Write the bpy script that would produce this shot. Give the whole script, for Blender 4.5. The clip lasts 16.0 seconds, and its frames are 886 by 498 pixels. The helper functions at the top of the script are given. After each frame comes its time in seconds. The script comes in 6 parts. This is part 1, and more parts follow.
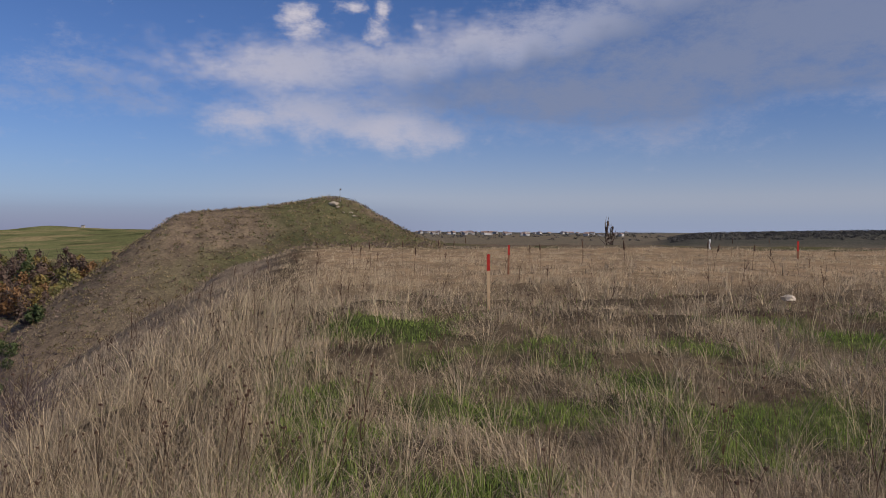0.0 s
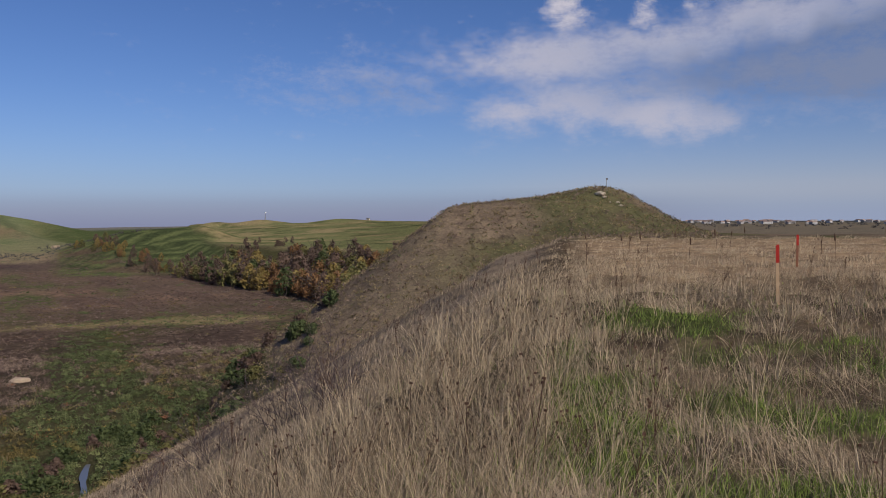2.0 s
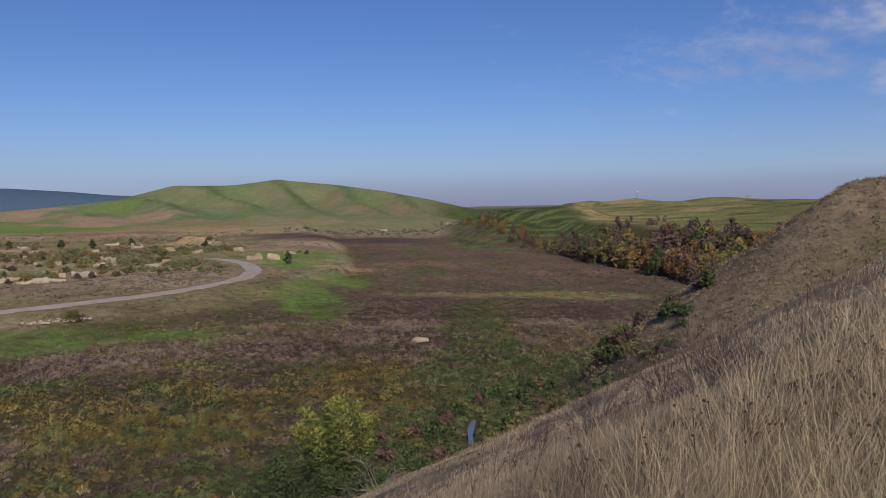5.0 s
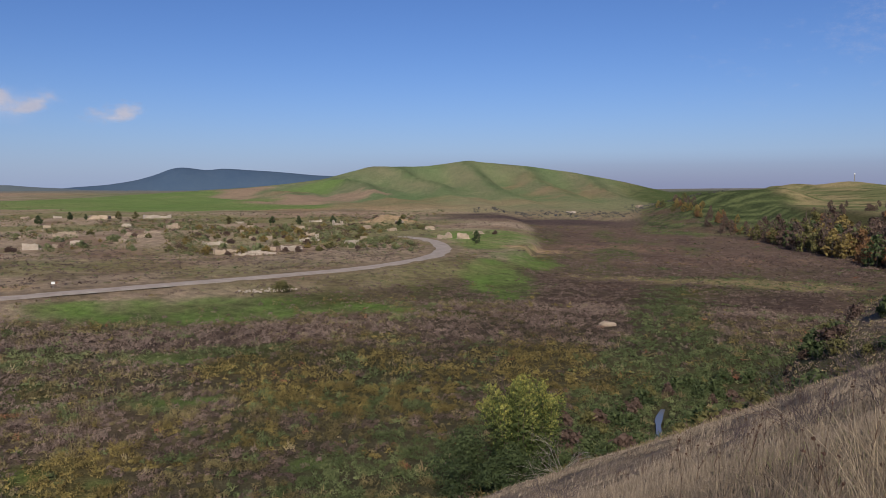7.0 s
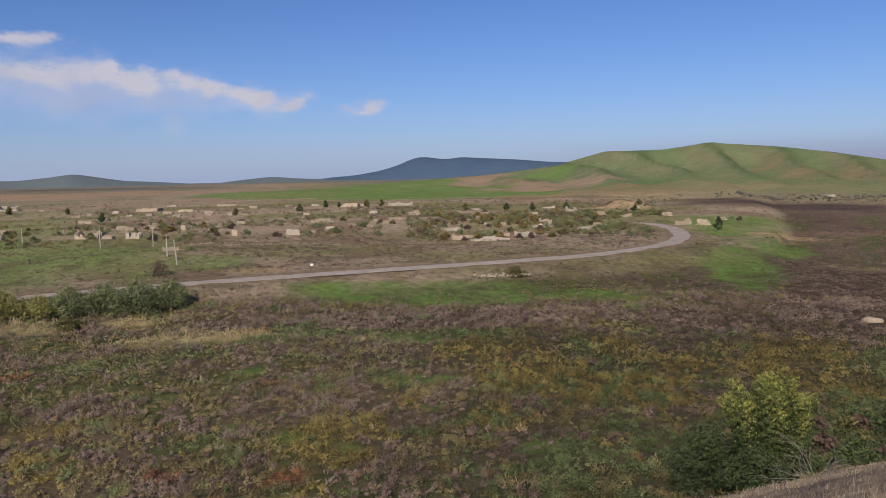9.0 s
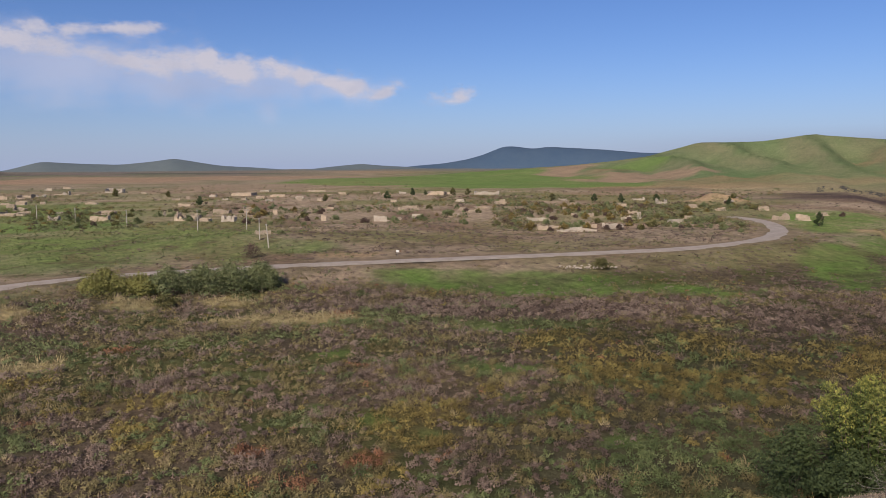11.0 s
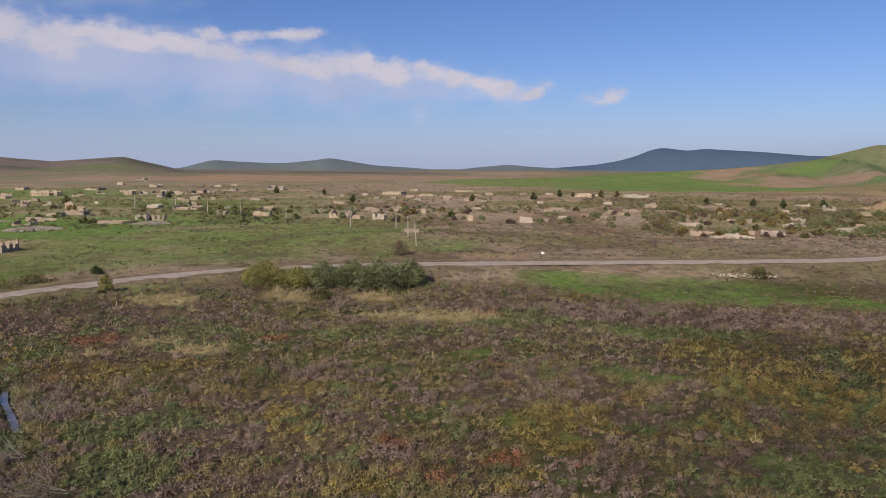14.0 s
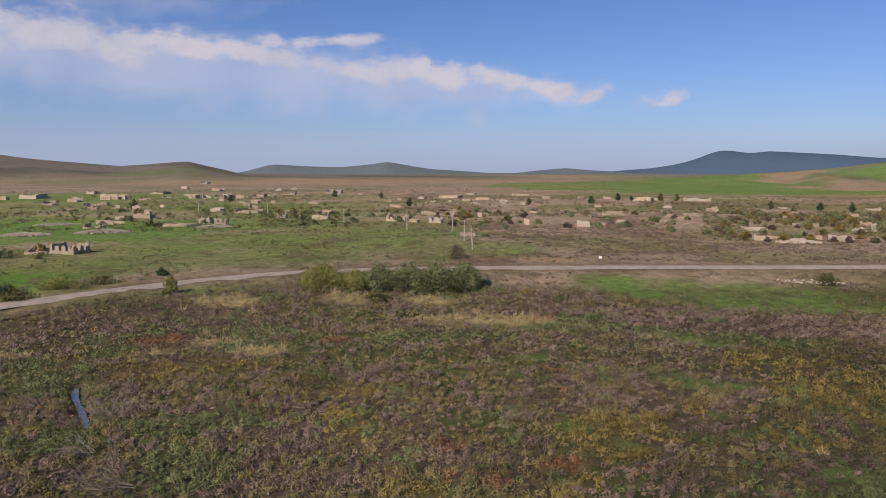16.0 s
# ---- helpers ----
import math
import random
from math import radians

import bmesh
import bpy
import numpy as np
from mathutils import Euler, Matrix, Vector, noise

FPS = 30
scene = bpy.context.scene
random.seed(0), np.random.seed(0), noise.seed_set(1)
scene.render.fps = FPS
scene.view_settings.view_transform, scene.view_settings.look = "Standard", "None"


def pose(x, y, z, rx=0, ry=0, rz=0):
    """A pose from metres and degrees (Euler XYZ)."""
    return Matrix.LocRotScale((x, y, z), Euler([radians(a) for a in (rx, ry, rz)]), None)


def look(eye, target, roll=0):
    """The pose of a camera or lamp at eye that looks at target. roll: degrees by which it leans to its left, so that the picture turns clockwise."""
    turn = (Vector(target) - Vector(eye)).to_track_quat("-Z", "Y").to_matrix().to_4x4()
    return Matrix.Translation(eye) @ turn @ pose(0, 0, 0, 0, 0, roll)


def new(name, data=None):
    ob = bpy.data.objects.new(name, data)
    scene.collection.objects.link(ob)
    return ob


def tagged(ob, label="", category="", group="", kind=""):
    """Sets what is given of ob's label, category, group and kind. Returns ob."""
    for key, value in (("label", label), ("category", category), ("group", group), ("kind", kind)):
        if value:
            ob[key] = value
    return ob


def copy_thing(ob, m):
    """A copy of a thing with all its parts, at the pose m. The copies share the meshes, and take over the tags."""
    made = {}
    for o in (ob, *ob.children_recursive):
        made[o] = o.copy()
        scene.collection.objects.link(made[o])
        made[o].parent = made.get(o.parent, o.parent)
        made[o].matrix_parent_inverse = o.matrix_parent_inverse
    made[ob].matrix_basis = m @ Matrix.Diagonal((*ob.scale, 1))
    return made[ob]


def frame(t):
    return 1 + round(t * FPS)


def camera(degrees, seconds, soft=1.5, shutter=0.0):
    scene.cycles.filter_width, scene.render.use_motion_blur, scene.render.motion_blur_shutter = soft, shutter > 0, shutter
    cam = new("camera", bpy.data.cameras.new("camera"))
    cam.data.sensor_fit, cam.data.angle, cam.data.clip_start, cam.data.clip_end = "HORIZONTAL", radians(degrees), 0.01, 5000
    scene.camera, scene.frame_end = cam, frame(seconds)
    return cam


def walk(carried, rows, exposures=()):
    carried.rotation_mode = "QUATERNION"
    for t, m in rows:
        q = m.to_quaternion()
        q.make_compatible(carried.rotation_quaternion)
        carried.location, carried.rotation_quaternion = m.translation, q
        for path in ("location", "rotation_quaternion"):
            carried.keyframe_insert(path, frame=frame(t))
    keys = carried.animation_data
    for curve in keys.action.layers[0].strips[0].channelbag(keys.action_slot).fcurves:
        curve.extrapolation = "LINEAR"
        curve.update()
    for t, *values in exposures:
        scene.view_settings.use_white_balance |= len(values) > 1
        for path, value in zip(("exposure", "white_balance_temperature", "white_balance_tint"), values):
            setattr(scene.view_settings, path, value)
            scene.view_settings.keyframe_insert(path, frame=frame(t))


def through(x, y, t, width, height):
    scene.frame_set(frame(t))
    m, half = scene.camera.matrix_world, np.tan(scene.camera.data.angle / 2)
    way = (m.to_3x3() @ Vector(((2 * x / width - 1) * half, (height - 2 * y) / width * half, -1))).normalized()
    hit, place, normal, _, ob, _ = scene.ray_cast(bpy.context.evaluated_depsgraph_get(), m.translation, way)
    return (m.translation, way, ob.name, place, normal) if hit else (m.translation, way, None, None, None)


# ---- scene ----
# The camera: a phone held at eye height, turned to the left through about a hundred degrees.
cam = camera(59.51, 16.0, soft=0.85)
ROWS = [
    (0.0, 0.002, -0.016, 1.602, 0.0, -1.38, -0.12),
    (0.5, -0.061, -0.002, 1.602, 5.41, -1.73, 0.06),
    (1.0, -0.091, -0.043, 1.609, 9.71, -1.96, 0.35),
    (1.5, -0.117, -0.072, 1.614, 13.72, -2.06, 0.47),
    (2.0, -0.163, -0.07, 1.608, 19.38, -2.04, 0.45),
    (2.5, -0.203, -0.113, 1.606, 25.12, -2.11, 0.49),
    (3.0, -0.218, -0.191, 1.6, 30.46, -2.25, 0.67),
    (3.5, -0.227, -0.249, 1.592, 35.45, -2.42, 0.84),
    (4.0, -0.234, -0.292, 1.586, 39.48, -2.68, 0.98),
    (6.5, -0.382, -0.527, 1.51, 56.16, -4.4, 0.0),
    (7.0, -0.384, -0.547, 1.518, 60.14, -4.64, 0.18),
    (7.5, -0.35, -0.568, 1.542, 64.78, -4.94, 0.51),
    (8.0, -0.311, -0.586, 1.535, 67.56, -5.08, 0.92),
    (8.5, -0.273, -0.605, 1.509, 73.14, -5.15, 1.39),
    (11.0, -0.283, -0.659, 1.421, 83.58, -6.15, 0.45),
    (11.5, -0.274, -0.652, 1.423, 86.41, -6.31, 0.58),
    (12.0, -0.252, -0.646, 1.412, 88.33, -6.41, 0.5),
    (12.5, -0.225, -0.671, 1.407, 90.24, -6.33, 0.26),
    (13.0, -0.159, -0.7, 1.406, 92.08, -6.19, 0.02),
    (13.5, -0.074, -0.712, 1.426, 92.97, -6.18, 0.03),
    (14.0, -0.015, -0.714, 1.443, 94.38, -6.05, -0.15),
    (14.5, 0.024, -0.714, 1.447, 95.76, -5.94, -0.18),
    (15.0, 0.055, -0.754, 1.45, 96.28, -5.75, -0.14),
    (15.5, 0.091, -0.748, 1.452, 97.29, -5.59, -0.08),
    (16.0, 0.106, -0.764, 1.485, 98.52, -5.79, 0.02),
]
walk(cam, [(t, pose(x, y, z, 90 + pitch, roll, yaw)) for t, x, y, z, yaw, pitch, roll in ROWS], exposures=[(0.0, 0.0, 6500, 10), (3.5, 0.02, 6380, 10), (7.0, 0.13, 6280, 9), (11.0, 0.28, 6500, 10), (16.0, 0.30, 6600, 11)])

# World and sun: late afternoon, the sun low behind the plateau.
SUN_AZ, SUN_EL = 238.0, 34.0          # degrees, anticlockwise from +y
world = bpy.data.worlds.new("sky")
scene.world = world
world.use_nodes = True
wt = world.node_tree
sky = wt.nodes.new("ShaderNodeTexSky")
sky.sky_type, sky.sun_disc = "NISHITA", False
sky.sun_elevation, sky.sun_rotation = radians(SUN_EL), radians(-SUN_AZ)
sky.air_density, sky.dust_density, sky.ozone_density, sky.altitude = 1.0, 0.0, 5.0, 300
tint = wt.nodes.new("ShaderNodeMix")
tint.data_type, tint.blend_type = "RGBA", "MULTIPLY"
tint.inputs[0].default_value, tint.inputs[7].default_value = 1.0, (0.79, 0.9, 1.24, 1)
wt.links.new(sky.outputs[0], tint.inputs[6])
wt.links.new(tint.outputs[2], wt.nodes["Background"].inputs["Color"])
wt.nodes["Background"].inputs["Strength"].default_value = 0.062
sun = new("sun", bpy.data.lights.new("sun", "SUN"))
sun.data.energy, sun.data.angle, sun.data.color = 4.2, radians(9.0), (1.0, 0.87, 0.72)
sa, se = radians(SUN_AZ), radians(SUN_EL)
sun.matrix_world = look((0, 0, 60), (60 * math.sin(sa) * math.cos(se), -60 * math.cos(sa) * math.cos(se), 60 - 60 * math.sin(se)))
# ---- the lie of the land ----
def value_noise(x, y, seed=0):
    xi, yi = np.floor(x).astype(np.int64), np.floor(y).astype(np.int64)
    fx, fy = x - xi, y - yi
    fx, fy = fx * fx * (3 - 2 * fx), fy * fy * (3 - 2 * fy)

    def h(a, b):
        n = (a * 374761393 + b * 668265263 + seed * 974711) & 0x7FFFFFFF
        n = ((n ^ (n >> 13)) * 1274126177) & 0x7FFFFFFF
        return ((n ^ (n >> 16)) & 0xFFFF) / 65535.0
    return (h(xi, yi) * (1 - fx) + h(xi + 1, yi) * fx) * (1 - fy) + (h(xi, yi + 1) * (1 - fx) + h(xi + 1, yi + 1) * fx) * fy


def fbm(x, y, octaves=4, seed=0):
    """Layered noise from -1 to 1."""
    total, amp, norm = 0, 1.0, 0.0
    for k in range(octaves):
        total = total + amp * (2 * value_noise(x * 2.03 ** k + 17.3 * k, y * 2.03 ** k - 9.1 * k, seed + k) - 1)
        norm += amp
        amp *= 0.5
    return total / norm


def step(a, b, v):
    t = np.clip((v - a) / (b - a), 0, 1)
    return t * t * (3 - 2 * t)


def smax(a, b, k):
    return 0.5 * (a + b + np.sqrt((a - b) ** 2 + k * k))


FALL = radians(99.5)                   # the slope below the camera falls this way


def uv_of(x, y):
    """u: metres down the fall line from the camera; v: along the plateau's edge."""
    return -x * math.sin(FALL) + y * math.cos(FALL), x * math.cos(FALL) + y * math.sin(FALL)


def azimuth(x, y):
    return np.degrees(np.arctan2(-x, y))


# edge of the village terrace, x for given y
EDGE_Y = [-400, -150, -92, -19, 55, 100, 130, 190, 260, 500, 1200]
EDGE_X = [-20, -62, -92, -152, -163, -168, -183, -252, -350, -760, -2000]
ROAD = [(-60, -150), (-86, -119), (-112.2, -90.6), (-145, -74), (-165, -52), (-173.5, -18), (-181, 20), (-186, 55), (-192, 84), (-203, 108),
        (-223, 127), (-250, 143), (-277, 152), (-306, 154)]
# the green hill: azimuth and the height of its crest
HILL_AZ = [40, 43.7, 47.2, 50.8, 53.7, 57.8, 61.3, 65.5, 69.0, 74, 80, 88]
HILL_Z = [0, 13, 35, 51, 60, 69, 58, 58, 35, 22, 12, 4]
TOP = [(17.2, 104.0), (-1.4, 110.0), (-5.6, 116.0), (-3.6, 150.0), (16.0, 150.0), (19.8, 125.0)]   # the mound's flat top, in u and v


def road_distance(x, y):
    best = np.full(np.shape(x), 1e9)
    for (ax, ay), (bx, by) in zip(ROAD, ROAD[1:]):
        k = np.clip(((x - ax) * (bx - ax) + (y - ay) * (by - ay)) / ((bx - ax) ** 2 + (by - ay) ** 2), 0, 1)
        best = np.minimum(best, np.hypot(x - ax - k * (bx - ax), y - ay - k * (by - ay)))
    return best


def terrace(x, y):
    """Metres inside the village terrace (negative: on the valley floor)."""
    return np.interp(y, EDGE_Y, EDGE_X) - x


def bank_distance(x, y):
    """Metres behind the foot of the wooded bank across the valley."""
    return (x + 120) * 0.566 + (y - 220) * 0.824


# two open reaches of the stream
STREAM_A = [(-64.6, 65.9), (-62.9, 63.6), (-61.0, 61.4), (-58.6, 59.2), (-56.6, 56.9)]
STREAM_B = [(-83.5, -57.9), (-80.0, -55.9), (-76.6, -52.9), (-73.4, -50.4), (-70.0, -47.7)]


def spurs(x, y, r, az):
    """The green hill's ribs: 1 on a rib, 0 in the gully beside it; then the finer ones, and the place across a rib."""
    q = az + (1350 - r) / 80 + 2.2 * fbm(x / 260, y / 260, 3, 51)
    p = (q / 4.7 + 0.15) % 1.0
    return np.abs(2 * p - 1), np.abs(2 * ((q / 1.7) % 1.0) - 1), p


def stream_distance(x, y, line):
    best = np.full(np.shape(x), 1e9)
    for (ax, ay), (bx, by) in zip(line, line[1:]):
        k = np.clip(((x - ax) * (bx - ax) + (y - ay) * (by - ay)) / ((bx - ax) ** 2 + (by - ay) ** 2), 0, 1)
        best = np.minimum(best, np.hypot(x - ax - k * (bx - ax), y - ay - k * (by - ay)))
    return best


def land(x, y):
    x, y = np.asarray(x, float), np.asarray(y, float)
    r, az = np.hypot(x, y), azimuth(x, y)
    u, v = uv_of(x, y)
    # plateau and the slope below it
    top = 0.17 * fbm(x / 2.3, y / 2.3, 3, 3) + 0.09 * fbm(x / 0.8, y / 0.8, 2, 4) * step(2.5, 4, r) * step(30, 20, r) + 0.25 * fbm(x / 17, y / 17, 2, 5) - 0.5 * step(60, 100, r) - 20 * step(98, 420, r)
    s = u - 1.9 - 1.2 * fbm(x / 15, y / 15, 3, 9) * step(4, 25, r)
    near = top - 0.565 * 0.5 * (np.sqrt(s * s + 2.4) + s)
    near = near - 0.9 * 0.5 * (np.sqrt((v - 78) ** 2 + 16) + v - 78) * step(1.5, 14, u)
    near = near + 0.22 * fbm(x / 4.0, y / 4.0, 3, 31) * step(4, 10, u)
    near = near + 0.45 * step(3, 7, u) * step(14, 28, v) + 0.4 * step(4, 7, u) * step(11, 8, u) * step(45, 58, v)
    # the flat-topped mound
    d, out = np.full(r.shape, -1e9), np.full(r.shape, 1e9)
    for (a, b), (c, e) in zip(TOP, TOP[1:] + TOP[:1]):
        n = math.hypot(c - a, e - b)
        d = np.maximum(d, ((u - a) * (b - e) + (v - b) * (c - a)) / n)
        k = np.clip(((u - a) * (c - a) + (v - b) * (e - b)) / n ** 2, 0, 1)
        out = np.minimum(out, np.hypot(u - a - k * (c - a), v - b - k * (e - b)))
    d = np.where(d > 0, out, d)
    zt = 5.4 - 0.095 * u + 0.75 * np.exp(-((u + 2) / 5) ** 2 - ((v - 114) / 6) ** 2)
    warp = fbm(x / 11, y / 11, 3, 12)
    mound = np.where(d < -8, zt, zt - 0.64 * 0.5 * (np.sqrt(d * d + 0.8) + d + 1.4 * warp * step(0, 12, d))) + 0.18 * fbm(x / 2.2, y / 2.2, 3, 14) * step(-2, 3, d)
    mound = mound - 2.2 * 0.5 * (np.sqrt((d - 31 + 2 * warp) ** 2 + 3) + d - 31 + 2 * warp)
    high = smax(near, mound, 1.2)
    # valley floor, with tussocks, and the stream's channel
    floor = -24.2 + 0.35 * fbm(x / 7, y / 7, 3, 21) + 0.55 * (np.abs(fbm(x / 2.6, y / 2.6, 2, 23)) - 0.25) * step(190, 130, r) + 0.5 * fbm(x / 60, y / 60, 2, 22)
    wet = np.minimum(stream_distance(x, y, STREAM_A), stream_distance(x, y, STREAM_B))
    floor = floor - 0.75 * np.exp(-(wet / 1.2) ** 4)
    # village terrace
    t = terrace(x, y) + 6 * fbm(x / 40, y / 40, 3, 41)
    cut = np.exp(-((x + 234) ** 2 + (y - 170) ** 2) / 34 ** 2)
    floor = floor + 3.6 * (step(-14, 26, t) * (1 - cut) + step(1, 5, t + 3 * fbm(x / 6, y / 6, 2, 45)) * cut) + 0.25 * fbm(x / 25, y / 25, 3, 42) * step(10, 60, t)
    knoll = 3.2 * np.exp(-((x + 222) / 26) ** 2 - ((y + 30) / 34) ** 2)
    floor = floor + knoll * step(0, 12, np.hypot(x + 176, (y + 18) * 0.2))
    floor = floor + 6 * step(800, 2300, r) * step(74, 90, az) * step(-175, -160, -np.abs(az)) + 5 * fbm(x / 380, y / 380, 4, 43) * step(700, 1500, r)
    floor = floor + 5 * np.exp(-((x + 422) / 16) ** 2 - ((y - 205) / 11) ** 2) * (1 + 0.3 * fbm(x / 8, y / 8, 3, 46))
    # far brown hills
    left = np.interp(az, [108, 112.9, 116.7, 121, 124.6, 128.1, 134, 150], [0, 4, 44, 30, 42, 60, 50, 30])
    floor = floor + left * np.exp(-((r - 2600) / 700) ** 2) * (1 + 0.10 * fbm(x / 260, y / 260, 4, 44))
    # green hill with gullies running down it
    crest = np.interp(az, HILL_AZ, HILL_Z)
    crest = crest * np.interp(az, [38, 41, 80, 95], [0, 1, 1, 0])
    spur, fine_spur, _ = spurs(x, y, r, az)
    bell = np.exp(-(np.maximum(1350 - r, 0) / 330) ** 1.7) * np.exp(-(np.maximum(r - 1350, 0) / 700) ** 2)
    front = step(1348, 1220, r)
    floor = floor + crest * bell * (1 - front * (0.46 * (1 - spur) ** 0.8 + 0.12 * (1 - fine_spur))) + crest * 0.06 * fbm(x / 60, y / 60, 4, 52) * bell * front
    # wooded bank and the green upland behind it
    b = bank_distance(x, y)
    rise = 13 * step(6, 60, b) + 10.6 * step(60, 300, b)
    lower = np.interp(az, [-60, -10, 14, 37, 39, 41, 43.6, 46, 49], [0, 0.0, 1.0, 1.0, 0.88, 0.74, 0.58, 0.3, 0])
    floor = floor + rise * lower * (1 - 0.75 * step(1200, 2600, r)) * (1 - step(760, 1050, r) * step(37.2, 39.0, az)) + 0.8 * fbm(x / 70, y / 70, 3, 61) * step(20, 90, b) * lower
    for a, q, h, w in ((36.0, 950, 7.4, 24), (32.7, 960, 7.2, 30), (27.3, 1000, 5.4, 34), (25.0, 1000, 2.6, 45), (21.5, 1000, 2.2, 50)):
        floor = floor + h * np.exp(-(((x + q * math.sin(radians(a))) ** 2 + (y - q * math.cos(radians(a))) ** 2) / w ** 2))
    # the steep terraced end of the upland
    end = np.interp(az, [31, 33, 34.5, 35.5, 36.5, 38, 40, 41.9, 43, 44.7, 46, 47.5], [-26, -13, -8, -4, -0.6, -1.6, -3.2, -5.8, -9.5, -15, -20, -26])
    end = -26 + (end + 26) * step(400, 620, r + 25 * fbm(x / 60, y / 60, 3, 62)) * (1 - 0.6 * step(680, 1000, r))
    floor = smax(floor, end, 1.0)
    # plain and ridge behind the plateau
    ridge = np.interp(az, [-60, -40, -31, -24, -18, -15, -12, 0], [10, 26, 26, 23, 21, 10, 2, 0]) * np.exp(-((r - 1200) / 260) ** 2)
    floor = floor + ridge + 13 * step(1500, 2700, r) * step(24, 12, np.abs(az + 5))
    return smax(high, floor, 0.9)


# ---- what covers the ground ----
def patch(x, y, az, r, a, b, soft=0.5, seed=70, turn=0.0):
    """A ragged oval, a metres wide across the line of sight from the hill's edge and b metres deep, at azimuth az and distance r."""
    q = radians(az + turn)
    dx, dy = x + r * math.sin(radians(az)), y - r * math.cos(radians(az))
    across, away = dx * math.cos(q) + dy * math.sin(q), -dx * math.sin(q) + dy * math.cos(q)
    d = np.hypot(across / a, away / b) + 0.55 * fbm(x / (0.5 * a + 2), y / (0.5 * a + 2), 4, seed)
    return step(1 + soft * 0.5, 1 - soft * 0.5, d)


def patches(x, y, places, soft):
    """The union of ragged ovals: azimuth, distance, half width, half depth."""
    total = np.zeros(np.shape(x))
    for n, (a, q, w, d) in enumerate(places):
        total = np.maximum(total, patch(x, y, a, q, w * 1.15, max(d, 0.3 * w) * 1.15, soft, 170 + n))
    return total


# where each growth stands on the valley floor and the village terrace
GOLD_AT = ((65.8, 112.0, 5.7, 4.6), (60.7, 104.7, 6.1, 6.0), (53.1, 109.6, 8.8, 9.3), (47.8, 98.6, 4.0, 6.5), (64.2, 93.5, 8.2, 6.6), (86.0, 77.0, 4.5, 2.6), (73.9, 78.7, 3.4, 2.5), (116.8, 103.6, 8.3, 3.5),
           (106.1, 78.8, 2.4, 5.6), (104.7, 89.1, 5.8, 1.6), (71.5, 98.5, 5.7, 9.6), (74.3, 110.9, 4.9, 4.5), (101.2, 60.4, 2.6, 1.1), (85.7, 71.3, 2.6, 2.0))
GREEN_AT = ((43.6, 118.0, 9.0, 17.0), (43.0, 98.0, 9.0, 10.0), (44.2, 158.0, 6.5, 22.0), (44.6, 192.0, 6.0, 14.0), (45.6, 152.0, 3.0, 12.0), (46.5, 112.0, 3.0, 8.0), (126.3, 100.7, 5.9, 5.6), (116.7, 80.7, 4.7, 4.3), (118.8, 70.3, 3.6, 4.4), (126.9, 80.0, 4.1, 3.0), (89.8, 124.5, 10.9, 2.4), (99.9, 116.7, 10.2, 2.8), (44.1, 178.7, 4.6, 17.0), (43.6, 128.0, 5.1, 10.8),
            (37.8, 218.7, 20.7, 12.2), (42.0, 102.4, 4.5, 9.9), (88.6, 128.0, 5.6, 5.9), (79.0, 121.8, 10.7, 3.0), (68.6, 69.8, 3.1, 1.8))
LAWN_AT = ((77.9, 163.0, 15.6, 8.0), (83.7, 166.5, 12.1, 2.9), (78.5, 160.9, 22.3, 7.6), (66.5, 160.9, 10.6, 5.5), (56.3, 205.0, 8.2, 26.5), (57.3, 332.2, 17.0, 51.2), (54.0, 250.0, 9.0, 16.0))
GLADE_AT = ((80.4, 120.6, 6.2, 2.8), (92.3, 103.9, 2.7, 1.9), (89.7, 76.7, 1.6, 1.4), (93.5, 82.8, 1.3, 1.2), (85.3, 72.6, 1.3, 0.9), (70.8, 71.4, 1.8, 1.7), (79.0, 84.5, 1.2, 1.4), (80.6, 95.8, 5.6, 0.9))
STRAW_AT = ((105.7, 144.8, 4.8, 2.5), (99.8, 146.4, 4.3, 2.3), (95.6, 128.3, 10.3, 3.0), (114.6, 142.5, 5.7, 2.6), (115.4, 119.4, 3.0, 1.4), (112.4, 111.6, 3.3, 2.1), (120.3, 114.8, 2.9, 1.1), (128.4, 121.0, 2.2, 1.2))
RUST_AT = ((118.8, 121.7, 3.1, 2.8), (107.5, 116.0, 2.4, 1.2), (90.6, 66.6, 1.9, 1.7), (98.7, 70.5, 1.1, 1.1), (91.6, 132.3, 2.4, 3.1), (128.8, 121.3, 1.3, 1.5), (94.9, 62.7, 0.9, 1.0))
PURPLE_AT = ((50.5, 175.4, 16.6, 38.6), (58.9, 136.5, 9.0, 8.5), (80.1, 136.5, 25.9, 5.8), (36.7, 175.2, 12.8, 18.3), (77.9, 134.6, 15.7, 6.5))
MEADOW_AT = ((122.4, 345.0, 30.8, 41.1), (127.8, 376.4, 16.5, 51.5), (127.4, 176.0, 7.7, 16.0), (120.0, 290.7, 19.1, 28.4), (111.3, 222.4, 32.4, 32.0), (99.7, 212.9, 7.8, 26.0), (94.7, 203.9, 10.4, 9.8), (117.0, 205.0, 30.0, 22.0), (108.0, 262.0, 44.0, 42.0), (101.0, 240.0, 16.0, 34.0))
DRY = (0.125, 0.098, 0.068)
GOLD, PLOUGH, BURNT, RUST, EARTH = (0.15, 0.118, 0.042), (0.29, 0.205, 0.15), (0.078, 0.06, 0.057), (0.19, 0.065, 0.03), (0.33, 0.24, 0.15)
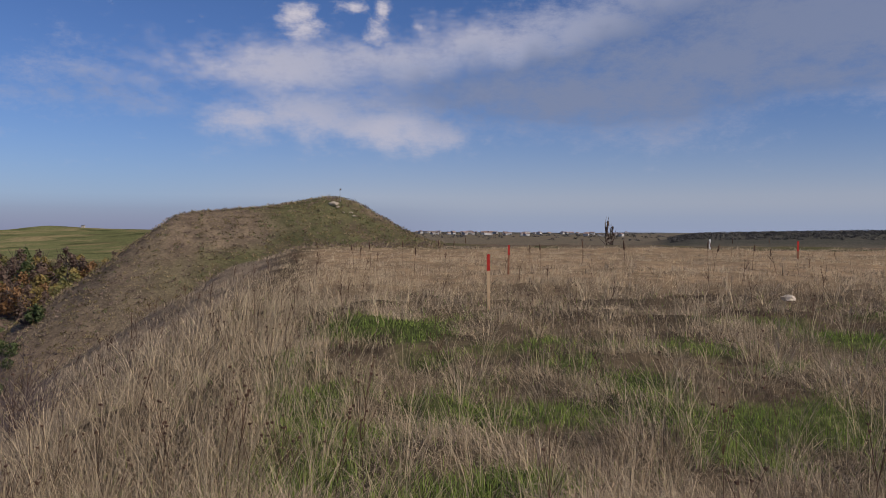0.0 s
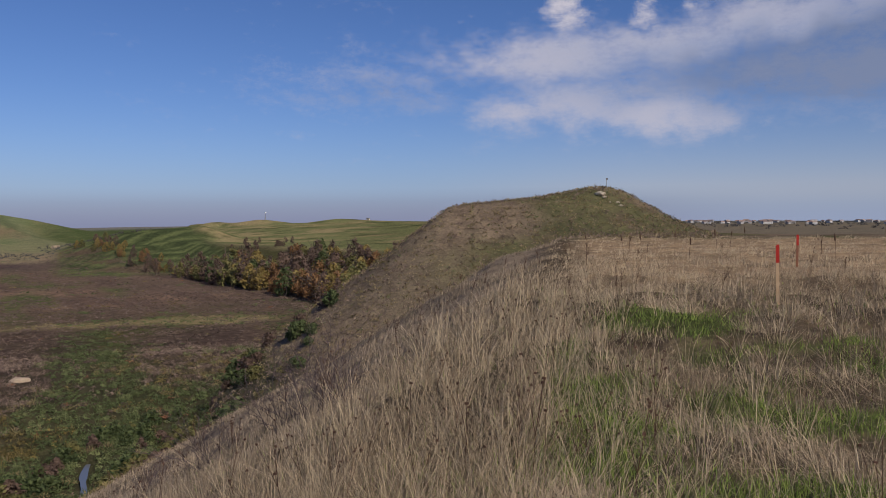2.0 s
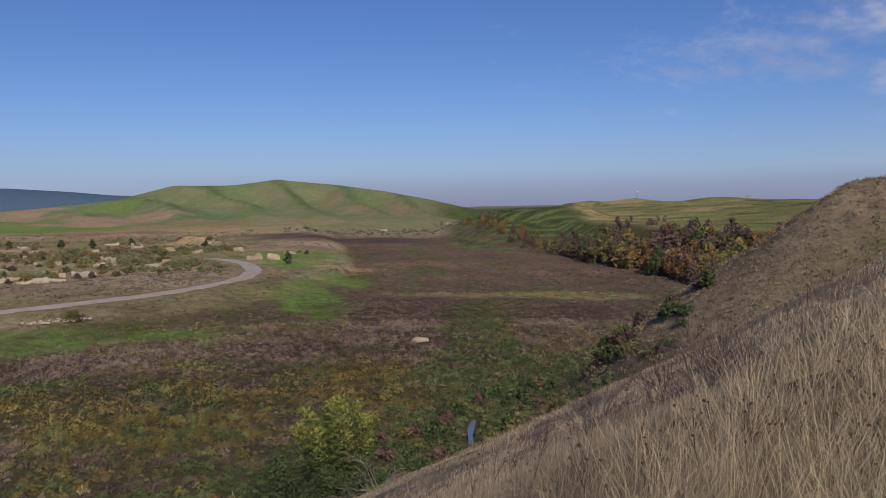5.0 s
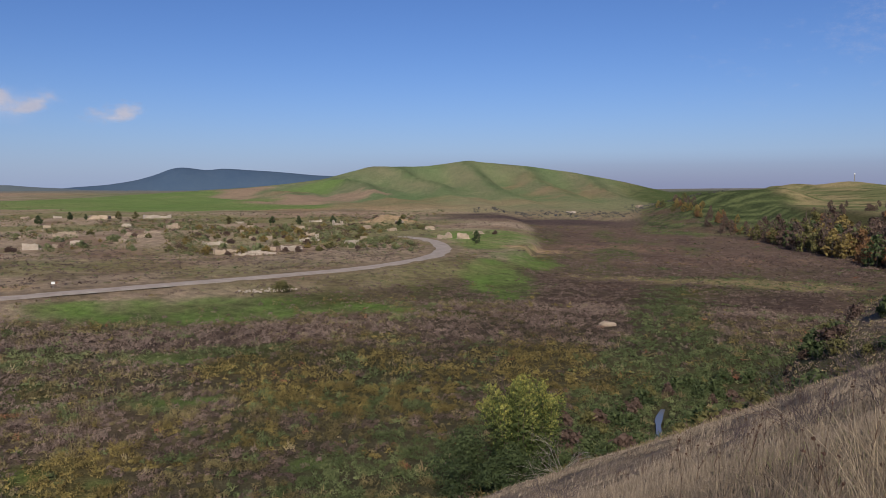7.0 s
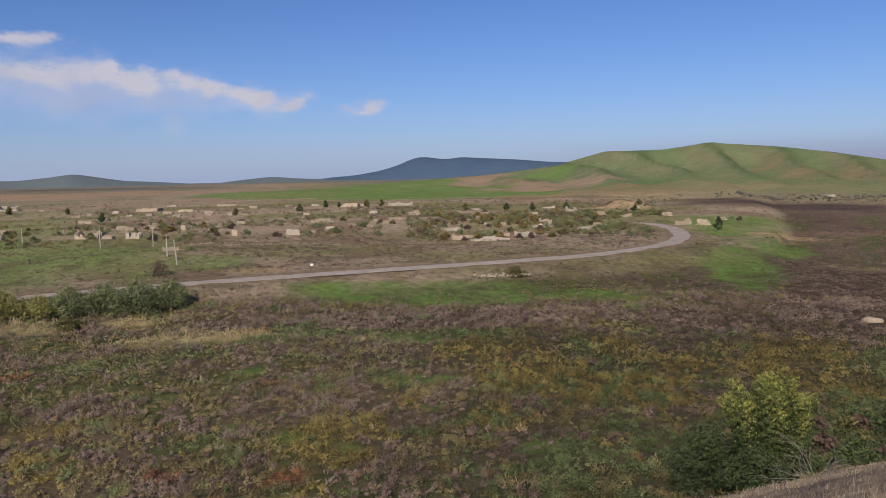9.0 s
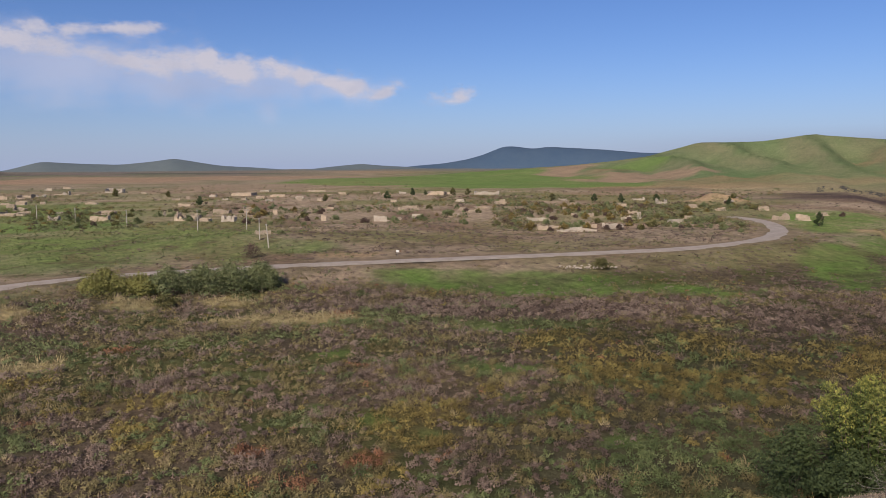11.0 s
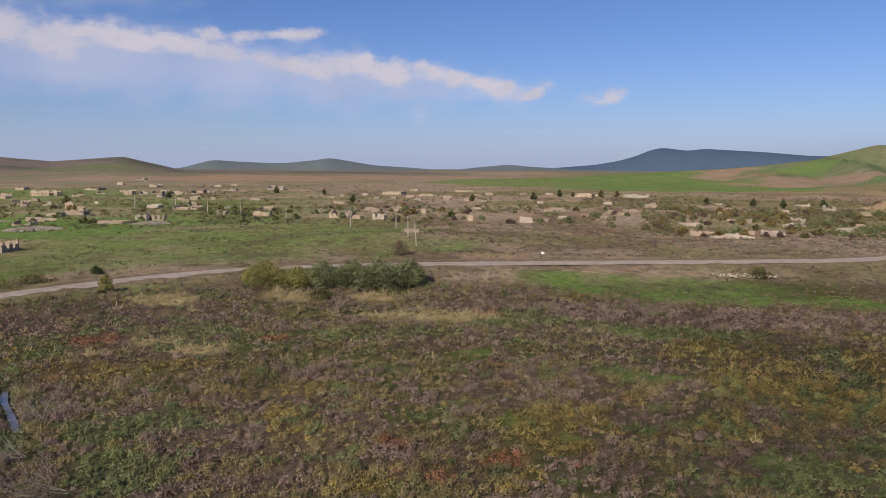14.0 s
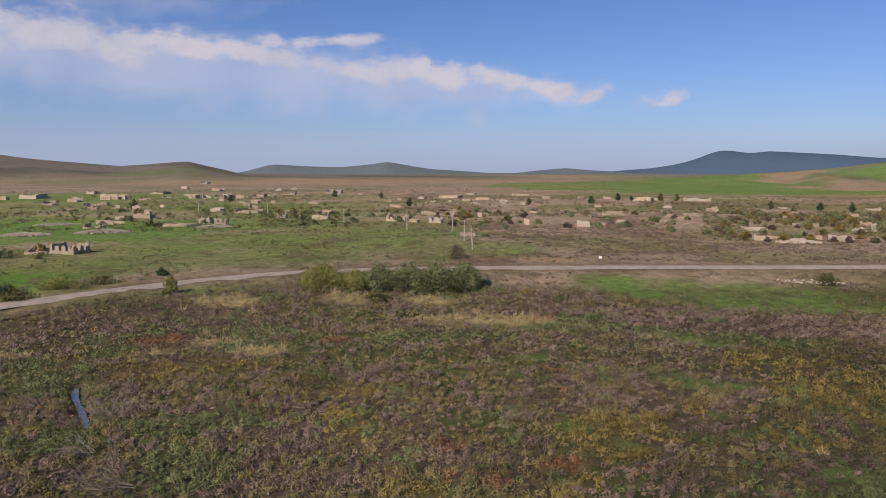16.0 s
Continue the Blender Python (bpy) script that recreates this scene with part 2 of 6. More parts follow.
MEADOW, HILLGREEN = (0.138, 0.198, 0.064), (0.092, 0.150, 0.066)


def masks(x, y):
    """How much of each plant cover grows at a place, from 0 to 1."""
    r, az = np.hypot(x, y), azimuth(x, y)
    u, v = uv_of(x, y)
    t, b = terrace(x, y) + 6 * fbm(x / 40, y / 40, 3, 41), bank_distance(x, y)
    z = land(x, y)
    m = {}
    m["high"] = step(-21.5, -19.0, z) * step(135, 110, r)              # plateau, its slope and the mound
    m["mound"] = step(62, 76, v) * m["high"]
    m["terrace"] = step(-2, 10, t - 15 * step(92, 102, az)) * step(30, 40, az)
    n1, n2 = fbm(x / 13, y / 13, 4, 71), fbm(x / 22 + 7, y / 22, 4, 72)
    m["gold"] = np.clip(step(0.15, 0.55, n1) * 0.35 + 0.85 * patches(x, y, GOLD_AT, 1.1), 0, 1)
    m["green"] = np.clip(step(0.1, 0.55, n2) * 0.5 + 0.7 * patches(x, y, GREEN_AT, 1.0) + 0.55 * step(40, 44, u) * step(64, 54, u + 8 * n1) * step(15, 30, v), 0, 1)
    m["rust"] = np.clip(0.45 * step(0.52, 0.7, fbm(x / 7, y / 7, 3, 74)) + patches(x, y, RUST_AT, 0.8), 0, 1)
    m["straw"] = np.clip(0.9 * patches(x, y, STRAW_AT, 0.9) + 0.5 * patch(x, y, 40, 215, 34, 9), 0, 1)
    m["lawn"] = np.clip(patches(x, y, LAWN_AT, 0.7) + 0.7 * patches(x, y, GLADE_AT, 0.9), 0, 1)
    m["purple"] = patches(x, y, PURPLE_AT, 0.9)
    m["meadow"] = np.clip(patches(x, y, MEADOW_AT, 0.8), 0, 1)
    m["wheat"] = np.clip(patch(x, y, 84, 1080, 190, 260, 0.2) + patch(x, y, 118, 330, 60, 30) + 0.3 * patch(x, y, 108, 400, 42, 40) + patch(x, y, 126, 300, 50, 30) + patch(x, y, 113, 520, 60, 80) * 0.4 + patch(x, y, 124, 700, 120, 130) * 0.8
                         + patch(x, y, 76, 800, 120, 75, 0.2) + patch(x, y, 70, 1230, 60, 60, 0.3), 0, 1)
    m["burnt"] = patch(x, y, 54, 545, 74, 52, 0.9)
    m["scarp"] = step(2, 14, b) * step(64, 46, b) * step(46, 43, az)
    m["upland"] = step(46, 70, b) * step(49, 44, az) * step(5, 12, az) * step(230, 260, r)
    m["hill"] = step(640, 860, r) * step(38, 44, az) * step(92, 78, az)
    return m, r, az, u, v, t, z


def shade_and_growth(x, y):
    """Shade over the near valley floor, to be put into colour, and the dark growth along the stream."""
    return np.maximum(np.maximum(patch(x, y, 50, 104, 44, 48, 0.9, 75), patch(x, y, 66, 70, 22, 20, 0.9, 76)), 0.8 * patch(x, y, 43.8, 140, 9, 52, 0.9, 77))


def mix3(c, colour, k):
    return c * (1 - k[:, None]) + np.array(colour)[None, :] * k[:, None]


def cover(x, y):
    m, r, az, u, v, t, z = masks(x, y)
    c = np.zeros((len(x), 3)) + np.array((0.09, 0.074, 0.054))
    c = mix3(c, (0.105, 0.080, 0.062), step(-0.1, 0.4, fbm(x / 30, y / 30, 4, 80)))
    c = mix3(c, (0.07, 0.08, 0.032), 0.8 * step(0.0, 0.35, fbm(x / 11, y / 11, 4, 79)))
    c = mix3(c, GOLD, m["gold"] * 0.4)
    c = mix3(c, (0.065, 0.085, 0.03), m["green"] * 0.6)
    c = mix3(c, (0.08, 0.058, 0.052), m["purple"] * 0.8)
    c = mix3(c, RUST, m["rust"] * 0.3)
    c = mix3(c, (0.34, 0.285, 0.15), m["straw"] * 0.85)
    # shade on the near floor painted into the ground colour, with the stream's growth
    c = mix3(c, (0.05, 0.05, 0.032), shade_and_growth(x, y) * 0.72)
    far = step(190, 290, r) * step(-4, -25, t)
    c = mix3(c, (0.118, 0.086, 0.070), far * 0.9)
    c = mix3(c, (0.165, 0.115, 0.085), np.clip(patch(x, y, 42.2, 277, 40, 16, 1.0) + patch(x, y, 48.1, 321, 30, 20, 1.0), 0, 1) * 0.8)
    c = mix3(c, (0.085, 0.095, 0.045), far * step(0.08, 0.36, fbm((x * 0.566 + y * 0.824) / 14, (x * 0.824 - y * 0.566) / 60, 4, 81)))
    c = mix3(c, (0.075, 0.055, 0.05), far * 0.7 * step(0.1, 0.4, fbm((x * 0.566 + y * 0.824) / 10 + 5, (x * 0.824 - y * 0.566) / 45, 4, 105)))
    # terrace: dry pasture, with green and brown patches
    p = np.zeros_like(c) + np.array((0.268, 0.214, 0.158))
    p = mix3(p, (0.185, 0.135, 0.10), step(0.0, 0.4, fbm(x / 45, y / 28, 4, 82)))
    p = mix3(p, (0.16, 0.16, 0.075), step(0.05, 0.4, fbm(x / 60, y / 60, 4, 83)) * 0.8)
    p = mix3(p, (0.15, 0.18, 0.07), 0.8 * step(97, 112, az) * step(800, 420, r) * step(-0.35, 0.05, fbm(x / 30, y / 30, 4, 84)))
    p = mix3(p, MEADOW, m["meadow"] * (0.65 + 0.35 * fbm(x / 9, y / 9, 3, 84)))
    p = mix3(p, (0.105, 0.195, 0.042), np.clip(patch(x, y, 127.4, 176, 9, 14, 0.6) + patch(x, y, 120.5, 292, 22, 26, 0.5) + patch(x, y, 126, 350, 30, 30, 0.5), 0, 1) * 0.8)
    p = mix3(p, (0.125, 0.108, 0.066), 0.75 * step(0.12, 0.4, fbm(x / 7, y / 7, 4, 101)) * step(420, 250, r))
    p = mix3(p, (0.13, 0.155, 0.07), 0.8 * step(560, 760, r) * step(96, 104, az) * step(-0.15, 0.25, fbm(x / 130, y / 90, 4, 102)))
    p = mix3(p, PLOUGH, step(620, 1000, r) * step(0.0, 0.2, fbm(x / 300, y / 300, 2, 85) + 0.12))
    p = mix3(p, (0.30, 0.20, 0.13), patch(x, y, 66, 760, 110, 60, 0.25))
    c = mix3(c, (0.0, 0.0, 0.0), m["terrace"]) + p * m["terrace"][:, None]
    c = mix3(c, EARTH, np.clip(patch(x, y, 54.6, 284, 10, 7, 0.8) * 0.85 + patch(x, y, 52.5, 300, 9, 6, 0.8) * 0.7 + patch(x, y, 64.1, 466, 18, 14) + patch(x, y, 91, 189, 8, 5) * 0.8, 0, 1))
    c = mix3(c, (0.30, 0.25, 0.16), 0.55 * step(430, 640, r) * step(68, 62, az) * step(40, 46, az))
    c = mix3(c, BURNT, m["burnt"])
    c = mix3(c, HILLGREEN, m["hill"] * (0.75 + 0.25 * fbm(x / 90, y / 90, 3, 86)))
    c = mix3(c, (0.24, 0.16, 0.10), m["hill"] * step(0.05, 0.5, fbm(x / 120, y / 120, 4, 87)) * 0.6)
    c = mix3(c, (0.20, 0.16, 0.10), m["hill"] * step(55, 44, az) * 0.25)
    # tan on each rib's left, dark on its right: light from the left, painted
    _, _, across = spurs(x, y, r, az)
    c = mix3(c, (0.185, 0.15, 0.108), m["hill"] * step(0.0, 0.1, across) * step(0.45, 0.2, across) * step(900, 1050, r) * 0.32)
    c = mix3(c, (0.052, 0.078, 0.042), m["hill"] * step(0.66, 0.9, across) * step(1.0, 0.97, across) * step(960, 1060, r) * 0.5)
    c = mix3(c, (0.22, 0.20, 0.12), m["hill"] * step(990, 860, r) * step(62, 58, az) * 0.5)
    # ploughed and stubble fields on the hill's left foot
    field = np.clip(patch(x, y, 71.5, 960, 90, 130, 0.25, turn=-28) + patch(x, y, 76.5, 1200, 70, 150, 0.25, turn=-20) + 0.9 * patch(x, y, 69, 600, 62, 40, 0.3), 0, 1)
    c = mix3(c, (0.25, 0.185, 0.135), field * 0.9)
    c = mix3(c, (0.115, 0.185, 0.05), m["lawn"] * np.clip(0.68 + 0.6 * fbm(x / 6, y / 6, 4, 97), 0, 1))
    c = mix3(c, (0.118, 0.180, 0.058), m["wheat"] * (0.85 + 0.2 * fbm(x / 80, y / 80, 3, 88)))
    c = mix3(c, (0.205, 0.178, 0.132), 0.55 * step(650, 950, r) * step(86, 92, az) * (1 - m["wheat"]))
    west = step(1400, 1900, r) * step(90, 100, az)
    c = mix3(c, (0.15, 0.128, 0.118), west)
    c = mix3(c, (0.085, 0.092, 0.075), west * step(0.0, 0.35, fbm(x / 260, y / 260, 4, 103)) * 0.85)
    c = mix3(c, (0.13, 0.145, 0.085), west * step(2150, 1900, r) * step(0.0, 0.3, fbm(x / 200, y / 150, 3, 104)))
    c = mix3(c, (0.27, 0.19, 0.135), np.clip(patch(x, y, 109, 1330, 130, 220, 0.3) + patch(x, y, 101, 1400, 150, 160, 0.3) + patch(x, y, 94, 1500, 100, 120, 0.3), 0, 1) * 0.8)
    # across the valley
    c = mix3(c, (0.06, 0.06, 0.03), m["scarp"])
    c = mix3(c, (0.14, 0.15, 0.07), m["upland"])
    c = mix3(c, (0.24, 0.20, 0.11), m["upland"] * step(0.0, 0.4, fbm(x / 36 + y / 60, y / 22, 4, 89)))
    c = mix3(c, (0.05, 0.065, 0.028), 0.8 * m["upland"] * step(0.15, 0.45, fbm(x / 26 - y / 40, y / 9, 4, 98)))
    c = mix3(c, (0.05, 0.075, 0.03), m["upland"] * step(36.3, 38.5, az) * 0.85)
    steep = step(400, 440, r) * step(760, 700, r) * step(36, 37.2, az - 0.012 * (r - 560)) * step(46.5, 45, az)
    lines = 0.5 + 0.5 * np.sin(z * 2.6 + 3 * fbm(x / 25, y / 25, 3, 64))
    c = mix3(c, (0.042, 0.058, 0.028), steep * 0.9)
    c = mix3(c, (0.12, 0.145, 0.06), steep * step(0.45, 0.9, lines) * 0.8)
    c = mix3(c, (0.11, 0.075, 0.06), steep * step(0.15, 0.45, fbm(x / 22, y / 22, 3, 65)) * step(-12, -17, z) * 0.8)
    # plain behind the plateau, far off
    c = mix3(c, (0.16, 0.14, 0.11), step(100, 150, r) * step(6, 2, az))
    # far ground faded to grey, the haze put into its colour
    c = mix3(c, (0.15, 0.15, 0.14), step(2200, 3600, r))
    c = mix3(c, (0.085, 0.085, 0.075), step(900, 980, r) * step(1500, 1350, r) * step(-14.5, -16.5, az) * step(-60, -55, az))
    # plateau and slope
    g = np.zeros_like(c) + np.array(DRY)
    g = mix3(g, (0.07, 0.054, 0.04), step(0.0, 0.35, fbm(x / 1.9, y / 1.9, 4, 90)) * 0.8)
    g = mix3(g, (0.065, 0.085, 0.03), lush(x, y))
    g = mix3(g, (0.29, 0.218, 0.145), step(16, 24, v) * step(1.5, -1, u))
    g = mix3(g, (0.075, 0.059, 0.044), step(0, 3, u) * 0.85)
    g = mix3(g, (0.235, 0.19, 0.145), step(1, 4, u) * step(7, 14, r) * 0.95)
    mound = np.zeros_like(c) + np.array((0.165, 0.132, 0.10))
    mound = mix3(mound, (0.085, 0.09, 0.045), step(0.15, 0.6, fbm(x / 9, y / 9, 4, 91) + 0.45 * step(12, -4, u)) * 0.85)
    mound = mix3(mound, (0.11, 0.084, 0.066), step(0.1, 0.5, fbm(x / 4, y / 4, 4, 92)) * 0.7)
    mound = mix3(mound, (0.19, 0.152, 0.115), step(10, 22, u) * 0.8)
    mound = mix3(mound, (0.06, 0.065, 0.034), step(-14.0, -16.0, z + 1.5 * fbm(x / 5, y / 5, 3, 94)) * 0.85)
    g = mix3(g, (0, 0, 0), m["mound"]) + mound * m["mound"][:, None]
    c = mix3(c, (0, 0, 0), m["high"]) + g * m["high"][:, None]
    # the gravel road and its worn verges
    d = road_distance(x, y) + 0.5 * fbm(x / 5, y / 5, 3, 93)
    c = mix3(c, (0.18, 0.14, 0.10), step(9, 4, d) * 0.6)
    # land across the valley lightened with distance: haze put into its colour
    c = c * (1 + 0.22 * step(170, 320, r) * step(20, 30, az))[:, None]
    return np.clip(c, 0.01, 1)


GAPS = ((6.0, 12.2, 0.9, 1.4), (1.8, 11.7, 0.6, 1.3), (10.9, 6.7, 0.5, 1.2), (6.8, 6.0, 0.4, 0.7), (-0.7, 6.7, 0.4, 0.5), (-9.4, 9.2, 0.4, 0.9), (-14.3, 8.2, 0.5, 1.0), (0.6, 9.6, 0.4, 0.5), (-28.0, 12.8, 0.9, 1.5), (-20.9, 6.0, 0.5, 0.5),
        (9.3, 5.2, 0.5, 0.4), (-7.5, 4.7, 0.4, 0.4), (-27.1, 7.4, 0.5, 0.5), (16.5, 5.6, 0.4, 0.8), (12.4, 9.1, 0.3, 1.6), (21.5, 5.4, 0.3, 0.5))


def lush(x, y):
    """Short green grass between the dry tufts on the plateau."""
    r = np.hypot(x, y)
    u, v = uv_of(x, y)
    g = step(0.12, 0.34, fbm(x / 1.6 + 3, y / 1.1, 4, 95)) * 0.75 * step(16, 11, v)
    for a, q, w, e in GAPS:
        d = np.hypot((x + q * math.sin(radians(a))) / w, (y - q * math.cos(radians(a))) / e) + 0.45 * fbm(x / 0.5, y / 0.5, 3, 96)
        g = np.maximum(g, 0.85 * step(1.25, 0.45, d))
    return g * step(0.9, 0.1, u) * step(20, 15, r)


# ---- materials ----
def material(name, rough=0.9, spec=0.2):
    mat = bpy.data.materials.new(name)
    mat.use_nodes = True
    nt = mat.node_tree
    p = nt.nodes["Principled BSDF"]
    p.inputs["Roughness"].default_value = rough
    p.inputs["Specular IOR Level"].default_value = spec
    return mat, nt, p


def node(nt, kind, **settings):
    n = nt.nodes.new(kind)
    for key, value in settings.items():
        n.inputs[key.replace("_", " ")].default_value = value
    return n


def ramp(nt, source, stops):
    n = nt.nodes.new("ShaderNodeValToRGB")
    while len(n.color_ramp.elements) < len(stops):
        n.color_ramp.elements.new(0.5)
    for e, (pos, col) in zip(n.color_ramp.elements, stops):
        e.position, e.color = pos, (*col, 1)
    nt.links.new(source, n.inputs[0])
    return n.outputs[0]


def blend(nt, a, b, fac, mode="MIX"):
    n = nt.nodes.new("ShaderNodeMix")
    n.data_type, n.blend_type = "RGBA", mode
    for sock, value in ((n.inputs[0], fac), (n.inputs[6], a), (n.inputs[7], b)):
        if hasattr(value, "links"):
            nt.links.new(value, sock)
        elif isinstance(value, tuple):
            sock.default_value = (*value, 1)
        else:
            sock.default_value = value
    return n.outputs[2]


def noise_tex(nt, coord, scale, detail=4, rough=0.6):
    n = node(nt, "ShaderNodeTexNoise", Scale=scale, Detail=detail, Roughness=rough)
    nt.links.new(coord, n.inputs["Vector"])
    return n.outputs["Fac"]


def bumped(nt, p, height, strength, distance):
    b = node(nt, "ShaderNodeBump", Strength=strength, Distance=distance)
    nt.links.new(height, b.inputs["Height"])
    nt.links.new(b.outputs[0], p.inputs["Normal"])


def mottled(name, dark, light, scale, rough=0.9, bump=0.0, dist=0.02, spec=0.2, per_object=0.0):
    """A rough surface of two tones, in noise at two scales."""
    mat, nt, p = material(name, rough, spec)
    co = nt.nodes.new("ShaderNodeTexCoord").outputs["Object"]
    a, b = noise_tex(nt, co, scale), noise_tex(nt, co, scale * 7.3, 6, 0.7)
    m = nt.nodes.new("ShaderNodeMath")
    m.operation = "MULTIPLY_ADD"
    nt.links.new(a, m.inputs[0])
    m.inputs[1].default_value = 0.6
    h = nt.nodes.new("ShaderNodeMath")
    h.operation = "MULTIPLY"
    nt.links.new(b, h.inputs[0])
    h.inputs[1].default_value = 0.4
    nt.links.new(h.outputs[0], m.inputs[2])
    col = ramp(nt, m.outputs[0], [(0.32, dark), (0.68, light)])
    if per_object:
        info = nt.nodes.new("ShaderNodeObjectInfo")
        col = blend(nt, col, ramp(nt, info.outputs["Random"], [(0.0, (1 - per_object,) * 3), (1.0, (1 + per_object, 1 + per_object * 0.9, 1 + per_object * 0.7))]), 1.0, "MULTIPLY")
    nt.links.new(col, p.inputs["Base Color"])
    if bump:
        bumped(nt, p, b, bump, dist)
    return mat


def toned(name, stops, rough=0.85, through=0.0, chance=0.35):
    """Plant matter: each tuft takes its tone from the mesh, each blade or leaf a little more by chance."""
    mat, nt, p = material(name, rough, 0.15)
    tone = nt.nodes.new("ShaderNodeAttribute")
    tone.attribute_name = "tone"
    geo = nt.nodes.new("ShaderNodeNewGeometry")
    m = nt.nodes.new("ShaderNodeMath")
    m.operation = "MULTIPLY_ADD"
    nt.links.new(geo.outputs["Random Per Island"], m.inputs[0])
    m.inputs[1].default_value = chance
    s = nt.nodes.new("ShaderNodeMath")
    s.operation = "MULTIPLY_ADD"
    nt.links.new(tone.outputs["Fac"], s.inputs[0])
    s.inputs[1].default_value, s.inputs[2].default_value = 0.75, 0.125 - 0.5 * chance
    nt.links.new(s.outputs[0], m.inputs[2])
    col = ramp(nt, m.outputs[0], stops)
    nt.links.new(col, p.inputs["Base Color"])
    if through:
        t = nt.nodes.new("ShaderNodeBsdfTranslucent")
        nt.links.new(col, t.inputs["Color"])
        mixer = nt.nodes.new("ShaderNodeMixShader")
        mixer.inputs[0].default_value = through
        out = nt.nodes["Material Output"]
        nt.links.new(p.outputs[0], mixer.inputs[1])
        nt.links.new(t.outputs[0], mixer.inputs[2])
        nt.links.new(mixer.outputs[0], out.inputs["Surface"])
    return mat


def ground_material():
    mat, nt, p = material("ground_cover", 1.0, 0.0)
    tint = nt.nodes.new("ShaderNodeAttribute")
    tint.attribute_name = "cover"
    co = nt.nodes.new("ShaderNodeTexCoord").outputs["Object"]
    fine, mid, wide = noise_tex(nt, co, 3.5, 6, 0.7), noise_tex(nt, co, 0.45, 5, 0.65), noise_tex(nt, co, 0.035, 4, 0.6)
    c = blend(nt, tint.outputs["Color"], ramp(nt, fine, [(0.3, (0.45, 0.45, 0.45)), (0.72, (1.5, 1.48, 1.4))]), 0.7, "MULTIPLY")
    c = blend(nt, c, ramp(nt, mid, [(0.3, (0.55, 0.55, 0.58)), (0.7, (1.42, 1.38, 1.3))]), 0.8, "MULTIPLY")
    c = blend(nt, c, ramp(nt, wide, [(0.3, (0.82, 0.85, 0.85)), (0.7, (1.18, 1.14, 1.12))]), 0.8, "MULTIPLY")
    nt.links.new(c, p.inputs["Base Color"])
    bumped(nt, p, mid, 0.9, 0.5)
    return mat


# ---- the ground: one sheet from the camera's feet to the horizon ----
def mesh_from(name, verts, faces, mat=None, smooth=False):
    me = bpy.data.meshes.new(name)
    verts, faces = np.asarray(verts, np.float32), np.asarray(faces, np.int32)
    n = faces.shape[1]
    me.vertices.add(len(verts))
    me.vertices.foreach_set("co", verts.ravel())
    me.loops.add(faces.size)
    me.loops.foreach_set("vertex_index", faces.ravel())
    me.polygons.add(len(faces))
    me.polygons.foreach_set("loop_start", np.arange(0, faces.size, n, dtype=np.int32))
    me.polygons.foreach_set("use_smooth", np.full(len(faces), smooth))
    me.update(calc_edges=True)
    if mat:
        me.materials.append(mat)
    return me


def ring_sheet(rs, azs, closed):
    """Vertices x, y and quads of a sheet of rings round the origin."""
    A, R = np.meshgrid(np.radians(azs), rs)
    x, y = (-R * np.sin(A)).ravel(), (R * np.cos(A)).ravel()
    na, nr = len(azs), len(rs)
    i, j = np.meshgrid(np.arange(nr - 1), np.arange(na if closed else na - 1), indexing="ij")
    k = (j + 1) % na
    q = np.stack([i * na + j, (i + 1) * na + j, (i + 1) * na + k, i * na + k], -1).reshape(-1, 4)
    return x, y, q[:, ::-1]


azs = np.concatenate([np.arange(-36, 136, 0.48), np.arange(136, 324, 2.0)])
rs = np.concatenate([[0.004], np.geomspace(0.25, 40, 80), np.geomspace(40, 420, 180)[1:], np.geomspace(420, 4900, 130)[1:]])
gx, gy, gq = ring_sheet(rs, azs, True)
ground_mat = ground_material()
gmesh = mesh_from("ground", np.stack([gx, gy, land(gx, gy)], 1), gq, ground_mat, True)
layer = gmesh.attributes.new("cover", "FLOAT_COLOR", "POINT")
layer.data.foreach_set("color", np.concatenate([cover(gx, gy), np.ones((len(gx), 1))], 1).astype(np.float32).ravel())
ground = tagged(new("ground", gmesh), "dry grass plateau above a scrub-covered valley floor", "ground", kind="structure")

# the road: a low cambered band of gravel
def smooth_line(points, step_m):
    pts = np.array(points, float)
    for _ in range(3):
        q = np.empty((2 * len(pts) - 2, 2))
        q[0::2], q[1::2] = pts[:-1] * 0.75 + pts[1:] * 0.25, pts[:-1] * 0.25 + pts[1:] * 0.75
        pts = np.vstack([pts[:1], q, pts[-1:]])
    s = np.concatenate([[0], np.cumsum(np.hypot(*np.diff(pts, axis=0).T))])
    k = np.arange(0, s[-1], step_m)
    return np.stack([np.interp(k, s, pts[:, 0]), np.interp(k, s, pts[:, 1])], 1)


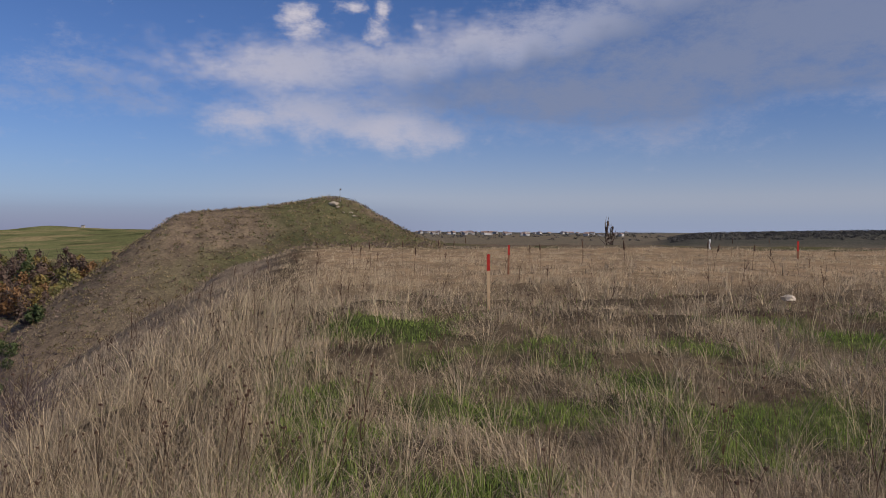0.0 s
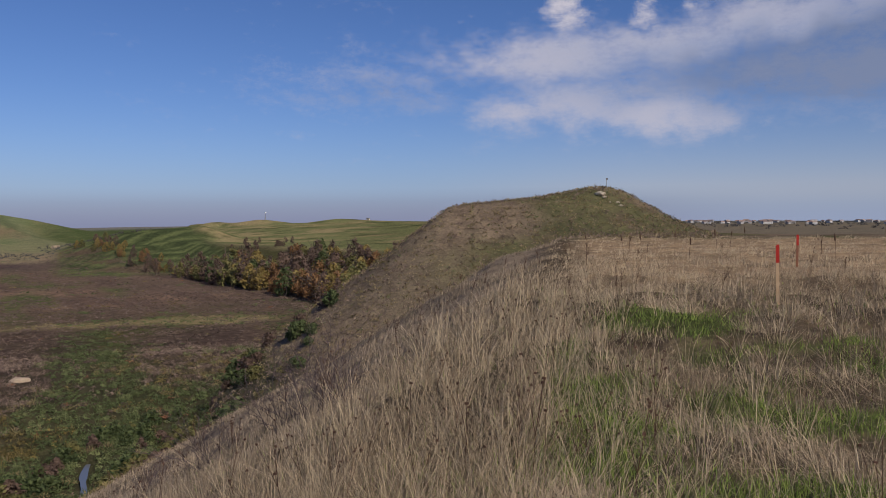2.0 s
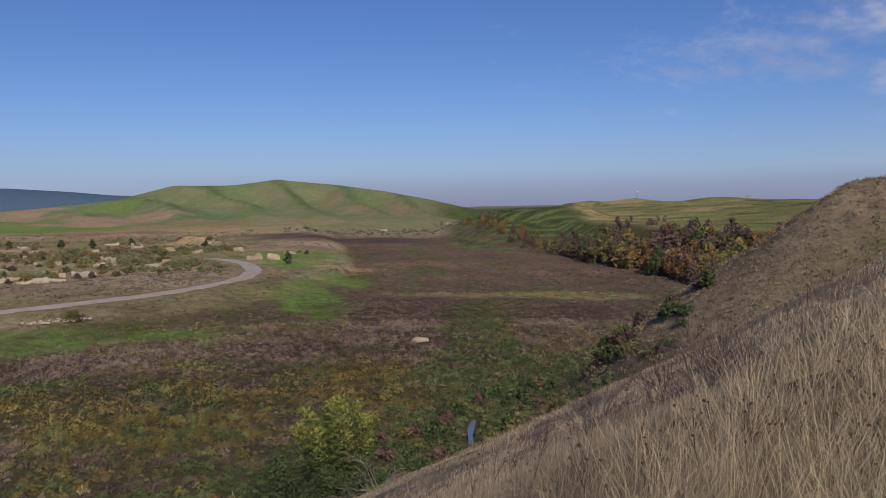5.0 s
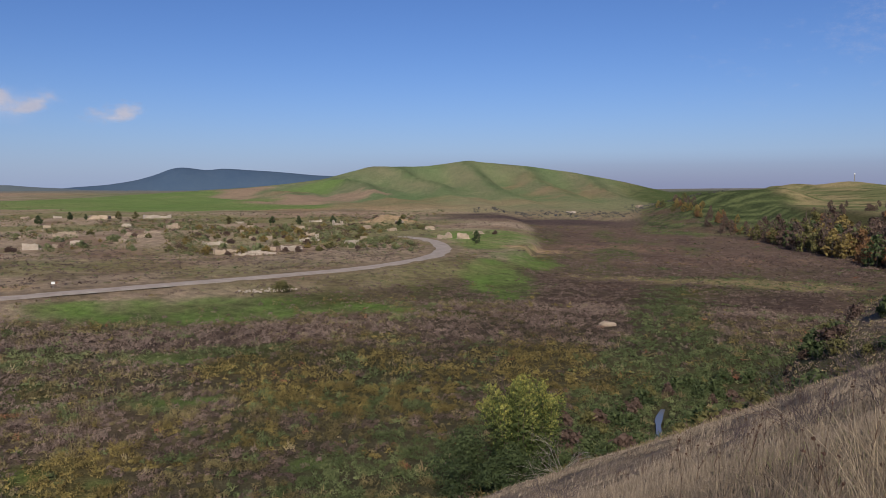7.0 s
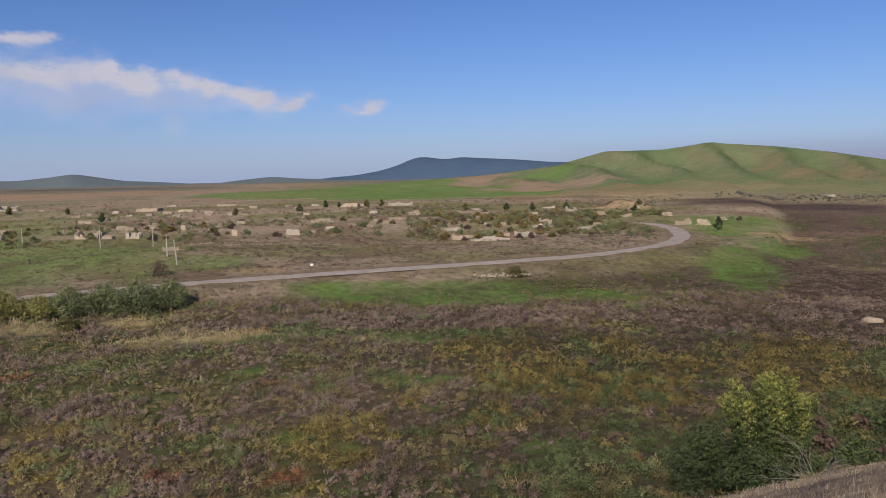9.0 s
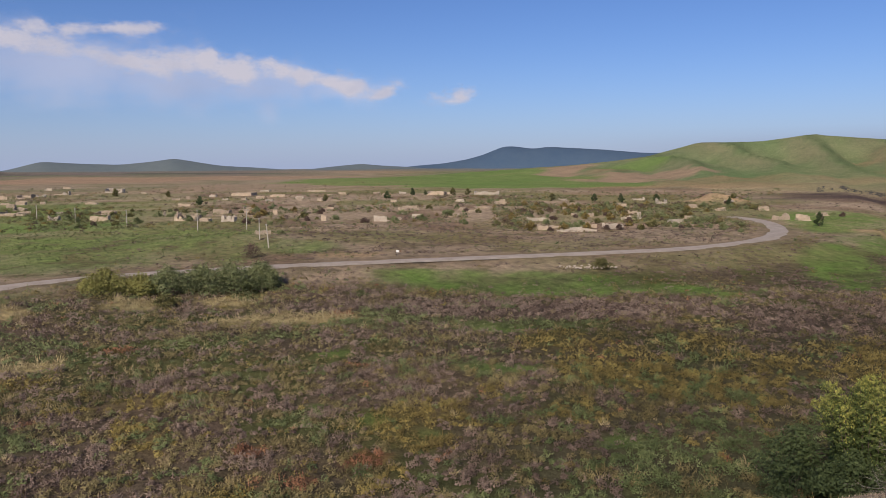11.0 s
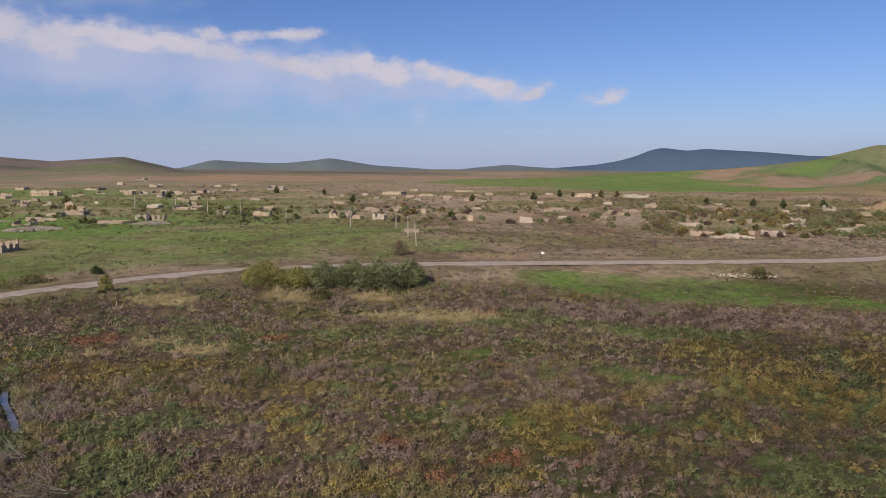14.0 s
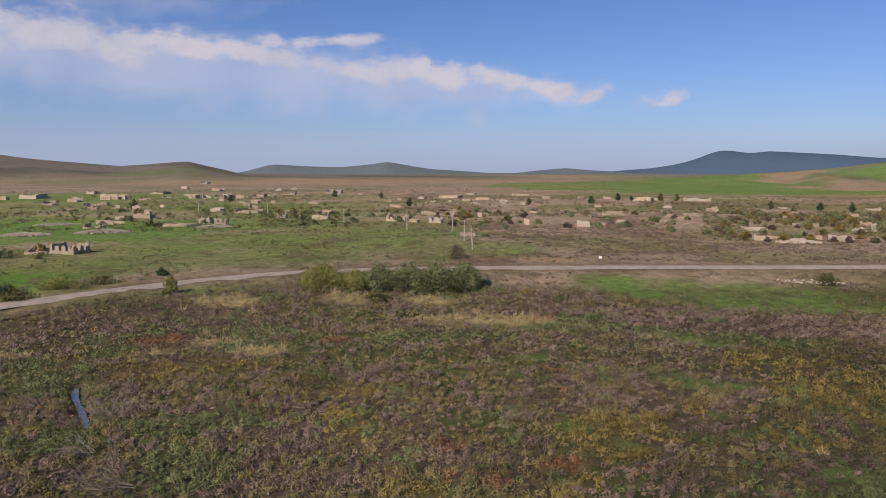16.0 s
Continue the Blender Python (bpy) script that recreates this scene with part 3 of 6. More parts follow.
def band(name, line, width, lift, mat, ragged=0.3, across=7):
    tang = np.gradient(line, axis=0)
    tang /= np.hypot(*tang.T)[:, None]
    side = np.stack([-tang[:, 1], tang[:, 0]], 1)
    o = np.linspace(-1, 1, across)
    w = 0.5 * width + ragged * fbm(line[:, 0] / 3, line[:, 1] / 3, 3, 99)
    P = line[:, None, :] + side[:, None, :] * (o[None, :, None] * w[:, None, None])
    mid = np.convolve(np.pad(land(line[:, 0], line[:, 1]), 5, "edge"), np.ones(11) / 11, "valid")
    z = mid[:, None] + lift - 0.3 * np.abs(o)[None, :] ** 4
    n = len(line)
    i, j = np.meshgrid(np.arange(n - 1), np.arange(across - 1), indexing="ij")
    q = np.stack([i * across + j, i * across + j + 1, (i + 1) * across + j + 1, (i + 1) * across + j], -1).reshape(-1, 4)
    return new(name, mesh_from(name, np.concatenate([P.reshape(-1, 2), z.reshape(-1, 1)], 1), q[:, ::-1], mat, True))


gravel = mottled("gravel", (0.25, 0.21, 0.175), (0.41, 0.355, 0.30), 0.35, 0.95, 0.4, 0.03)
tagged(band("road", smooth_line(ROAD, 2.0), 6.4, 0.22, gravel), "pale grey gravel road curving along the valley", "road", kind="structure")
# ---- far hills and clouds, beyond the ground's detail ----
def backdrop_hills(name, az, el, r0, depth, mat, label):
    """A long range of hills whose crest stands at the given heights (degrees) at distance r0."""
    a = np.arange(az[0], az[-1], 0.12)
    e = np.interp(a, az, el)
    for _ in range(3):
        e = np.convolve(np.pad(e, 2, "edge"), np.ones(5) / 5, "valid")
    crest = r0 * np.tan(np.radians(e)) + 1.5
    rs = np.linspace(-1, 1, 15)
    A, S = np.meshgrid(np.radians(a), rs)
    R = r0 + depth * S
    z = (crest[None, :] + 70) * np.cos(S * 1.45) ** 0.8 - 70 + 5 * fbm(a[None, :] / 1.5 + 0 * S, S * 3, 4, 120) * (1 - np.abs(S)) * np.abs(S) * 4
    v = np.stack([(-R * np.sin(A)).ravel(), (R * np.cos(A)).ravel(), z.ravel()], 1)
    n = len(a)
    i, j = np.meshgrid(np.arange(len(rs) - 1), np.arange(n - 1), indexing="ij")
    q = np.stack([i * n + j, (i + 1) * n + j, (i + 1) * n + j + 1, i * n + j + 1], -1).reshape(-1, 4)
    return tagged(new(name, mesh_from(name, v, q[:, ::-1], mat, True)), label, "hills", kind="structure")


# the far haze is put into these hills' base colours
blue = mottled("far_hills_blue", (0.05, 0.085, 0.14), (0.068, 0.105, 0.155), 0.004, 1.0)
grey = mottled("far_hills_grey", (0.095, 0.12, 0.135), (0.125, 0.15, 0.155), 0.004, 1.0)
backdrop_hills("backdrop_blue_hills", [66, 69.4, 72, 75.2, 75.9, 77.0, 78.6, 79.3, 80.5, 81.7, 83.5, 85.8, 88, 90], [0.7, 0.80, 1.05, 1.25, 1.30, 1.15, 1.38, 1.30, 0.8, 0.45, 0.15, -0.02, -0.3, -0.5], 4550, 260, blue, "wooded hills with blue far haze in their colour")
backdrop_hills("backdrop_grey_hills", [83, 85.8, 88, 89.6, 91.5, 94.1, 97, 99.5, 101, 102.6, 104, 106.1, 108.5, 110.9, 112.9, 116], [-0.4, -0.1, 0.02, 0.17, 0.0, -0.28, -0.05, 0.10, 0.35, 0.63, 0.42, 0.22, 0.30, 0.45, -0.1, -0.5], 4100, 260, grey, "grey-green hills with far haze in their colour")


def cloud_material(glow, crisp, rag=1.0, cover=0.92):
    mat = bpy.data.materials.new("cloud")
    mat.use_nodes = True
    nt = mat.node_tree
    nt.nodes.clear()
    out = nt.nodes.new("ShaderNodeOutputMaterial")
    co = nt.nodes.new("ShaderNodeUVMap").outputs["UV"]
    att = nt.nodes.new("ShaderNodeAttribute")
    att.attribute_name = "amount"
    shd = nt.nodes.new("ShaderNodeAttribute")
    shd.attribute_name = "belly"
    big, small = noise_tex(nt, co, 0.26, 8, 0.66), noise_tex(nt, co, 1.0, 10, 0.7)

    def calc(op, a, b, c=0.0):
        m = nt.nodes.new("ShaderNodeMath")
        m.operation = op
        for s, val in zip(m.inputs, (a, b, c)):
            if hasattr(val, "links"):
                nt.links.new(val, s)
            else:
                s.default_value = val
        return m.outputs[0]
    n = calc("MULTIPLY_ADD", big, 0.9, calc("MULTIPLY_ADD", small, 1.25, -1.075))
    d = calc("ADD", calc("MULTIPLY_ADD", n, 1.25 * rag, 0.0), calc("MULTIPLY_ADD", att.outputs["Fac"], 1.25, -0.45))
    mp = nt.nodes.new("ShaderNodeMapRange")
    mp.interpolation_type = "SMOOTHSTEP"
    nt.links.new(d, mp.inputs[0])
    mp.inputs[1].default_value, mp.inputs[2].default_value, mp.inputs[4].default_value = -0.22 + crisp, 0.85 - crisp, cover
    shade = calc("ADD", calc("MULTIPLY", small, 0.5), calc("ADD", shd.outputs["Fac"], calc("MULTIPLY", big, 0.5)))
    col = ramp(nt, calc("MULTIPLY_ADD", shade, 0.55, 0.0), [(0.26, (0.62, 0.58, 0.64)), (0.48, (0.41, 0.43, 0.56)), (0.85, (0.22, 0.26, 0.39))])
    em = nt.nodes.new("ShaderNodeEmission")
    nt.links.new(col, em.inputs["Color"])
    em.inputs["Strength"].default_value = glow
    tr = nt.nodes.new("ShaderNodeBsdfTransparent")
    mx = nt.nodes.new("ShaderNodeMixShader")
    nt.links.new(mp.outputs[0], mx.inputs[0])
    nt.links.new(tr.outputs[0], mx.inputs[1])
    nt.links.new(em.outputs[0], mx.inputs[2])
    nt.links.new(mx.outputs[0], out.inputs["Surface"])
    return mat


def cloud_bank(name, az0, az1, el0, el1, puffs, mat, label, R=4850, grow=1.0):
    """A sheet of sky at cloud height; puffs: azimuth, height, half width, half depth (degrees), density, dark belly."""
    a, e = np.arange(az0, az1 + 0.01, 0.33), np.arange(el0, el1 + 0.01, 0.33)
    A, E = np.meshgrid(a, e)
    dens, belly = np.zeros(A.shape), np.zeros(A.shape)
    wa, we = 1.3 * fbm(A / 3, E / 2, 3, 130), 0.7 * fbm(A / 2.4 + 9, E / 2, 3, 131)
    for pa, pe, ha, he, k, dark in puffs:
        g = np.exp(-(((A + wa - pa) / (ha * grow)) ** 2 + ((E + we - pe) / (he * grow)) ** 2))
        dens = np.maximum(dens, k * g)
        belly += dark * g
    edge = np.minimum(np.minimum(A - az0, az1 - A), np.minimum(E - el0, el1 - E))
    dens *= step(0, 1.5, edge)
    ar, er = np.radians(A), np.radians(E)
    v = np.stack([(-R * np.cos(er) * np.sin(ar)).ravel(), (R * np.cos(er) * np.cos(ar)).ravel(), (R * np.sin(er)).ravel()], 1)
    n = len(a)
    i, j = np.meshgrid(np.arange(len(e) - 1), np.arange(n - 1), indexing="ij")
    q = np.stack([i * n + j, i * n + j + 1, (i + 1) * n + j + 1, (i + 1) * n + j], -1).reshape(-1, 4)
    me = mesh_from(name, v, q, mat, True)
    for key, val in (("amount", dens), ("belly", belly)):
        me.attributes.new(key, "FLOAT", "POINT").data.foreach_set("value", val.astype(np.float32).ravel())
    uv = me.uv_layers.new(name="UVMap")
    uv.data.foreach_set("uv", np.stack([A.ravel() * 0.55, E.ravel()], 1)[q.ravel()].astype(np.float32).ravel())
    return tagged(new(name, me), label, "cloud", kind="structure")


soft_cloud = cloud_material(0.93, -0.15, 1.05, 0.86)
cloud_bank("backdrop_cloud_bank", -46, 44, 4, 30, [
    (11, 11.6, 7, 1.5, 1.0, 0.05), (3, 12.0, 7, 1.5, 1.0, 0.1), (-5, 13.0, 7, 1.7, 1.05, 0.0), (-11, 14.3, 6, 1.6, 1.0, 0.05), (14, 7.9, 3, 1.0, 0.9, 0.0), (9, 8.4, 5, 1.5, 0.95, 0.1), (3.5, 7.6, 4.5, 1.3, 1.05, -0.05), (3, 9.4, 6, 1.4, 0.85, 0.3),
    (-4, 10.2, 6, 1.4, 0.95, 0.75), (-9, 9.5, 6, 1.8, 1.1, 0.95), (-14, 9.6, 6, 2.3, 1.1, 0.95), (-19, 11.6, 8, 2.0, 1.1, 0.8), (-26, 13.6, 9, 2.6, 1.2, 0.9), (-36, 15.5, 12, 4, 1.15, 0.95), (-24, 10.2, 7, 1.4, 0.95, 0.2), (-29, 9.8, 6, 1.2, 0.75, 0.25),
    (25, 10.2, 5, 1.2, 0.52, 0.3), (22, 9.0, 4, 0.8, 0.48, 0.3), (28, 8.8, 4, 0.7, 0.5, 0.3), (-18, 16.2, 8, 1.6, 0.95, 0.3)], soft_cloud, "broad grey-white cloud bank over the plateau", 4850, 1.3)
cloud_bank("backdrop_cloud_puffs", -4, 24, 9, 20, [
    (10.8, 15.2, 1.0, 0.7, 1.0, -0.1), (7.0, 15.7, 0.8, 0.35, 1.0, -0.1), (4.6, 15.6, 0.7, 0.5, 1.0, -0.1), (5.0, 14.3, 1.0, 1.0, 0.75, 0.0), (17.2, 14.2, 0.8, 0.3, 0.45, -0.05), (10.2, 14.2, 1.2, 0.8, 0.7, 0.0), (2.0, 14.8, 0.6, 0.3, 0.7, 0.0)], cloud_material(0.95, 0.0, 1.25), "small torn white clouds above the bank", 4830, 1.25)
cloud_bank("backdrop_cloud_veil", 70, 150, 2, 22, [
    (118, 7.2, 8, 1.9, 0.92, 0.2), (109, 6.6, 6, 1.7, 0.95, 0.2), (102, 6.1, 5, 1.5, 0.9, 0.2), (96.5, 5.9, 3.5, 1.2, 0.8, 0.2), (91.5, 5.6, 3, 0.8, 0.7, 0.15), (96.2, 4.2, 0.8, 1.1, 0.55, 0.25), (101.5, 4.6, 1.6, 1.1, 0.5, 0.25), (128, 7.8, 8, 2.2, 0.9, 0.2), (140, 8.5, 8, 2.4, 0.9, 0.2), (122, 11.5, 9, 1.3, 0.55, 0.3)],
    cloud_material(1.0, -0.12, 0.5, 0.75), "thin lavender veil hanging under the cloud streak", 4870, 1.35)
cloud_bank("backdrop_cloud_streak", 70, 150, 2, 22, [
    (87.9, 5.45, 1.0, 0.3, 0.85, 0.0), (90.3, 5.85, 1.0, 0.45, 1.0, -0.05), (91.6, 6.2, 1.0, 0.5, 1.05, -0.1), (93.4, 6.3, 1.4, 0.5, 1.0, -0.05), (95.8, 6.9, 1.2, 0.65, 1.05, -0.1), (98.0, 7.1, 1.3, 0.8, 1.1, -0.1), (99.9, 7.3, 1.2, 0.7, 1.05, -0.1), (101.8, 7.1, 1.2, 0.6, 0.9, 0.0), (104.2, 7.2, 1.9, 0.75, 1.0, 0.0),
    (105.5, 9.1, 1.8, 0.32, 0.95, -0.05), (108.2, 9.0, 1.5, 0.4, 0.85, 0.0), (110.6, 8.8, 1.2, 0.45, 0.9, 0.0), (107.5, 7.6, 2.2, 0.7, 0.85, 0.1), (111.8, 8.0, 2.0, 0.7, 0.95, 0.0), (113.6, 8.3, 1.6, 0.65, 1.0, -0.05), (109.4, 7.8, 1.8, 0.65, 0.9, 0.05), (115.8, 8.4, 2.2, 0.7, 1.1, -0.05), (118.8, 8.9, 2.6, 0.7, 1.0, 0.0), (121.0, 8.1, 2.8, 0.8, 0.95, 0.05), (125.0, 8.6, 2.8, 0.9, 1.05, 0.0), (132, 9.3, 6, 1.6, 1.05, 0.1), (82.9, 4.85, 1.5, 0.42, 1.0, 0.0)],
    cloud_material(0.82, 0.10, 1.15, 0.85), "low white cloud streak above the hills", 4850, 1.35)


def haze_ring():
    """The pale dusty band of air along the horizon, painted on a glowing sheet, the farthest thing of all."""
    mat = bpy.data.materials.new("horizon_haze")
    mat.use_nodes = True
    nt = mat.node_tree
    nt.nodes.clear()
    out, em, tr, mx = (nt.nodes.new(k) for k in ("ShaderNodeOutputMaterial", "ShaderNodeEmission", "ShaderNodeBsdfTransparent", "ShaderNodeMixShader"))
    att = nt.nodes.new("ShaderNodeAttribute")
    att.attribute_name = "amount"
    hue = nt.nodes.new("ShaderNodeAttribute")
    hue.attribute_name = "hue"
    nt.links.new(hue.outputs["Color"], em.inputs["Color"])
    nt.links.new(att.outputs["Fac"], mx.inputs[0])
    nt.links.new(tr.outputs[0], mx.inputs[1])
    nt.links.new(em.outputs[0], mx.inputs[2])
    nt.links.new(mx.outputs[0], out.inputs["Surface"])
    a, e = np.arange(0, 360, 3.0), np.arange(-1.0, 16.1, 0.5)
    A, E = np.meshgrid(np.radians(a), np.radians(e))
    R = 4895
    v = np.stack([(-R * np.cos(E) * np.sin(A)).ravel(), (R * np.cos(E) * np.cos(A)).ravel(), (R * np.sin(E)).ravel()], 1)
    n = len(a)
    i, j = np.meshgrid(np.arange(len(e) - 1), np.arange(n), indexing="ij")
    k = (j + 1) % n
    me = mesh_from("backdrop_haze", v, np.stack([i * n + j, i * n + k, (i + 1) * n + k, (i + 1) * n + j], -1).reshape(-1, 4), mat, True)
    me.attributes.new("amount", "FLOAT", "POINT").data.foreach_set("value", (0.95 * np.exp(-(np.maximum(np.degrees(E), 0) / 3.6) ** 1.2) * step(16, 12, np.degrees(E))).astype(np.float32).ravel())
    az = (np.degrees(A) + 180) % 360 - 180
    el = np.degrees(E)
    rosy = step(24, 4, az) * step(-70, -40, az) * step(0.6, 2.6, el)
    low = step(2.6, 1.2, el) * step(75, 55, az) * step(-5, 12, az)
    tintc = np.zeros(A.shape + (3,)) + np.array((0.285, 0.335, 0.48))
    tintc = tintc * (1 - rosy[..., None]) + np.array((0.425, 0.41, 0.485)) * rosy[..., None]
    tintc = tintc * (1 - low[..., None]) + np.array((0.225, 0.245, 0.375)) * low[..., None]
    me.attributes.new("hue", "FLOAT_COLOR", "POINT").data.foreach_set("color", np.concatenate([tintc, np.ones(A.shape + (1,))], -1).astype(np.float32).ravel())
    return tagged(new("backdrop_haze", me), "lavender grey haze along the horizon", "haze", kind="structure")


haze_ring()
# ---- grass and scrub ----
rng = np.random.default_rng(7)


def add_tone(me, tone):
    me.attributes.new("tone", "FLOAT", "POINT").data.foreach_set("value", np.asarray(tone, np.float32))


def stuff(name, verts, faces, tone, mat, label, category):
    me = mesh_from(name, verts, faces, mat)
    add_tone(me, tone)
    return tagged(new(name, me), label, category, kind="stuff")


def blades(x, y, h, w, lean, way, tone, base=-0.03):
    """Curved grass blades: three triangles each. lean: how far the tip bends over, in its own height."""
    n = len(x)
    z = land(x, y) + base
    face = rng.uniform(0, 2 * math.pi, n)
    sx, sy = np.cos(face) * w * 0.5, np.sin(face) * w * 0.5
    lx, ly = np.cos(way) * lean * h, np.sin(way) * lean * h
    mz, tz = h * (0.58 - 0.10 * lean), h * (1 - 0.35 * lean)
    V = np.empty((n, 5, 3))
    V[:, 0] = np.stack([x - sx, y - sy, z], 1)
    V[:, 1] = np.stack([x + sx, y + sy, z], 1)
    V[:, 2] = np.stack([x + lx * 0.36 - sx * 0.8, y + ly * 0.36 - sy * 0.8, z + mz], 1)
    V[:, 3] = np.stack([x + lx * 0.36 + sx * 0.8, y + ly * 0.36 + sy * 0.8, z + mz], 1)
    V[:, 4] = np.stack([x + lx, y + ly, z + tz], 1)
    near = np.hypot(x, y) < 6.5
    A, B = V[near].reshape(-1, 3), V[~near][:, [0, 1, 4]].reshape(-1, 3)
    o = np.arange(near.sum())[:, None] * 5
    F = np.concatenate([o + [0, 1, 3], o + [0, 3, 2], o + [2, 3, 4]], 1).reshape(-1, 3)
    F = np.concatenate([F, len(A) + np.arange(len(B)).reshape(-1, 3)])
    return np.concatenate([A, B]), F, np.concatenate([np.repeat(tone[near], 5), np.repeat(tone[~near], 3)])


def sector(n, r0, r1, a0, a1):
    r, a = r0 * (r1 / r0) ** rng.random(n), np.radians(rng.uniform(a0, a1, n))
    return -r * np.sin(a), r * np.cos(a), r


straw_mat = toned("dry_straw", [(0.0, (0.10, 0.075, 0.05)), (0.45, (0.30, 0.232, 0.152)), (1.0, (0.66, 0.535, 0.36))], 0.75, 0.25)
dead_mat = toned("dead_grass", [(0.0, (0.07, 0.054, 0.04)), (0.5, (0.26, 0.20, 0.135)), (1.0, (0.60, 0.485, 0.335))], 0.85, 0.15)
fresh_mat = toned("fresh_grass", [(0.0, (0.05, 0.075, 0.02)), (0.5, (0.19, 0.27, 0.055)), (1.0, (0.38, 0.46, 0.12))], 0.7, 0.35)


def clumps_of_blades(x, y, r, per, h, splay, bend, wind, tone, width, sway=0.5, width_far=0.0006):
    """Tufts: per blades rise from each tuft's foot and lean outwards and with the wind."""
    n = len(x)
    a = rng.uniform(0, 6.283, (n, per))
    foot = rng.uniform(0.1, 1.0, (n, per)) * (splay * (1 + 0.03 * r))[:, None]
    bx, by = x[:, None] + np.cos(a) * foot, y[:, None] + np.sin(a) * foot
    lean = np.abs(rng.normal(0, 1, (n, per))) * bend[:, None]
    lx = np.cos(a) * 0.8 + np.cos(wind)[:, None] * sway + rng.normal(0, 0.6, (n, per))
    ly = np.sin(a) * 0.8 + np.sin(wind)[:, None] * sway + rng.normal(0, 0.6, (n, per))
    hh = h[:, None] * rng.uniform(0.45, 1.15, (n, per))
    w = np.maximum(width, width_far * r)[:, None] * rng.uniform(0.6, 1.4, (n, per))
    t = np.clip(tone[:, None] + rng.normal(0, 0.33, (n, per)), 0, 1)
    return blades(bx.ravel(), by.ravel(), hh.ravel(), w.ravel(), lean.ravel(), np.arctan2(ly, lx).ravel(), t.ravel())


# tall pale grass: along the plateau's edge, down its slope and over the farther plateau
x, y, r = sector(30000, 2.0, 105, -36, 66)
u, v = uv_of(x, y)
keep = step(-0.3, 0.8, u + 0.8 * fbm(x / 1.3, y / 1.3, 3, 201)) + step(9, 22, v + 4 * fbm(x / 4, y / 4, 3, 202)) * step(-0.5, 0.1, fbm(x / 3, y / 2, 3, 199)) + 0.02 + 0.3 * step(0.3, 0.55, fbm(x / 1.3, y / 0.9, 3, 203))
keep *= step(-22.5, -21, land(x, y)) * (1 - 0.93 * step(84, 97, v)) * (1 - lush(x, y)) * (1 - 0.9 * step(1.5, 5, u) * step(5, 10, r)) * (1 - 0.97 * step(1.8, 3.2, u))
tuft = fbm(x / 0.8, y / 0.8, 3, 204)
sel = rng.random(len(x)) < np.clip(keep, 0, 1) * (0.25 + 0.75 * step(-0.4, 0.1, tuft)) * (1 - 0.45 * step(10, 6, r))
x, y, r, u, v, tuft = x[sel], y[sel], r[sel], u[sel], v[sel], tuft[sel]
inner = step(0.5, -0.5, u) * step(18, 12, v)
h = (0.50 + 0.38 * tuft) * rng.uniform(0.6, 1.35, len(x)) * (1 - 0.50 * step(7, 30, r)) * (1 - 0.5 * step(4, 14, u)) * (1 - 0.42 * inner)
wind = 0.4 + 1.5 * fbm(x / 1.8, y / 1.8, 3, 205)
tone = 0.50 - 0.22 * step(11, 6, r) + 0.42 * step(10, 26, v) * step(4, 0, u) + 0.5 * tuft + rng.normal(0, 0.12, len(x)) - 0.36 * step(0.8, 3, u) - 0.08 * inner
V, F, T = clumps_of_blades(x, y, r, 14, h, np.full(len(x), 0.10), 0.65 + 0.85 * rng.random(len(x)) + 0.5 * inner + 0.5 * step(14, 7, r), wind, tone, 0.0025, 1.2, 0.0005)
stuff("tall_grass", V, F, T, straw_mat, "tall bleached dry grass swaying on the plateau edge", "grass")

# short velvety grass down the slope
slope_mat = toned("slope_grass", [(0.0, (0.10, 0.08, 0.062)), (0.5, (0.235, 0.19, 0.143)), (1.0, (0.43, 0.35, 0.26))], 0.85, 0.1)
x, y, r = sector(32000, 4.0, 100, 4, 68)
u, v = uv_of(x, y)
z = land(x, y)
bed = fbm(x / 2.2, y / 2.2, 4, 216)
sel = (rng.random(len(x)) < step(1.0, 3.0, u + 0.8 * fbm(x / 1.3, y / 1.3, 3, 201)) * (0.55 + 0.45 * step(-0.3, 0.2, bed))) & (z > -23.2) & (v < 92)
x, y, r, bed = x[sel], y[sel], r[sel], bed[sel]
h = (0.24 + 0.12 * bed) * rng.uniform(0.7, 1.3, len(x)) * (1 + 0.35 * step(9, 5, r))
V, F, T = clumps_of_blades(x, y, r, 11, h, np.full(len(x), 0.12), 0.5 + 0.5 * rng.random(len(x)), 0.4 + 1.5 * fbm(x / 3, y / 3, 2, 217), 0.48 + 0.45 * bed + 0.3 * fbm(x / 7, y / 7, 2, 218), 0.0035, 0.8, 0.0009)
stuff("slope_grass", V, F, T, slope_mat, "short grey-beige dry grass down the slope", "grass")

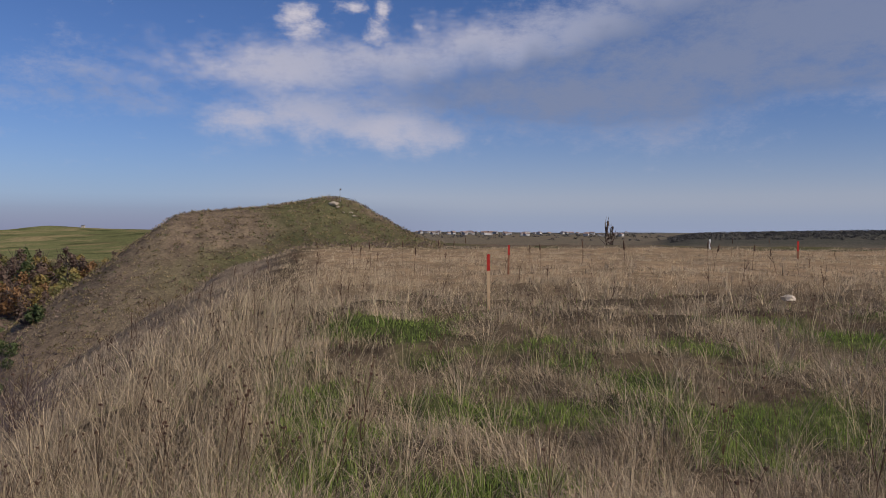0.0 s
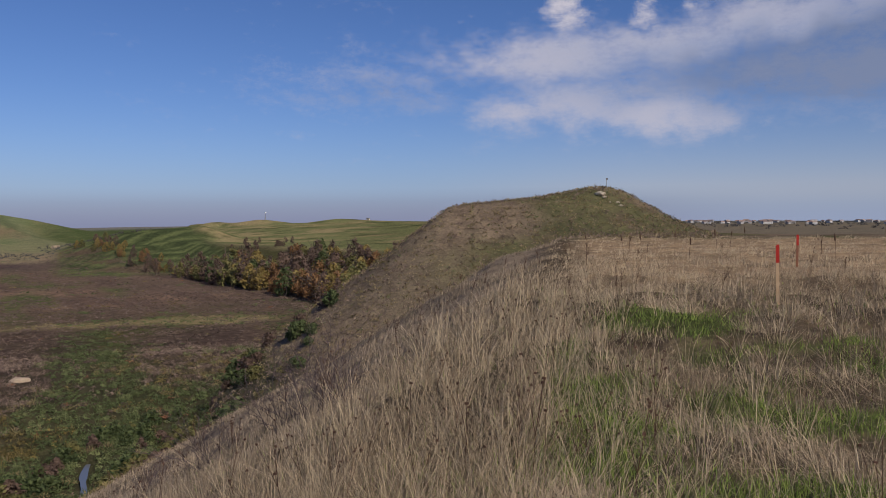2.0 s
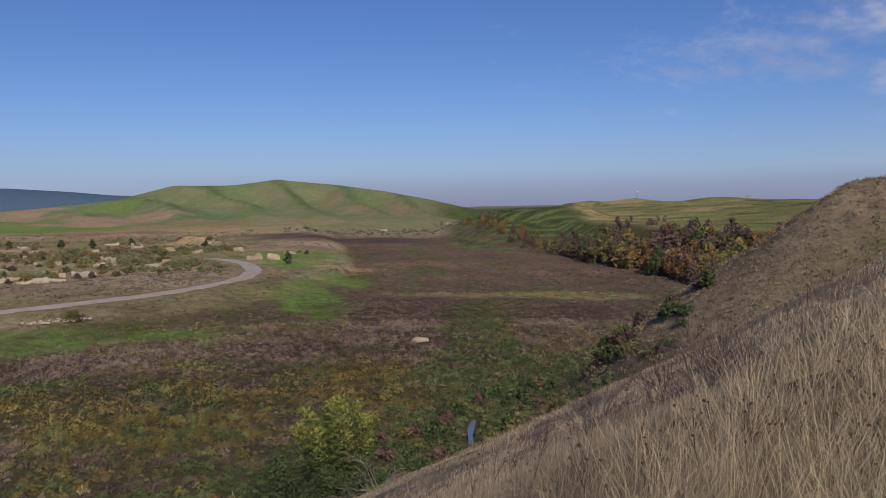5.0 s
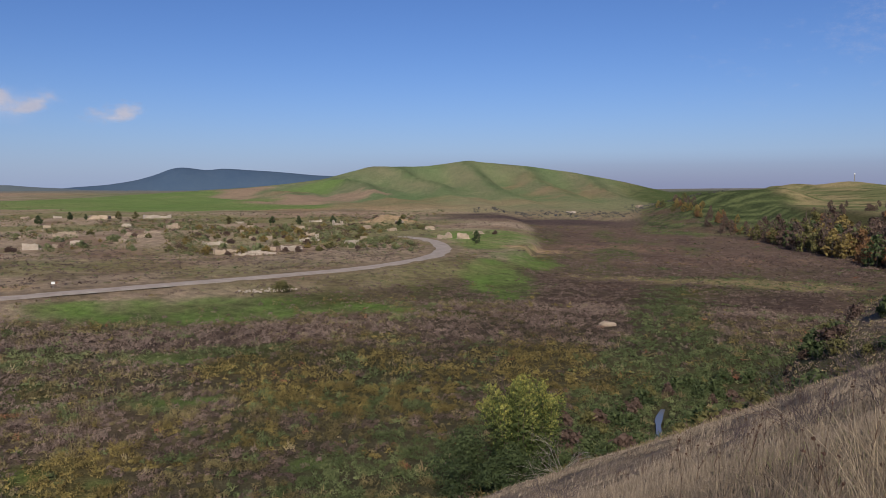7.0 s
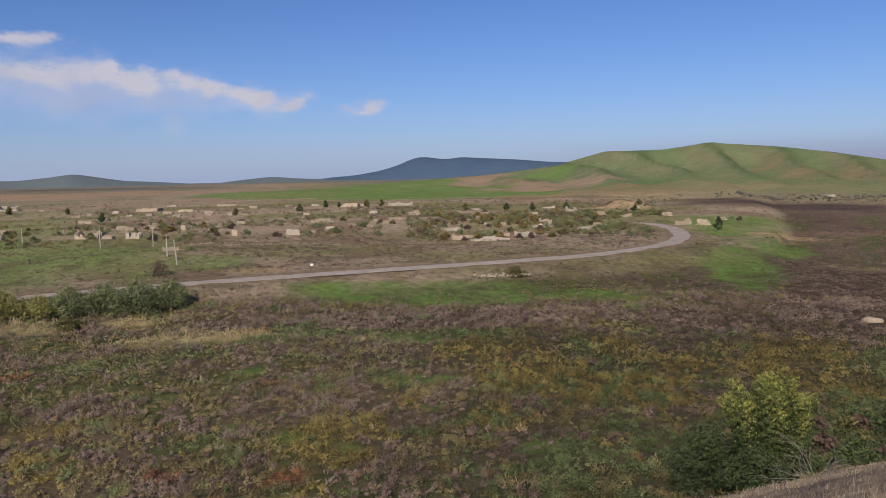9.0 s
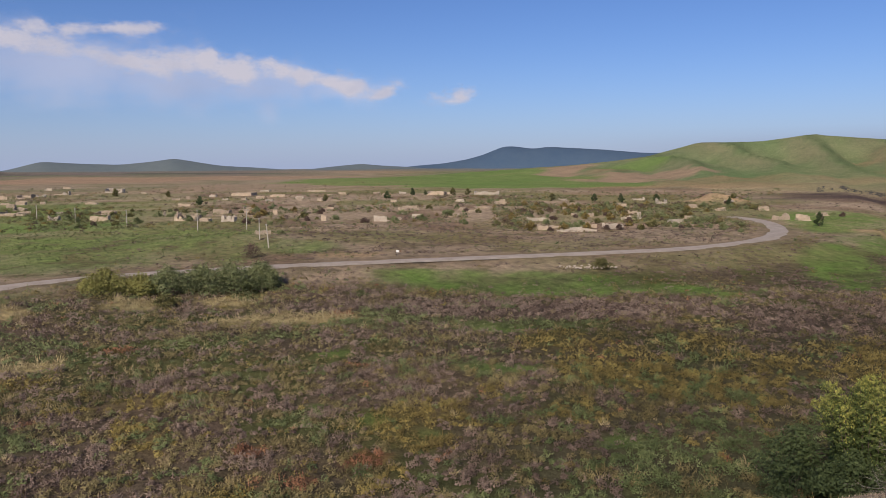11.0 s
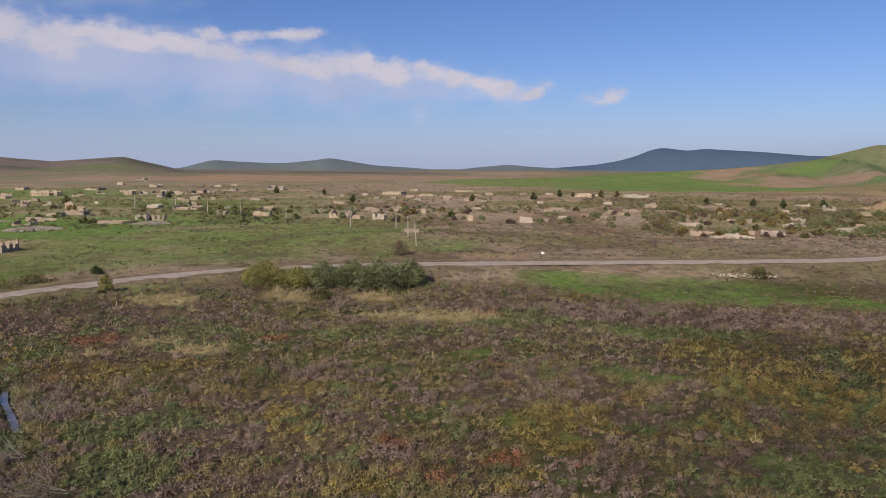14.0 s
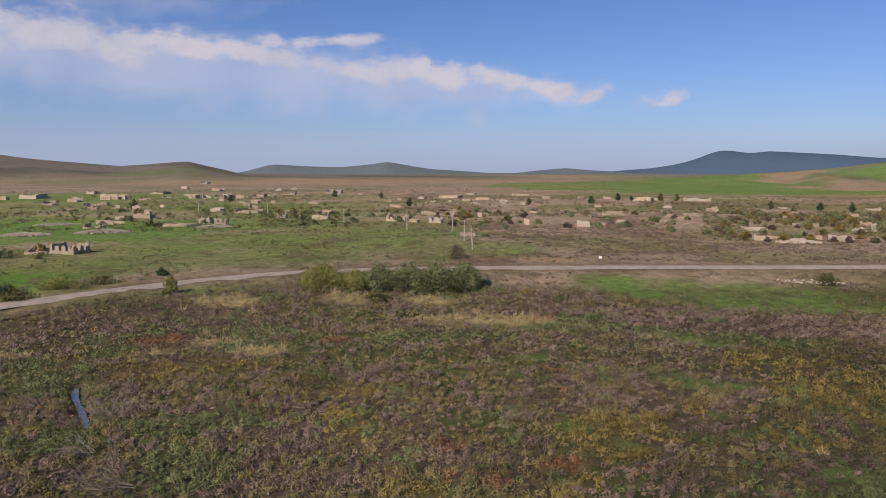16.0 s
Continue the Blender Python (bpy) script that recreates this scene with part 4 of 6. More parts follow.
# long stalks that bow over every way, in loose tussocks
def bowed(x, y, length, width, bow, way, tone, parts=5):
    """Stalks as thin ribbons: they rise, bend over and end in a point."""
    n = len(x)
    f = np.linspace(0, 1, parts + 1)
    ang = np.abs(rng.normal(0, 0.45, n))[:, None] + bow[:, None] * f[None, :] ** 1.3
    ds = length[:, None] / parts
    out = np.concatenate([np.zeros((n, 1)), np.cumsum(np.sin(0.5 * (ang[:, 1:] + ang[:, :-1])) * ds, 1)], 1)
    up = np.concatenate([np.zeros((n, 1)), np.cumsum(np.cos(0.5 * (ang[:, 1:] + ang[:, :-1])) * ds, 1)], 1)
    P = np.stack([x[:, None] + np.cos(way)[:, None] * out, y[:, None] + np.sin(way)[:, None] * out, (land(x, y) - 0.03)[:, None] + up], 2)
    face = rng.uniform(0, 6.283, n)
    side = np.stack([np.cos(face), np.sin(face), np.zeros(n)], 1)[:, None, :] * (width[:, None] * 0.5 * (1 - 0.6 * f[None, :]))[..., None]
    V = np.stack([P - side, P + side], 2).reshape(-1, 3)
    o = np.arange(n)[:, None, None] * 2 * (parts + 1) + (np.arange(parts) * 2)[None, :, None]
    F = np.concatenate([o + [0, 1, 3], o + [0, 3, 2]], 2).reshape(-1, 3)
    return V, F, np.repeat(tone, 2 * (parts + 1))


x, y, r = sector(1900, 2.2, 24, -34, 62)
u, v = uv_of(x, y)
sel = rng.random(len(x)) < np.clip(step(-0.9, 0.5, u) * step(3.4, 1.4, u) + 0.30 * step(3.0, 1.5, u), 0, 1) * step(46, 36, azimuth(x, y))
x, y, r, u = x[sel], y[sel], r[sel], u[sel]
per = 11
n = len(x) * per
a = rng.uniform(0, 6.283, n)
lean = np.repeat(rng.uniform(0, 6.283, len(x)), per)
R = np.repeat(r, per)
way = np.arctan2(np.sin(a) + 0.6 * np.sin(lean), np.cos(a) + 0.6 * np.cos(lean))
V, F, T = bowed(np.repeat(x, per) + 0.10 * np.cos(a) * rng.random(n), np.repeat(y, per) + 0.10 * np.sin(a) * rng.random(n), rng.uniform(0.45, 0.95, n) * np.repeat(1 - 0.25 * step(0.3, -0.5, u), per),
                np.maximum(0.0030, 0.0006 * R), np.abs(rng.normal(0.9, 0.45, n)), way, np.clip(np.repeat(rng.normal(0.82, 0.12, len(x)), per) + rng.normal(0, 0.12, n), 0, 1))
stuff("stray_stalks", V, F, T, straw_mat, "long pale grass stalks bowed over every way", "grass")

# matted grey-brown grass and dead forbs between
x, y, r = sector(29000, 1.8, 34, -36, 58)
u, v = uv_of(x, y)
keep = np.maximum(step(1.2, -0.3, u), 0.45 * step(0.5, 1.5, u) * step(7, 4, u)) * (1 - 0.5 * step(15, 24, v)) * (1 - 1.1 * lush(x, y)) * (0.25 + 0.75 * step(-0.3, 0.2, fbm(x / 1.1, y / 0.9, 3, 206)))
sel = rng.random(len(x)) < keep
x, y, r = x[sel], y[sel], r[sel]
clump = fbm(x / 0.8, y / 0.6, 3, 207)
h = (0.15 + 0.26 * step(-0.35, 0.45, clump)) * rng.uniform(0.6, 1.2, len(x)) * (1 - 0.25 * step(0, 2, u[sel]))
wind = 3.4 + 3.0 * fbm(x / 1.1, y / 1.1, 3, 208)
V, F, T = clumps_of_blades(x, y, r, 16, h, np.full(len(x), 0.10), 1.2 + 1.0 * rng.random(len(x)), wind, 0.60 + 0.5 * clump + 0.5 * fbm(x / 1.2, y / 1.0, 3, 209) - 0.2 * step(0, 2, u[sel]), 0.0040, 0.6, 0.00066)
stuff("matted_grass", V, F, T, dead_mat, "matted grey-brown dead grass lying in tufts", "grass")

# short fresh grass in the gaps
x, y, r = sector(150000, 1.8, 20, -36, 44)
u, v = uv_of(x, y)
sel = rng.random(len(x)) < np.clip(lush(x, y) * 1.1 + 0.05 + 0.45 * step(7, 4, r) * step(-0.5, 0.5, u) * step(-0.2, 0.2, fbm(x / 0.8, y / 0.8, 2, 215)), 0, 1)
x, y, r = x[sel], y[sel], r[sel]
h = rng.uniform(0.07, 0.20, len(x))
V, F, T = blades(x, y, h, np.maximum(0.0055, 0.0009 * r), np.abs(rng.normal(0.5, 0.3, len(x))), rng.uniform(0, 6.28, len(x)), np.clip(rng.normal(0.55, 0.3, len(x)), 0, 1))
stuff("fresh_grass", V, F, T, fresh_mat, "short fresh green grass in gaps of dead grass", "grass")


def tufts(x, y, size, tall, k, leaf, tone, droop=0.6, lift=0.0):
    """Low shrubs as domes of k small leaf-like triangles each; their tone holds painted light, dark low down and pale
    on top.
    """
    n = len(x)
    z = land(x, y) + lift
    d = rng.normal(size=(n, k, 3))
    d /= np.linalg.norm(d, axis=2, keepdims=True)
    d[..., 2] = np.abs(d[..., 2])
    rad = rng.uniform(0.6, 1.0, (n, k, 1))
    c = d * rad * np.stack([size, size, tall], 1)[:, None, :]
    c += np.stack([x, y, z], 1)[:, None, :]
    nrm = d + rng.normal(0, 0.22, (n, k, 3)) + [0, 0, 0.15]
    nrm /= np.linalg.norm(nrm, axis=2, keepdims=True)
    a = np.cross(nrm, rng.normal(size=(n, k, 3)))
    a /= np.linalg.norm(a, axis=2, keepdims=True) + 1e-6
    b = np.cross(nrm, a)
    s = (leaf * rng.uniform(0.6, 1.3, (n, k)))[..., None] if np.ndim(leaf) == 0 else (leaf[:, None] * rng.uniform(0.6, 1.3, (n, k)))[..., None]
    V = np.stack([c + a * s, c - a * s * 0.6 + b * s * 0.45, c - a * s * 0.6 - b * s * 0.45], 2)
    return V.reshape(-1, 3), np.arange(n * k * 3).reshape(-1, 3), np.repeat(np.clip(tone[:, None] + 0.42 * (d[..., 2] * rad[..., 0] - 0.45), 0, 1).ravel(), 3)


def sprays(x, y, size, tall, k, width, tone, lift=0.0, up=0.5):
    """Feathery low plants: k thin shoots spread up and out from each root."""
    n = len(x)
    root = np.stack([x, y, land(x, y) + lift], 1)[:, None, :]
    d = rng.normal(size=(n, k, 3))
    d /= np.linalg.norm(d, axis=2, keepdims=True)
    d[..., 2] = np.abs(d[..., 2]) + up * rng.random((n, k))
    shape = np.stack([size, size, tall], 1)[:, None, :]
    far = rng.uniform(0.6, 1.05, (n, k, 1))
    a, b = root + d * shape * far * rng.uniform(0.35, 0.72, (n, k, 1)), root + d * shape * far + rng.normal(0, 0.10, d.shape) * shape
    w = np.cross(d, rng.normal(size=d.shape))
    w *= (width * rng.uniform(0.6, 1.4, (n, k)))[..., None] / (np.linalg.norm(w, axis=2, keepdims=True) + 1e-6)
    V = np.stack([a - w, a + w, b], 2).reshape(-1, 3)
    t = np.clip(tone[:, None] + rng.normal(0, 0.08, (n, k)), 0, 1)
    return V, np.arange(n * k * 3).reshape(-1, 3), np.repeat(t.ravel(), 3)


KINDS = {
    "brown_scrub": ([(0.0, (0.06, 0.044, 0.037)), (0.5, (0.153, 0.112, 0.092)), (1.0, (0.272, 0.205, 0.164))], "purple-brown withered scrub covering the valley floor"),
    "gold_scrub": ([(0.0, (0.08, 0.064, 0.024)), (0.5, (0.178, 0.14, 0.048)), (1.0, (0.30, 0.24, 0.082))], "yellow-green autumn scrub in patches on the valley floor"),
    "olive_scrub": ([(0.0, (0.06, 0.052, 0.022)), (0.5, (0.15, 0.125, 0.058)), (1.0, (0.26, 0.215, 0.105))], "olive-brown low scrub mixed over the valley floor"),
    "green_scrub": ([(0.0, (0.052, 0.068, 0.026)), (0.5, (0.108, 0.132, 0.055)), (1.0, (0.20, 0.22, 0.10))], "dark green weeds along the damp valley floor"),
    "rust_scrub": ([(0.0, (0.12, 0.055, 0.034)), (0.5, (0.22, 0.105, 0.06)), (1.0, (0.31, 0.17, 0.095))], "rust-red withered weeds in small patches"),
    "lawn_grass": ([(0.0, (0.06, 0.085, 0.026)), (0.5, (0.12, 0.155, 0.052)), (1.0, (0.2, 0.225, 0.09))], "short green grass on damp ground in the valley"),
    "pale_scrub": ([(0.0, (0.14, 0.108, 0.062)), (0.5, (0.265, 0.212, 0.118)), (1.0, (0.43, 0.36, 0.20))], "straw-coloured reeds and dry stalks"),
}
scrub_mats = {k: toned(k, s, chance=0.08) for k, (s, _) in KINDS.items()}


def scrub_points(n, r0, r1, a0, a1):
    r, a = np.sqrt(rng.uniform(r0 * r0, r1 * r1, n)), np.radians(rng.uniform(a0, a1, n))
    return -r * np.sin(a), r * np.cos(a)


def choose(x, y):
    """Which shrub grows at each place (index into KINDS), or -1 for none."""
    m, r, az, u, v, t, z = masks(x, y)
    kind = np.zeros(len(x), int)

    def chance(seed):
        return np.clip(0.5 + 0.8 * fbm(x / 2.4, y / 2.4, 2, seed), 0, 1) * 0.75 + 0.25 * rng.random(len(x))
    calm = (1 - 0.85 * m["purple"]) * (1 - 0.6 * step(160, 230, r))
    kind[chance(220) < (0.50 - 0.2 * step(140, 200, r)) * calm] = 2
    kind[chance(221) < m["gold"] * 0.85 + 0.13 * calm] = 1
    kind[chance(222) < np.clip(m["green"] * 0.75 + 0.24 * calm, 0, 1)] = 3
    kind[chance(223) < m["rust"] * 0.7 + 0.03 * calm] = 4
    kind[chance(225) < m["straw"] * 0.95 + 0.08 * calm - 0.08 * step(140, 180, r)] = 6
    drop = rng.random(len(x)) < np.clip(m["lawn"] * 0.92 + m["terrace"] * (0.66 + 0.3 * m["meadow"]) + step(8, 4, road_distance(x, y)) * 1.0, 0, 1)
    wet = np.minimum(stream_distance(x, y, STREAM_A), stream_distance(x, y, STREAM_B))
    drop |= (bank_distance(x, y) > 4) & (az < 49) & (r > 150)
    drop |= (m["high"] > 0.25) | (wet < 0.75) | (m["burnt"] > 0.5)
    kind[drop] = -1
    return kind, m


# bushes a step apart, dark earth between them; fewer and coarser leaves farther off
pieces = {k: [] for k in KINDS}
for n, r0, r1, a0, a1, k, lo, hi, leaf in ((12500, 46, 100, 34, 136, 46, 0.32, 0.80, 0.138), (18000, 100, 168, 26, 136, 20, 0.40, 1.0, 0.205), (14000, 168, 300, 24, 110, 10, 0.62, 1.45, 0.34), (6000, 300, 620, 24, 70, 6, 1.0, 2.1, 0.56)):
    x, y = scrub_points(n, r0, r1, a0, a1)
    kind, m = choose(x, y)
    size = rng.uniform(lo, hi, n) * (1 + 0.5 * fbm(x / 5, y / 5, 2, 210))
    tall = size * rng.uniform(0.75, 1.35, n) * (1.0 if r0 < 150 else 0.42 if r0 < 250 else 0.25)
    # the tone also carries the near floor's shade, painted darker
    tone = np.clip(0.66 - 0.34 * (r0 > 150) + 0.3 * fbm(x / 7, y / 7, 3, 211) + 0.17 * step(108, 126, np.hypot(x, y)) * step(80, 95, azimuth(x, y)) * (r0 < 150) + 0.55 * fbm(x / 2.2, y / 2.2, 2, 219) * (r0 < 150) + rng.normal(0, 0.26 if r0 < 150 else 0.12, n) - 0.44 * shade_and_growth(x, y) + 0.09 * step(92, 104, azimuth(x, y)) + 0.15 * m["straw"], 0, 1)
    for i, name in enumerate(KINDS):
        s = kind == i
        if s.any():
            few = k if i == 6 else max(2, int(k * 0.28))
            pieces[name].append(sprays(x[s], y[s], size[s] * 1.1, tall[s] * 1.15, few, leaf * 0.24, np.clip(tone[s] + 0.02, 0, 1), lift=-0.05, up=0.7 if i == 6 else 0.45))
            if i != 6:
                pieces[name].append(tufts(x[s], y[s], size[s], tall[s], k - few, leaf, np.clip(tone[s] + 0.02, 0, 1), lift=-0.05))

# short grass on the green patches
for n, r0, r1, a0, a1, k, width in ((9000, 60, 175, 48, 134, 7, 0.045), (11000, 175, 330, 48, 132, 5, 0.11)):
    x, y = scrub_points(n, r0, r1, a0, a1)
    m, r, az, u, v, t, z = masks(x, y)
    ok = (rng.random(n) < np.clip(m["lawn"] + 0.8 * m["meadow"] * m["terrace"], 0, 1)) & (road_distance(x, y) > 5)
    x, y = x[ok], y[ok]
    size = rng.uniform(0.25, 0.55, len(x)) * (1 + 0.002 * r[ok])
    pieces["lawn_grass"].append(sprays(x, y, size, size * 0.7, k, width, np.clip(0.5 + 0.5 * fbm(x / 6, y / 6, 3, 214) + rng.normal(0, 0.12, len(x)), 0, 1), -0.03))

# weeds among the ruins
for n, r0, r1, a0, a1, k, leaf in ((8000, 165, 330, 58, 132, 6, 0.34), (4500, 330, 760, 60, 130, 5, 0.68)):
    x, y = scrub_points(n, r0, r1, a0, a1)
    m, r, az, u, v, t, z = masks(x, y)
    ok = (t > 12) & (road_distance(x, y) > 6) & (rng.random(n) < 0.85 * step(-0.25, 0.25, fbm(x / 18, y / 18, 3, 213)) * (1 - m["wheat"]))
    x, y, m2 = x[ok], y[ok], (m["meadow"] + 0.4)[ok]
    size = rng.uniform(0.35, 0.8, len(x)) * (1 + 0.0012 * np.hypot(x, y))
    g = rng.random(len(x)) < m2 * 0.7
    for name, s in (("green_scrub", g), ("olive_scrub", ~g)):
        pieces[name].append(sprays(x[s], y[s], size[s], size[s] * 0.8, k, leaf * 0.5, np.clip(rng.normal(0.68, 0.15, s.sum()), 0, 1), lift=-0.04))

# low bushes and dry tussocks on the mound and the lower slope
for n, r0, r1, a0, a1, k, name, lo, hi, base in ((8000, 62, 150, 0, 46, 8, "brown_scrub", 0.35, 0.7, 0.66), (8500, 62, 150, 0, 46, 8, "pale_scrub", 0.3, 0.6, 0.3), (4200, 84, 150, 0, 44, 8, "green_scrub", 0.3, 0.6, 0.5), (5000, 55, 150, 0, 48, 8, "olive_scrub", 0.3, 0.6, 0.5)):
    x, y = scrub_points(n, r0, r1, a0, a1)
    u, v = uv_of(x, y)
    z = land(x, y)
    ok = (z > -23.3) & ((v > 70) | (u > 8))
    if name == "green_scrub":
        ok &= rng.random(n) < step(14, -2, u) * 0.8 + 0.2
    x, y = x[ok], y[ok]
    size = rng.uniform(lo, hi, len(x))
    pieces[name].append(sprays(x, y, size, size * 0.8, k, 0.06, np.clip(base + 0.45 * fbm(x / 5, y / 5, 3, 212) + rng.normal(0, 0.15, len(x)), 0, 1), lift=-0.04))
for name, (_, label) in KINDS.items():
    off, VV, FF, TT = 0, [], [], []
    for V, F, T in pieces[name]:
        VV.append(V), FF.append(F + off), TT.append(T)
        off += len(V)
    stuff(name, np.concatenate(VV), np.concatenate(FF), np.concatenate(TT), scrub_mats[name], label, "scrub")

# ---- the stream ----
water_mat, wnt, wp = material("water", 0.12, 0.5)
wp.inputs["Base Color"].default_value = (0.12, 0.13, 0.145, 1)
bumped(wnt, wp, noise_tex(wnt, wnt.nodes.new("ShaderNodeTexCoord").outputs["Object"], 2.5, 3), 0.08, 0.02)
for line in (STREAM_A, STREAM_B):
    pts = smooth_line(line, 0.6)
    ob = band("water", pts, 0.7, 0.0, water_mat, 0.25, 5)
    level = float(np.median(land(pts[:, 0], pts[:, 1]))) + 0.28
    for vert in ob.data.vertices:
        vert.co.z = level
    tagged(ob, "narrow open reach of still stream water among weeds", "stream", kind="structure")
# ---- helpers for things ----
def thing(name, at, label, category, group="", turn=0.0):
    ob = new(name)
    ob.matrix_world = pose(*at, 0, 0, turn)
    return tagged(ob, label, category, group)


def part(name, mesh, parent, label=""):
    ob = new(name, mesh)
    ob.parent = parent
    return tagged(ob, label) if label else ob


def boxes_mesh(name, boxes, mat, jitter=0.0, seed=1):
    """One mesh of blocks: centre x, y, z and full sizes; corners a little uneven."""
    g = np.random.default_rng(seed)
    B = np.asarray(boxes, float)
    c = np.array([[-1, -1, -1], [1, -1, -1], [1, 1, -1], [-1, 1, -1], [-1, -1, 1], [1, -1, 1], [1, 1, 1], [-1, 1, 1]]) * 0.5
    V = B[:, None, :3] + c[None] * B[:, None, 3:] + g.uniform(-jitter, jitter, (len(B), 8, 3))
    q = np.array([[0, 3, 2, 1], [4, 5, 6, 7], [0, 1, 5, 4], [1, 2, 6, 5], [2, 3, 7, 6], [3, 0, 4, 7]])
    F = (np.arange(len(B))[:, None, None] * 8 + q[None]).reshape(-1, 4)
    return mesh_from(name, V.reshape(-1, 3), F, mat)


def tube_mesh(name, rings, sides, mat, cap=True):
    """A tapered tube through rings of (x, y, z, radius)."""
    R = np.asarray(rings, float)
    a = np.linspace(0, 2 * math.pi, sides, endpoint=False)
    V = np.stack([R[:, None, 0] + R[:, None, 3] * np.cos(a), R[:, None, 1] + R[:, None, 3] * np.sin(a), np.repeat(R[:, 2:3], sides, 1)], -1).reshape(-1, 3)
    i, j = np.meshgrid(np.arange(len(R) - 1), np.arange(sides), indexing="ij")
    k = (j + 1) % sides
    F = np.stack([i * sides + j, i * sides + k, (i + 1) * sides + k, (i + 1) * sides + j], -1).reshape(-1, 4)
    me = mesh_from(name, V, F, mat, True)
    if cap:
        bm = bmesh.new()
        bm.from_mesh(me)
        bm.verts.ensure_lookup_table()
        bm.faces.new([bm.verts[(len(R) - 1) * sides + s] for s in range(sides)])
        bm.to_mesh(me)
        bm.free()
    return me


def twigs(start, way, length, radius, depth, g, out, spread=0.6, droop=0.0):
    """Branching twigs: out collects (from, to, radius, radius)."""
    p, d = np.array(start, float), np.array(way, float)
    for k in range(3):
        d = d + g.normal(0, 0.16, 3) + [0, 0, droop]
        d /= np.linalg.norm(d)
        q = p + d * length / 3
        out.append((p, q, radius * (1 - 0.22 * k), radius * (1 - 0.22 * (k + 1))))
        p = q
        if depth > 0:
            for _ in range(2 if k else 1):
                e = d + g.normal(0, spread, 3)
                twigs(p, e / np.linalg.norm(e), length * g.uniform(0.45, 0.7), radius * 0.55, depth - 1, g, out, spread, droop)


def sticks_mesh(name, out, mat, sides=3):
    """All the limbs of one plant, as thin prisms."""
    P, Q = np.array([o[0] for o in out]), np.array([o[1] for o in out])
    ra, rb = np.array([o[2] for o in out]), np.array([o[3] for o in out])
    d = Q - P
    d /= np.linalg.norm(d, axis=1, keepdims=True) + 1e-9
    a = np.cross(d, np.where(np.abs(d[:, 2:3]) > 0.9, [[1.0, 0, 0]], [[0, 0, 1.0]]))
    a /= np.linalg.norm(a, axis=1, keepdims=True)
    b = np.cross(d, a)
    t = np.linspace(0, 2 * math.pi, sides, endpoint=False)
    ring = np.cos(t)[None, :, None] * a[:, None] + np.sin(t)[None, :, None] * b[:, None]
    V = np.concatenate([P[:, None] + ring * ra[:, None, None], Q[:, None] + ring * rb[:, None, None]], 1).reshape(-1, 3)
    o = np.arange(len(P))[:, None, None] * 2 * sides
    j = np.arange(sides)
    k = (j + 1) % sides
    F = (o + np.stack([j, k, sides + k, sides + j], -1)[None]).reshape(-1, 4)
    return mesh_from(name, V, F, mat)


# ---- trees and bushes ----
LEAF = {
    "green": [(0.0, (0.03, 0.045, 0.02)), (0.5, (0.065, 0.088, 0.036)), (1.0, (0.13, 0.16, 0.065))],
    "hedge": [(0.0, (0.07, 0.085, 0.038)), (0.5, (0.165, 0.185, 0.085)), (1.0, (0.29, 0.31, 0.15))],
    "lime": [(0.0, (0.10, 0.10, 0.033)), (0.5, (0.21, 0.205, 0.065)), (1.0, (0.36, 0.34, 0.12))],
    "olive": [(0.0, (0.055, 0.052, 0.022)), (0.5, (0.12, 0.115, 0.045)), (1.0, (0.22, 0.20, 0.075))],
    "gold": [(0.0, (0.095, 0.07, 0.025)), (0.5, (0.195, 0.145, 0.05)), (1.0, (0.32, 0.25, 0.09))],
    "orange": [(0.0, (0.10, 0.055, 0.025)), (0.5, (0.195, 0.105, 0.05)), (1.0, (0.29, 0.17, 0.08))],
    "rust": [(0.0, (0.055, 0.038, 0.032)), (0.5, (0.11, 0.075, 0.06)), (1.0, (0.18, 0.125, 0.095))],
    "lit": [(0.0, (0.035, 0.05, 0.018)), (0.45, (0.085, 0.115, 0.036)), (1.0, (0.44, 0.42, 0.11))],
}
leaf_mats = {k: toned("foliage_" + k, s, 0.7, 0.2) for k, s in LEAF.items()}
bark = mottled("bark", (0.07, 0.055, 0.042), (0.17, 0.14, 0.11), 2.0, 0.9, 0.5, 0.02)


